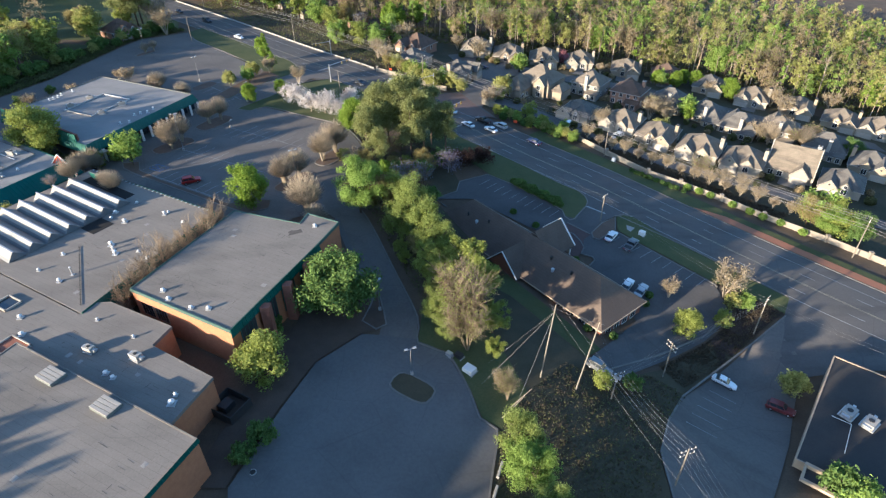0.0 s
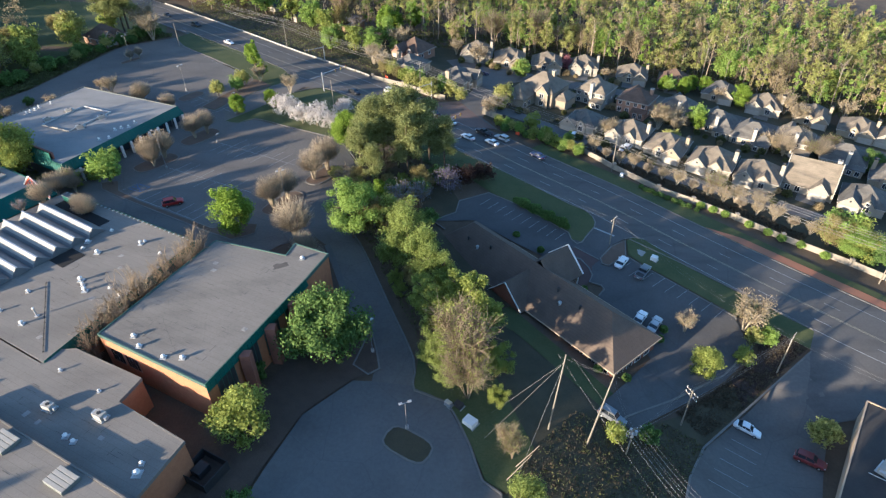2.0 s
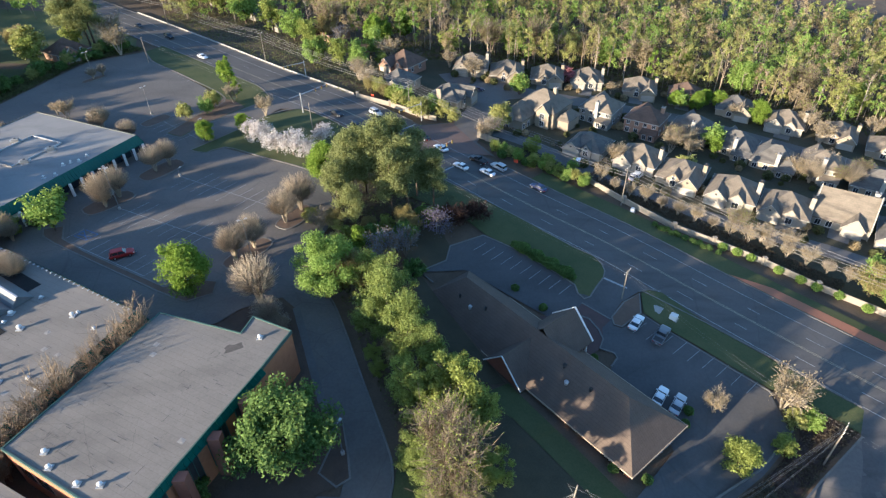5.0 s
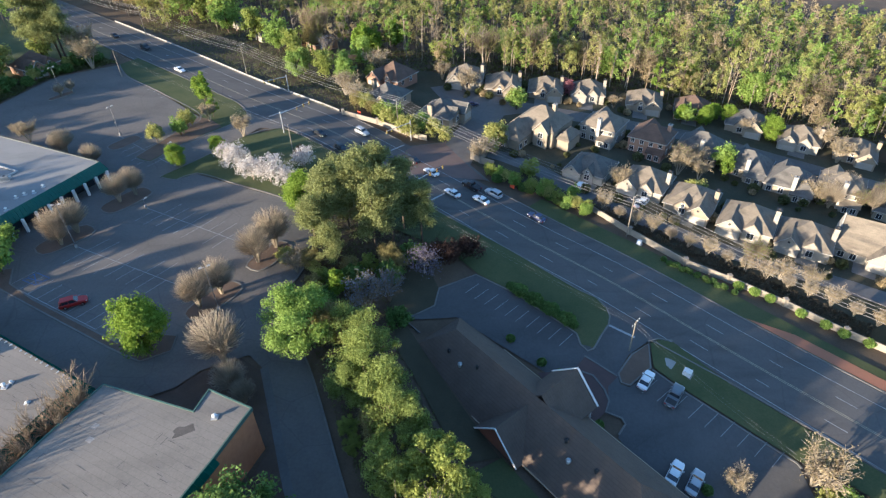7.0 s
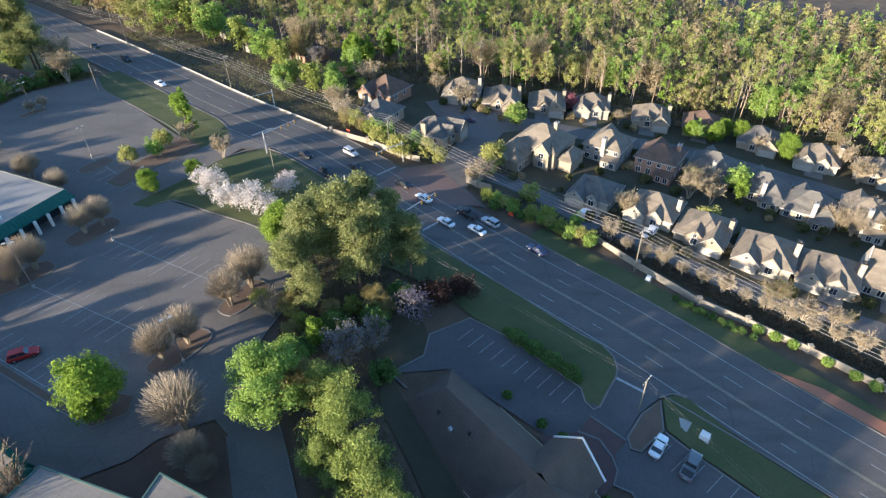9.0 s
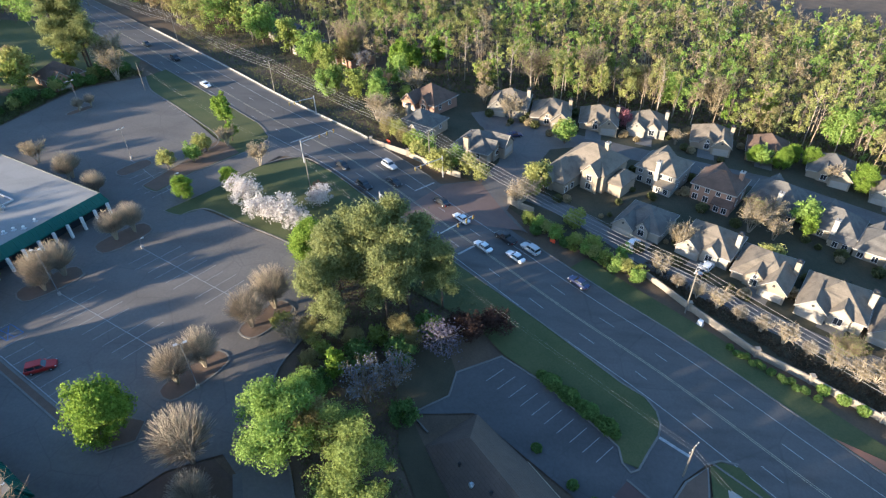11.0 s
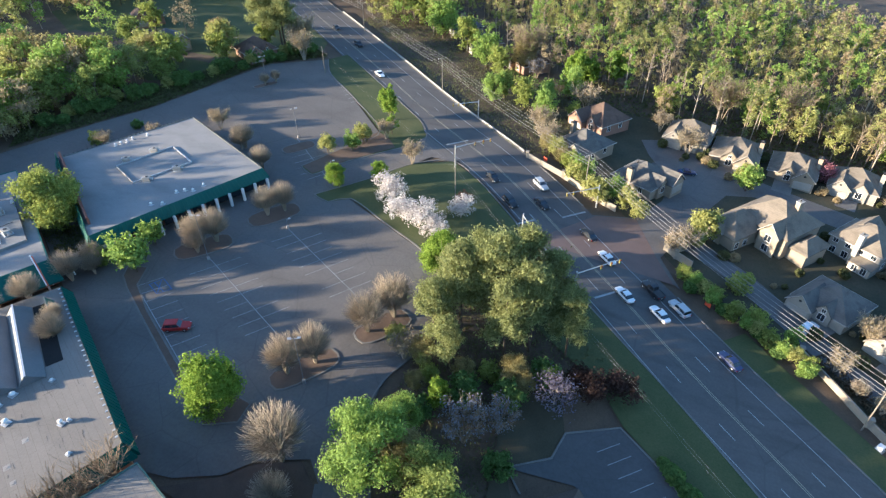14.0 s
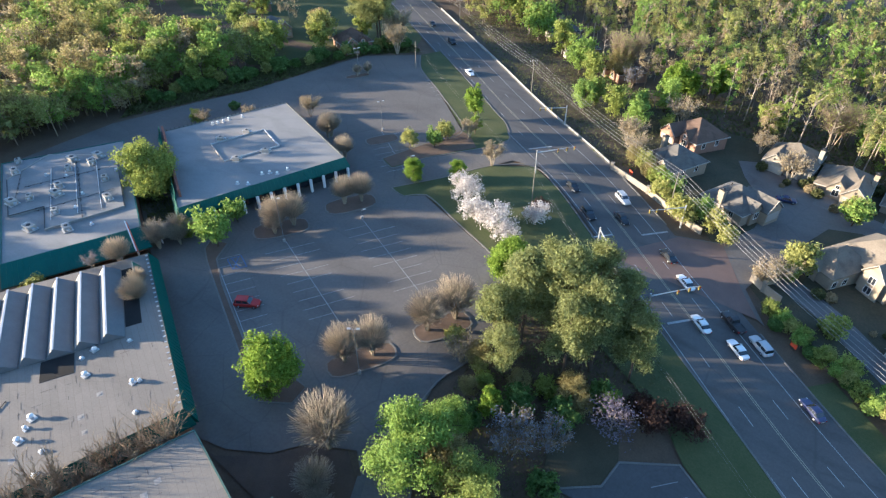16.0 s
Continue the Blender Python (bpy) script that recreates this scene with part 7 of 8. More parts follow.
brush("undergrowth", "forest floor of dead leaves and saplings", [(-30, 262), (10, 260), (60, 257), (110, 234), (180, 196), (215, 210), (120, 270), (60, 285), (-20, 285)], 12000, 97, L_UNDER, 0.45, 2.6)
brush("undergrowth", "hedge-like growth at the lot's far edge", [(-156, 168), (-144, 187), (-136, 200), (-130, 217), (-122, 242), (-108, 256), (-118, 262), (-132, 240), (-146, 205), (-162, 178)], 16000, 98, L_UNDER, 0.3, 1.5)
brush("undergrowth", "dark plants in the gap between the shop buildings", [(-114.5, 143.5), (-106.5, 148), (-96, 141.5), (-98, 137.8), (-104, 139.5)], 2500, 100, L_UNDER, 0.22, 0.9)
# ---- vehicles ----
def car_paint(name, c, rough=0.3):
    return material(name, c, tuple(v * 0.9 for v in c), rough, 0.5, 6, 0.0, 0.15, 0.6, space="own")


PAINT = {"white": car_paint("white_car_paint", (0.78, 0.78, 0.77)), "silver": car_paint("silver_car_paint", (0.45, 0.46, 0.47)), "black": car_paint("black_car_paint", (0.02, 0.021, 0.024)), "red": car_paint("red_car_paint", (0.33, 0.02, 0.015)),
         "maroon": car_paint("maroon_car_paint", (0.16, 0.03, 0.03)), "blue": car_paint("dark_blue_car_paint", (0.025, 0.035, 0.10)), "grey": car_paint("grey_car_paint", (0.16, 0.17, 0.18))}
M_TYRE = material("tyre_rubber", (0.02, 0.02, 0.02), (0.03, 0.03, 0.03), 0.9, 2, 6, 0.2, space="own")
M_LAMPGLASS = material("headlight_glass", (0.7, 0.7, 0.68), (0.6, 0.6, 0.6), 0.15, 1, 4, 0.0, 0.0, 0.7, space="own")
M_TAIL = material("tail_light_plastic", (0.35, 0.015, 0.012), (0.28, 0.012, 0.01), 0.25, 1, 4, 0.0, space="own")


def loft(rows):
    """A closed body through cross-sections of equal corner count."""
    s = Shape()
    n = len(rows[0])
    for r in rows:
        s.v += [tuple(p) for p in r]
    for k in range(len(rows) - 1):
        for j in range(n):
            a, b = k * n + j, k * n + (j + 1) % n
            s.f.append((a, b, b + n, a + n))
    s.f.append(tuple(reversed(range(n))))
    s.f.append(tuple(range((len(rows) - 1) * n, len(rows) * n)))
    return s


def section(x, half, z0, z1, tuck=0.12):
    return [(x, -half, z0 + 0.12), (x, -half + 0.1, z0), (x, half - 0.1, z0), (x, half, z0 + 0.12), (x, half, z1 - 0.12), (x, half - tuck, z1), (x, -half + tuck, z1), (x, -half, z1 - 0.12)]


def build_car(kind, colour, label):
    """A car with body, glazed cabin, wheels, lights and mirrors; it faces +x."""
    L, W, hood, roof, c0, c1 = {"sedan": (4.75, 0.90, 0.92, 1.42, -1.75, 0.95), "suv": (4.8, 0.95, 1.08, 1.74, -2.2, 0.95), "pickup": (5.6, 0.98, 1.12, 1.82, -0.75, 1.15)}[kind]
    c = thing("pickup_truck" if kind == "pickup" else "car", (0, 0, 0), 0, label, "car")
    h = L / 2
    z0 = 0.28
    part("body", loft([section(-h, W - 0.14, z0 + 0.12, hood - 0.12), section(-h + 0.25, W - 0.02, z0, hood), section(c0, W, z0, hood + 0.03), section(c1, W, z0, hood + 0.02), section(h - 0.5, W - 0.03, z0, hood - 0.1), section(h, W - 0.2, z0 + 0.12, hood - 0.28)]), PAINT[colour], c, soft=0.05)
    slope_b, slope_f = {"sedan": (0.75, 0.8), "suv": (0.3, 0.7), "pickup": (0.25, 0.65)}[kind]
    zb = hood - 0.02
    part("cabin_glass", loft([[(c0, -W + 0.08, zb), (c0, W - 0.08, zb), (c0 + slope_b, W - 0.24, roof - 0.08), (c0 + slope_b, -W + 0.24, roof - 0.08)], [(c1, -W + 0.08, zb), (c1, W - 0.08, zb), (c1 - slope_f, W - 0.24, roof - 0.08), (c1 - slope_f, -W + 0.24, roof - 0.08)]]), M_GLASS, c)
    part("roof", loft([section(c0 + slope_b - 0.06, W - 0.2, roof - 0.12, roof - 0.02, 0.1), section((c0 + c1) / 2, W - 0.18, roof - 0.1, roof + 0.03, 0.1), section(c1 - slope_f + 0.06, W - 0.2, roof - 0.12, roof - 0.02, 0.1)]), PAINT[colour], c)
    for side in (-1, 1):
        for x in (c0 + slope_b + 0.1, (c0 + c1) / 2, c1 - slope_f):
            part("pillar", Shape().tube((x if x != c1 - slope_f else c1 - 0.06, side * (W - 0.07), zb), (x, side * (W - 0.22), roof - 0.06), 0.045, n=4), PAINT[colour], c)
        part("mirror", Shape().box(c1 - 0.35, side * W - 0.06, hood + 0.02, c1 - 0.2, side * (W + 0.16) + 0.06 * side, hood + 0.18), PAINT[colour], c)
        part("headlight", Shape().box(h - 0.32, side * (W - 0.3) - 0.2, hood - 0.42, h - 0.06, side * (W - 0.3) + 0.2, hood - 0.27), M_LAMPGLASS, c)
        part("tail_light", Shape().box(-h - 0.01, side * (W - 0.26) - 0.16, hood - 0.36, -h + 0.14, side * (W - 0.26) + 0.16, hood - 0.18), M_TAIL, c)
        for x in (-h + 0.95, h - 0.95):
            y = side * (W - 0.02)
            w = part("wheel", Shape().tube((x, y - 0.11 * side, 0.33), (x, y + 0.02 * side, 0.33), 0.33, 0.33, 14), M_TYRE, c)
            part("rim", Shape().tube((x, y, 0.33), (x, y + 0.035 * side, 0.33), 0.2, 0.17, 10), M_METAL, w)
    part("number_plate", Shape().box(-h - 0.02, -0.25, hood - 0.5, -h + 0.06, 0.25, hood - 0.37), M_WHITE, c)
    if kind == "pickup":
        part("cargo_bed", Shape().box(-h + 0.2, -W + 0.14, hood + 0.005, c0 - 0.1, W - 0.14, hood + 0.02), M_DARK, c)
        for y in (-W + 0.08, W - 0.08):
            part("bed_rail", Shape().box(-h + 0.1, y - 0.06, hood, c0 - 0.05, y + 0.06, hood + 0.12), PAINT[colour], c)
    return c


def on_land(x, y, rz, up=0.06):
    """A pose at the land's own slope."""
    e = 1.0
    nx = (ground_z(x - e, y) - ground_z(x + e, y)) / (2 * e)
    ny = (ground_z(x, y - e) - ground_z(x, y + e)) / (2 * e)
    n = Vector((nx, ny, 1)).normalized()
    f = Vector((math.cos(radians(rz)), math.sin(radians(rz)), 0))
    f = (f - n * f.dot(n)).normalized()
    s = n.cross(f)
    return Matrix(((f.x, s.x, n.x, x), (f.y, s.y, n.y, y), (f.z, s.z, n.z, ground_z(x, y) + up), (0, 0, 0, 1)))


CARS = [("sedan", "white", "white sedan on the road", ((8.5, 174.5, 136), (15.6, 172, 136), (-84, 249.3, -39), (3.2, 184.6, 136))),
        ("suv", "silver", "silver sport utility vehicle on the road", ((19, 175.4, 136), (-17, 206, -42))),
        ("pickup", "black", "black pickup truck on the road", ((13.5, 178.6, 136),)),
        ("sedan", "black", "black sedan on the road", ((-14.6, 198, -42), (-28.9, 203.6, -42), (-2, 191, 136), (-121, 284, -39))),
        ("suv", "black", "black sport utility vehicle on the road", ((-21.6, 194.8, -42), (-104, 271, -39))),
        ("sedan", "blue", "dark blue sedan on the road", ((28.6, 165.5, 136), (115, 131, 55))),
        ("sedan", "white", "white sedan parked on asphalt", ((40.7, 115.7, 52), (40.2, 98.6, 52), (53.4, 75.2, -33))),
        ("sedan", "silver", "silver sedan parked in the office lot", ((42.9, 97.2, 52), (56.5, 174.6, 60))),
        ("pickup", "grey", "grey pickup truck parked in the office lot", ((44.6, 112.4, 52),)),
        ("suv", "grey", "grey sport utility vehicle parked beside the office", ((28, 73, -38),)),
        ("suv", "red", "red car parked alone in the empty lot", ((-64, 131.2, 27),)),
        ("suv", "maroon", "maroon car parked beside the stucco building", ((61.2, 68.6, -40),)),
        ("sedan", "blue", "blue sedan parked on the residential street", ((16.8, 232.2, 20),)),
        ("suv", "white", "white van parked on a driveway", ((42.8, 181.5, 50), (58, 175.5, 52)))]
for kind, colour, label, spots in CARS:
    c = build_car(kind, colour, label)
    for k, (x, y, rz) in enumerate(spots):
        m = on_land(x, y, rz)
        if k:
            copy_thing(c, m)
        else:
            c.matrix_world = m


# ---- boundary wall, gate, boxes ----
def build_wall(pts, name="boundary_wall", high=1.4):
    w = thing(name, (*pts[0], ground_z(*pts[0])), 0, "pale stucco boundary wall with square capped pillars", "wall")
    ox, oy, oz = w.location
    M = material("pale_wall_stucco", (0.29, 0.255, 0.2), (0.22, 0.19, 0.15), 0.9, 0.6, 12, 0.2)
    run = curve_points(pts, 9.0)
    for k in range(len(run) - 1):
        a, b = Vector(run[k]), Vector(run[k + 1])
        d = (b - a).normalized()
        o = Vector((-d.y, d.x)) * 0.14
        za, zb = ground_z(*a) - oz, ground_z(*b) - oz
        s = Shape()
        q = [(p.x - ox, p.y - oy) for p in (a - o, b - o, b + o, a + o)]
        z = (za, zb, zb, za)
        lo, hi = [(*p, c - 0.4) for p, c in zip(q, z)], [(*p, c + high) for p, c in zip(q, z)]
        s.face(*hi).face(*reversed(lo))
        for j in range(4):
            s.face(lo[j], lo[(j + 1) % 4], hi[(j + 1) % 4], hi[j])
        part("panel", s, M, w)
        x, y = a.x - ox, a.y - oy
        pl = part("pillar", Shape().box(x - 0.36, y - 0.36, za - 0.4, x + 0.36, y + 0.36, za + high + 0.35, ), M, w)
        part("cap", Shape().box(x - 0.46, y - 0.46, za + high + 0.35, x + 0.46, y + 0.46, za + high + 0.5), M, pl)
    return w


build_wall([(41, 174), (50.5, 161.5), (60, 150.2), (67.8, 144.8), (76.7, 137.6), (85, 129.5), (97, 120), (118, 100)])
build_wall([(-24, 218.5), (-13, 213.5), (-3, 206.8), (2, 204.6)], high=1.5)
build_wall([(14.6, 194.6), (17, 192.5), (20.5, 190.5)], high=1.9)
gate = thing("gatehouse", (16.5, 196.3, ground_z(16.5, 196.3)), -40, "small stone gatehouse with hip roof at the estate entrance", "gatehouse")
part("wall", Shape().box(-1.6, -1.4, -0.6, 1.6, 1.4, 2.4), M_STUCCO, gate)
part("roof", hip_roof(Shape(), -2.1, -1.9, 2.1, 1.9, 2.4, 3.6, 0.18), M_SHINGLES[2], gate)
window(gate, face_matrix(0, -1.42, 0.9, 180), 1.0, 1.0, 1)
rail_wall = [p for p in edge if p[0] < -24 and p[0] > -130]
rw = thing("roadside_rail", (*rail_wall[-1], ground_z(*rail_wall[-1])), 0, "low pale concrete barrier along the far road edge", "barrier")
for a, b in zip(rail_wall, rail_wall[1:]):
    a, b = Vector(a), Vector(b)
    d = (b - a).normalized()
    o = Vector((-d.y, d.x))
    ox, oy, oz = rw.location
    q = [(p.x - ox, p.y - oy) for p in (a + o * 0.35, b + o * 0.35, b + o * 0.6, a + o * 0.6)]
    za, zb = ground_z(*a) - oz, ground_z(*b) - oz
    lo, hi = [(*p, c - 0.2) for p, c in zip(q, (za, zb, zb, za))], [(*p, c + 0.55) for p, c in zip(q, (za, zb, zb, za))]
    s = Shape().face(*hi)
    for j in range(4):
        s.face(lo[j], lo[(j + 1) % 4], hi[(j + 1) % 4], hi[j])
    part("block", s, M_CONCRETE, rw)
for x, y, w, d, h, mat, label in ((4.3, 69.9, 2.0, 1.6, 1.0, M_WHITE, "pale utility box on a concrete pad"), (0.9, 73.4, 1.2, 0.8, 0.8, M_METAL, "small metal utility cabinet beside the kerb"), (2.6, 73.2, 1.4, 1.0, 0.9, M_DARK, "dark green utility cabinet on the grass"), (48.8, 117.6, 1.4, 1.2, 1.1, M_WHITE, "white utility box on the verge"), (46.2, 120.2, 1.8, 1.8, 0.12, M_CONCRETE, "square concrete manhole cover in the grass"), (51.6, 157.2, 0.9, 0.9, 1.0, M_WHITE, "small white cabinet beside the utility pole")):
    u = thing("utility_box", (x, y, ground_z(x, y)), -40, label, "utility box")
    part("cabinet", Shape().box(-w / 2, -d / 2, 0, w / 2, d / 2, h), mat, u, soft=0.03)
    part("pad", Shape().box(-w / 2 - 0.2, -d / 2 - 0.2, -0.3, w / 2 + 0.2, d / 2 + 0.2, 0.08), M_CONCRETE, u)
mh = thing("storm_drain", (-27.3, 48.6, ground_z(-27.3, 48.6) + 0.05), 0, "round iron drain cover in worn asphalt", "drain cover")
part("ring", Shape().tube((0, 0, -0.1), (0, 0, 0.03), 0.55, 0.55, 16), M_CONCRETE, mh)
part("grate", Shape().tube((0, 0, 0), (0, 0, 0.045), 0.4, 0.4, 16), M_DARK, mh)


# ---- lamps, signals, poles and wires ----
M_POST = material("dull_steel", (0.20, 0.20, 0.20), (0.14, 0.14, 0.145), 0.6, 1.5, 8, 0.1, 0.3, space="own")


def lot_lamp(x, y, h, heads, rz):
    l = thing("street_lamp", (x, y, ground_z(x, y)), rz, "grey steel parking-lot lamp with flat heads", "street lamp", "lot lamps")
    part("base", Shape().tube((0, 0, -0.3), (0, 0, 0.7), 0.32, 0.3, 12), M_CONCRETE, l)
    part("pole", Shape().tube((0, 0, 0.6), (0, 0, h), 0.09, 0.06, 8), M_POST, l)
    for k in range(heads):
        a = math.pi * k
        dx = math.cos(a)
        arm = part("arm", Shape().tube((0, 0, h - 0.1), (dx * 0.6, 0, h), 0.04, n=6), M_METAL, l)
        part("lamp_head", Shape().box(min(dx * 0.45, dx * 1.0), -0.18, h - 0.05, max(dx * 0.45, dx * 1.0), 0.18, h + 0.12), M_METAL, l)
    return l


for x, y, h, n, rz in ((-5.6, 68.4, 6.2, 2, 20), (-12.3, 84.3, 7.2, 1, 60), (-72.4, 149.4, 10.9, 2, 15), (-63.8, 165.1, 2.3, 1, 60), (-84.8, 201.5, 8.5, 2, 60), (-36.4, 129.4, 10.2, 2, 30), (-63.8, 184.8, 6.5, 1, 30), (-113.5, 227.5, 8.5, 2, 60)):
    lot_lamp(x, y, h, n, rz)


def signal_mast(x, y, h, reach, rz, label="steel traffic signal mast with yellow signal heads"):
    s = thing("traffic_signal", (x, y, ground_z(x, y)), rz, label, "traffic signal")
    part("pole", Shape().tube((0, 0, -0.3), (0, 0, h), 0.2, 0.15, 10), M_METAL, s)
    part("mast_arm", Shape().tube((0, 0, h - 0.6), (reach, 0, h - 0.1), 0.13, 0.07, 8), M_METAL, s)
    for k, u in enumerate((0.55, 0.78, 0.98)):
        x1, zc = reach * u, h - 0.6 + 0.5 * u
        hd = part("signal_head", Shape().box(x1 - 0.15, -0.22, zc - 0.8, x1 + 0.15, 0.05, zc + 0.15), M_SIGNAL, s)
        for j, m in enumerate((M_TAIL, M_YELLOW, M_GREEN)):
            part("lens", Shape().tube((x1, -0.27, zc - 0.05 - j * 0.34), (x1, -0.31, zc - 0.05 - j * 0.34), 0.12, 0.12, 10), m, hd)
    return s


M_SIGNAL = material("yellow_signal_housing", (0.24, 0.18, 0.035), (0.19, 0.14, 0.03), 0.5, 1, 5, 0.0, space="own")
signal_mast(-39.3, 204.4, 6.5, 10, 44)
signal_mast(-0.8, 169.8, 6.5, 10, 44)
signal_mast(-43.5, 234, 6.0, 8, 222)
signal_mast(-2.6, 204.2, 6.0, 9, 225)
signal_mast(-15.5, 184, 6.0, 9, 305)


def utility_pole(x, y, h, lean=(0, 0), arms=1, rz=0, transformer=False):
    p = thing("utility_pole", (x, y, ground_z(x, y)), 0, "weathered wooden utility pole carrying cables", "utility pole")
    top = Vector((lean[0], lean[1], h))
    part("pole", Shape().tube((0, 0, -0.5), top, 0.15, 0.1, 8), M_WOODPOLE, p)
    d = Vector((math.cos(radians(rz)), math.sin(radians(rz)), 0))
    for k in range(arms):
        c = top + Vector((0, 0, -0.4 - k * 1.0))
        arm = part("cross_arm", Shape().tube(c - d * 1.3, c + d * 1.3, 0.07, n=4), M_WOODPOLE, p)
        for u in (-1.2, -0.5, 0.5, 1.2):
            part("insulator", Shape().tube(c + d * u, c + d * u + Vector((0, 0, 0.28)), 0.06, 0.04, 6), M_WHITE, arm)
    if transformer:
        for a in (0, 2.1, 4.2):
            c = top + Vector((math.cos(a) * 0.45, math.sin(a) * 0.45, -1.7))
            part("transformer", Shape().tube(c, c + Vector((0, 0, 0.9)), 0.24, 0.24, 10), M_METAL, p)
    return Vector((x, y, ground_z(x, y))) + top, d


def cable(a, b, sag, r=0.011):
    """A hanging cable between two points."""
    s = Shape()
    pts = [a.lerp(b, k / 12) - Vector((0, 0, sag * 4 * (k / 12) * (1 - k / 12))) for k in range(13)]
    d = (b - a).normalized()
    u = Vector((-d.y, d.x, 0)).normalized()
    for p in pts:
        c = p - a
        s.v += [tuple(c + u * r), tuple(c + Vector((0, 0, r))), tuple(c - u * r), tuple(c - Vector((0, 0, r)))]
    for k in range(12):
        s.f += [(k * 4 + j, k * 4 + (j + 1) % 4, k * 4 + 4 + (j + 1) % 4, k * 4 + 4 + j) for j in range(4)]
    c = part("cable", s, M_WIRE)
    c.location = a
    return tagged(c, "thin pale overhead cable hung between poles", "cable")


def span(p, q, offs, drops, sag=1.2, r=0.011):
    (a, da), (b, db) = p, q
    for o in offs:
        for z in drops:
            cable(a + da * o + Vector((0, 0, -0.12 - z)), b + db * o + Vector((0, 0, -0.12 - z)), sag, r)


far_line = [utility_pole(x, y, h, rz=46) for x, y, h in ((-170, 330, 11), (-110, 287, 11), (-60.5, 247.5, 11), (-6.5, 209, 10.5), (49.5, 160.3, 11), (100, 113.5, 11), (150, 66, 11))]
for p, q in zip(far_line, far_line[1:]):
    span(p, q, (-1.2, 0, 1.2), (0,), 1.3, 0.03)
    span(p, q, (0,), (1.8, 2.6), 1.5, 0.036)
near_line = [utility_pole(x, y, h, rz=46, arms=a) for x, y, h, a in ((-101, 242.5, 9, 0), (-34, 190.8, 9, 0), (39.8, 123, 7.5, 1), (64.5, 87.7, 10, 2), (98, 60, 10, 1))]
for p, q in zip(near_line, near_line[1:]):
    span(p, q, (0,), (0.2, 1.0), 1.6, 0.009)
pA = utility_pole(16.8, 69.7, 16, (1.3, 1.0), 0, -20)
pB = utility_pole(22.6, 67.4, 15, (2.3, 1.0), 0, -20)
pC = utility_pole(28.6, 66.1, 6.6, (0.2, 0), 2, 20, True)
pD = utility_pole(34.2, 49.7, 9, (0, 0), 2, 20)
pE = utility_pole(40.7, 74, 9, (0, 0), 2, 110)
pF = utility_pole(41, 22, 9, (0, 0), 2, 20)
span(pC, pD, (-1.2, -0.5, 0.5, 1.2), (0, 1.0), 0.7)
span(pD, pF, (-1.2, -0.5, 0.5, 1.2), (0, 1.0), 0.8)
span(pC, pE, (-1.0, 1.0), (0, 0.9), 0.5)
span(pE, near_line[3], (-1.0, 0.3, 1.0), (0.2, 0.9), 0.7)
span(pA, pF, (-1.1, 1.1), (0.2,), 1.0)
span(pA, pB, (-0.8, 0.8), (0.4,), 0.3)
span(pB, pC, (0.0,), (0.4, 1.4), 0.3)
for dx, dy in ((-9, 2.5), (-10.5, -2.5), (-6, -9)):
    cable(pA[0] + Vector((0, 0, -1.5)), Vector((16.8 + dx, 69.7 + dy, ground_z(16.8 + dx, 69.7 + dy))), 0.05, 0.018)
for x, y in ((8.0, 50.6), (6.9, 46.6)):
    ws = thing("wheel_stop", (x, y, ground_z(x, y) + 0.05), 70, "pale concrete barrier block at the asphalt edge", "barrier")
    part("block", Shape().prism([(-1.4, -0.2), (1.4, -0.2), (1.4, 0.2), (-1.4, 0.2)], 0, 0.55), M_CONCRETE, ws, soft=0.06)
yard = thing("equipment_yard", (-33.4, 59.4, ground_z(-33.4, 59.4)), -28, "low dark fenced equipment enclosure beside the school", "enclosure")
for x0, y0, x1, y1 in ((-2.4, -2.2, 2.4, -2.1), (-2.4, 2.1, 2.4, 2.2), (-2.4, -2.1, -2.3, 2.1), (2.3, -2.1, 2.4, 2.1)):
    part("fence_panel", Shape().box(x0, y0, -0.3, x1, y1, 1.7), M_DARK, yard)
part("slab", Shape().box(-2.3, -2.1, -0.3, 2.3, 2.1, 0.12), M_BED, yard)
part("condenser", Shape().box(-1.5, -1.1, 0.12, 0.2, 0.9, 1.3), M_DARK, yard, soft=0.04)
for x, y, ln, rz in ((11, 61.5, 5, 35), (12.5, 63.5, 4.5, 30)):
    lg = thing("fallen_branch", (x, y, ground_z(x, y) + 0.1), rz, "pale fallen branch leaning in the brush", "branch")
    part("limb", Shape().tube((-ln / 2, 0, 0), (ln / 2, 0, 2.2), 0.1, 0.05, 6), M_GREYBARK, lg)

# small red roadside notices and the estate driveways
for x, y in ((24.2, 178.9), (-19, 218.5)):
    sg = thing("road_sign", (x, y, ground_z(x, y)), -40, "small orange-red roadwork board on a short stand", "sign")
    part("board", Shape().box(-0.7, -0.04, 0.5, 0.7, 0.04, 1.5), material("orange_board", (0.65, 0.09, 0.03), (0.55, 0.075, 0.03), 0.6, 1, 5, 0.0), sg)
    part("stand", Shape().tube((-0.4, 0, -0.2), (-0.3, 0, 0.6), 0.04).tube((0.4, 0, -0.2), (0.3, 0, 0.6), 0.04), M_DARK, sg)
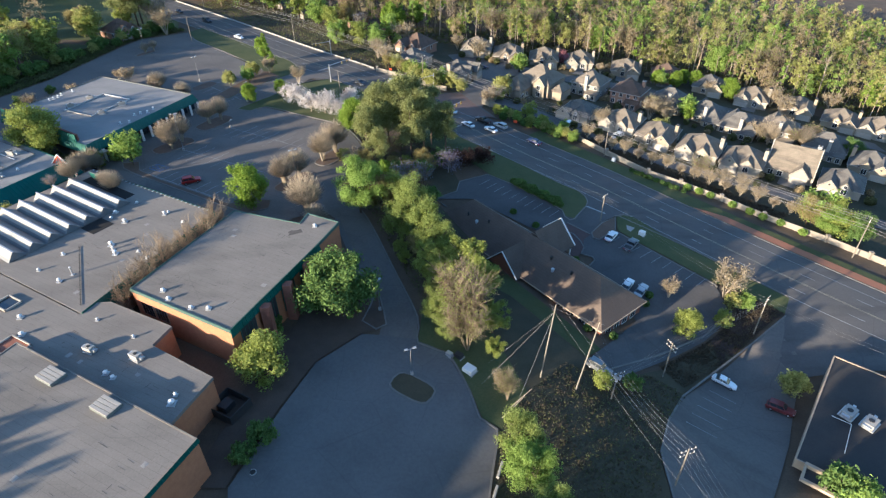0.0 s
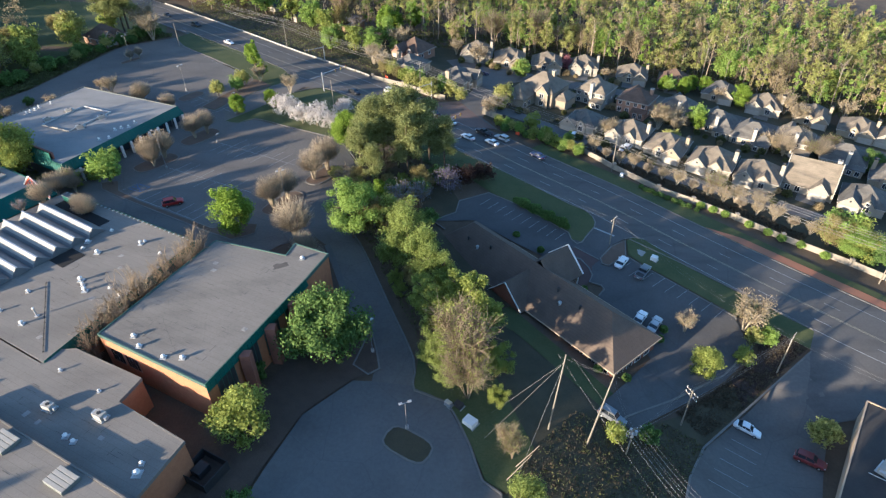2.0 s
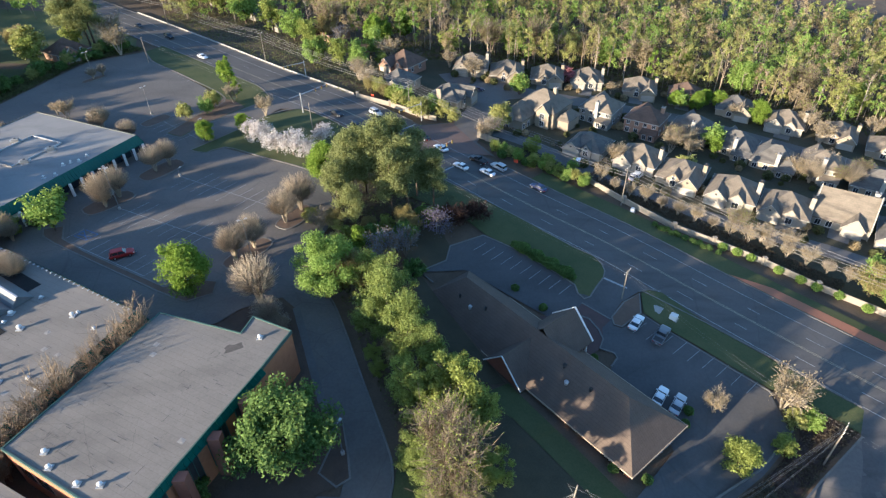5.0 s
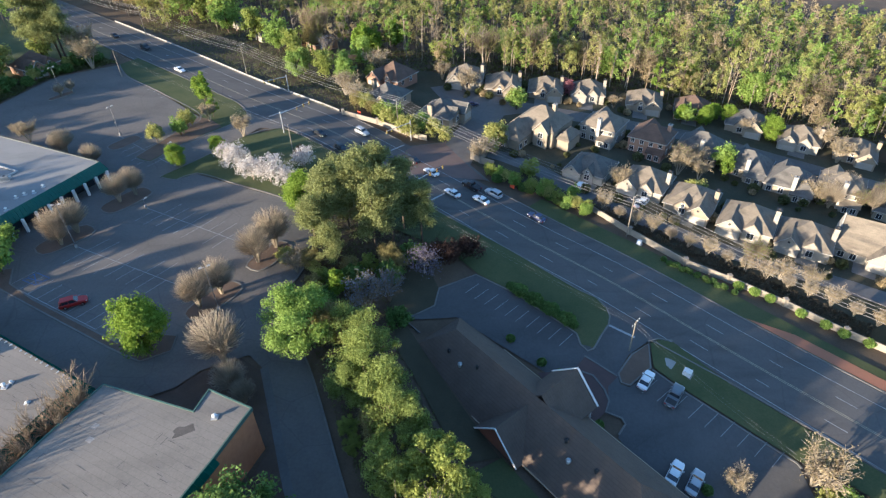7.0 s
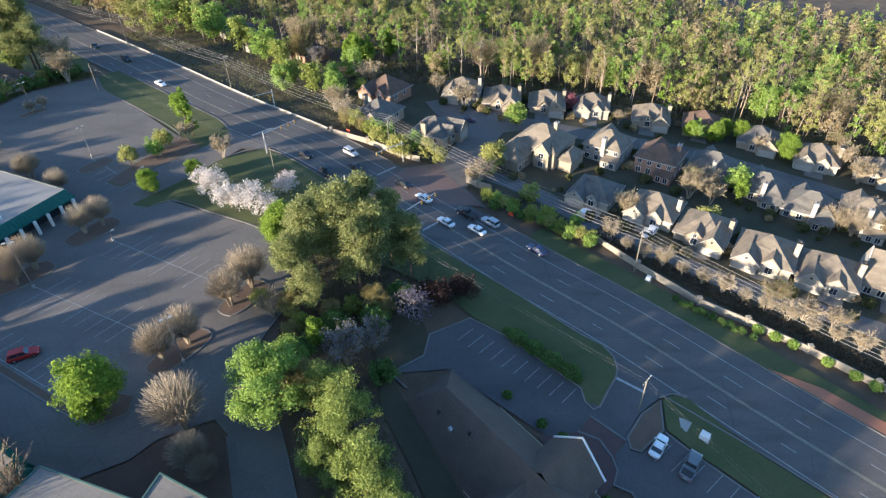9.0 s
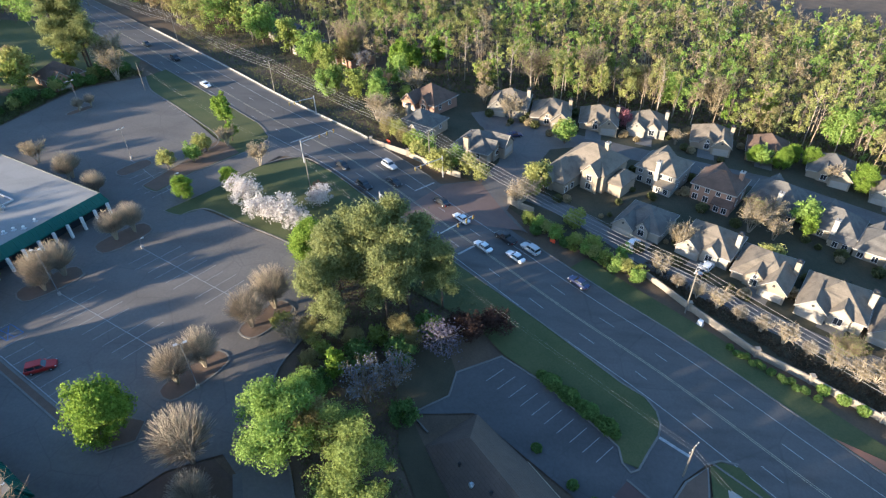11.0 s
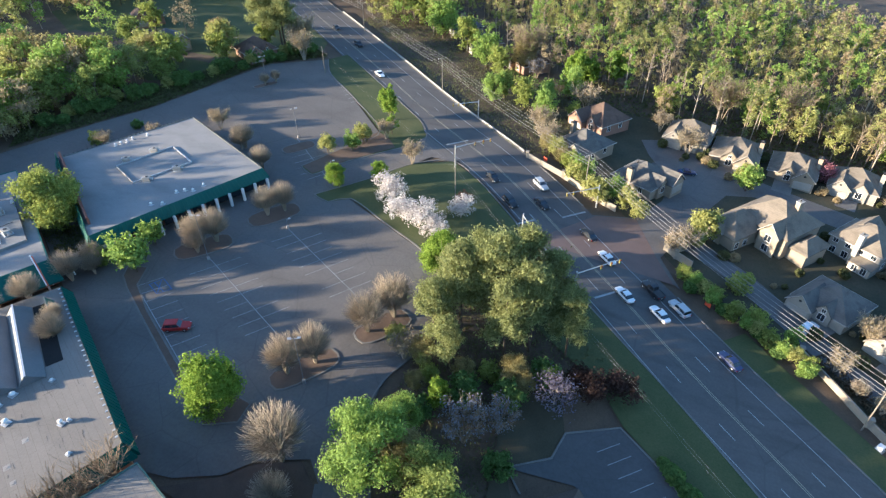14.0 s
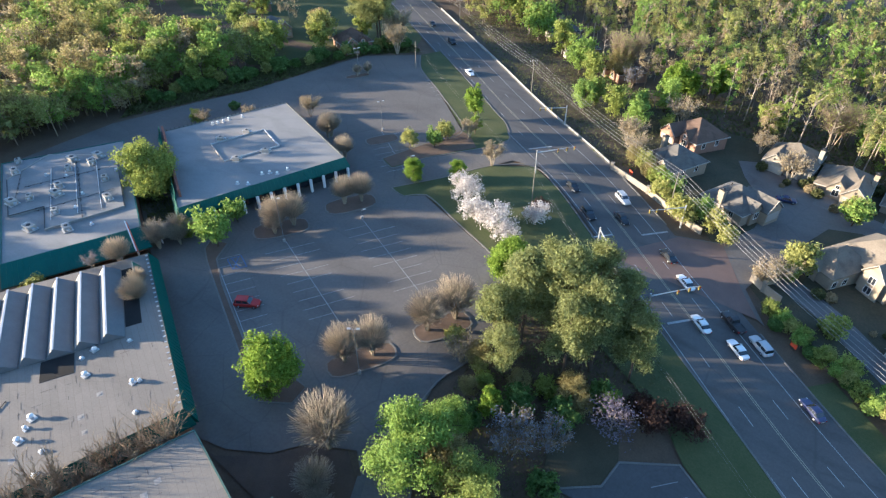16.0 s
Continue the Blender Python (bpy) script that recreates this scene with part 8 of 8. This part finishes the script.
for x, y, ang, ln in ((45, 183.5, 52, 6), (57.5, 177.5, 54, 6), (67, 169, 54, 6), (79, 161, 54, 6), (90.5, 154, 54, 6), (102.5, 151, 54, 6), (41, 238, 80, 6), (56.5, 238, 76, 6), (74, 233, 72, 6), (25.5, 238, 80, 6), (90, 230, 68, 6), (117, 210, 58, 6)):
    c_, s_ = math.cos(radians(ang)), math.sin(radians(ang))
    q = [(x + c_ * u - s_ * v, y + s_ * u + c_ * v) for u, v in ((-ln / 2, -2.4), (ln / 2 + 2, -2.4), (ln / 2 + 2, 2.4), (-ln / 2, 2.4))]
    structure("driveway", drape(q, 0.05, 4), M_KERB, "pale concrete driveway", "driveway")
# ---- red gable, bare trees in the roof wells and between the school roofs ----
M_REDFRAME = material("red_painted_steel", (0.5, 0.11, 0.05), (0.38, 0.085, 0.045), 0.55, 1, 6, 0.0, space="own")
gable = thing("gable_frame", pose(-94.2, 130, 5.6, 0, 0, -25) @ Matrix.Scale(1.35, 4), 0, "open red-painted triangular steel gable with pale edges", "gable")
for side in (-1, 1):
    part("rafter", Shape().tube((side * 3.4, 0, 0), (0, 0, 3.0), 0.16, n=4), M_REDFRAME, gable)
    part("edge_board", Shape().tube((side * 3.6, -0.12, 0.12), (0, -0.12, 3.3), 0.1, n=4), M_WHITE, gable)
part("tie", Shape().box(-3.4, -0.12, -0.15, 3.4, 0.12, 0.12), M_REDFRAME, gable)
for x in (-1.7, -0.85, 0, 0.85, 1.7):
    part("infill_bar", Shape().box(x - 0.06, -0.06, 0.1, x + 0.06, 0.06, 2.9 - abs(x) * 0.9), M_REDFRAME, gable)
for x in (-3.1, 3.1):
    part("post", Shape().box(x - 0.14, -0.14, -4.1, x + 0.14, 0.14, 0), M_HOUSETRIM, gable)


def sprout(kind, x, y, z, sc):
    """A tree standing on a given level."""
    return copy_thing(kind, pose(x, y, z, 0, 0, (x * 31 + y * 17) % 360) @ Matrix.Diagonal((sc, sc, sc, 1)) @ unscaled(kind))


for kind, x, y, z, sc in ((myrtle[0], -88.6, 123.8, 5.6, 0.75), (myrtle[1], -76.4, 118.6, 5.2, 0.72), (palebloom, -91, 119.8, 6.2, 0.4), (myrtle[0], -79.6, 121.5, 5.8, 0.5)):
    sprout(kind, x, y, z, sc)
thicket = bare_kind("bare_tree", "slender leafless tree in the gap between the school roofs", 75, 9.5, 2.6, 5, 170, M_TANBARK)
for k, (u, v) in enumerate(((0.04, 0.3), (0.18, -0.5), (0.3, 0.4), (0.42, -0.3), (0.54, 0.3), (0.66, -0.4), (0.78, 0.3), (0.92, 0))):
    p = Vector((-58.2, 79)).lerp(Vector((-47, 105)), u)
    plant(thicket, p.x + v, p.y - v, 0.82 + 0.08 * (k % 4))
for x, y, sc in ((-52, 93.5, 0.5), (-55.5, 84.5, 0.45), (-49.6, 99.5, 0.42), (-58, 79, 0.38)):
    plant(myrtle[0], x, y, sc * 1.5)
hut = thing("roof_hatch", (-81.7, 122.9, 7.0), -30, "green metal lean-to hatch on the school roof", "roof hatch")
part("body", Shape().face((-2.2, -0.5, 1.5), (-2.2, 0.6, 0), (2.2, 0.6, 0), (2.2, -0.5, 1.5)).face((-2.2, -0.5, 0), (-2.2, -0.5, 1.5), (2.2, -0.5, 1.5), (2.2, -0.5, 0)).face((-2.2, -0.5, 0), (-2.2, 0.6, 0), (-2.2, -0.5, 1.5)).face((2.2, -0.5, 0), (2.2, -0.5, 1.5), (2.2, 0.6, 0)), M_GREEN, hut)
part("lid", Shape().box(-2.3, -0.6, 1.48, 2.3, -0.42, 1.58), M_TRIM, hut)
# roof edge studs along the school's lot side
studs = Vector((-49.9, 107.6)), Vector((-85.2, 127.7))
post = Shape().box(-0.1, -0.12, 0, 0.1, 0.12, 0.3).mesh("edge_post")
for a, b, n in (((-129, 163), (-114.4, 194.7), 32), ((-114.4, 194.7), (-78.1, 177.2), 38)):
    for k in range(n):
        p = Vector(a).lerp(Vector(b), (k + 0.5) / n)
        ob = part("edge_post", post, M_DARK, shop)
        ob.matrix_basis = Matrix.Translation(-shop.location) @ pose(p.x, p.y, 7.1, 0, 0, 65)
clip = Shape().box(-0.12, -0.2, 0, 0.12, 0.2, 0.14).mesh("edge_clip")
for k in range(30):
    p = studs[0].lerp(studs[1], (k + 0.5) / 30)
    ob = part("edge_clip", clip, M_METAL, classroom)
    ob.matrix_basis = Matrix.Translation(-classroom.location) @ pose(p.x - 0.25, p.y - 0.45, 7.15, 0, 0, -30)


# lifted seams, patches and stains on the school's felt roofs
M_SEAM = material("lifted_felt_seam", (0.085, 0.075, 0.064), (0.14, 0.124, 0.106), 0.95, 1.5, 8, 0.2)
M_PATCH = material("roof_patch", (0.3, 0.285, 0.26), (0.22, 0.205, 0.185), 0.9, 0.8, 8, 0.2)
seam_mesh = Shape().box(-0.5, -0.03, 0, 0.5, 0.03, 0.012).mesh("felt_seam")
seam_mesh.materials.append(M_SEAM)
patch_mesh = Shape().box(-0.45, -0.45, 0, 0.45, 0.45, 0.01).box(-0.2, -0.2, 0.01, 0.2, 0.2, 0.04).mesh("roof_patch")
patch_mesh.materials.append(M_PATCH)
rng = random.Random(21)


def roof_marks(building, a, u, v, top, n, patches, ang):
    """Short lifted seams and patches over a parallelogram a + s u + t v of a roof."""
    a, u, v = Vector(a), Vector(u), Vector(v)
    back_to = Matrix.Translation(-building.location)
    for k in range(n + patches):
        p = a + u * rng.uniform(0.04, 0.96) + v * rng.uniform(0.05, 0.95)
        turn = ang + (90 if rng.random() < 0.25 else 0) + rng.uniform(-3, 3)
        ob = part("felt_seam" if k < n else "roof_patch", seam_mesh if k < n else patch_mesh, None, building)
        ob.matrix_basis = back_to @ pose(p.x, p.y, top + 0.004, 0, 0, turn) @ Matrix.Diagonal((rng.uniform(0.4, 1.8) if k < n else rng.uniform(0.6, 1.1), rng.uniform(0.6, 1.5) if k < n else 0.9, 1, 1))


roof_marks(gym, (-54, 79.6), (19.4, -10.2), (10.4, 24.6), 8.5, 60, 3, -28)
roof_marks(classroom, (-64, 77.5), (-14, 8), (12, 31), 7.0, 45, 5, -30)
roof_marks(nearw, (-66, 64.6), (31.5, -16.6), (-11.6, -28), 8.3, 80, 4, -28)
roof_marks(link, (-66, 68), (27, -14), (2.5, 5), 6.9, 26, 3, -28)
roof_marks(link, (-98, 92), (32, -17), (-8, -16), 6.9, 40, 4, -28)
stain = Shape()
for k in range(10):
    a0, a1 = math.tau * k / 10, math.tau * (k + 1) / 10
    r0, r1 = 1.1 + 0.35 * math.sin(k * 2.3), 1.1 + 0.35 * math.sin((k + 1) % 10 * 2.3)
    stain.face((0, 0, 0), (math.cos(a0) * r0 * 1.3, math.sin(a0) * r0 * 0.8, 0), (math.cos(a1) * r1 * 1.3, math.sin(a1) * r1 * 0.8, 0))
ob = part("dark_stain", stain, material("roof_stain", (0.07, 0.062, 0.054), (0.12, 0.108, 0.094), 0.9, 0.9, 6, 0.1), gym, "dark damp stain on the felt")
ob.matrix_basis = Matrix.Translation(-gym.location) @ pose(-29.6, 96.6, 8.506, 0, 0, 25)
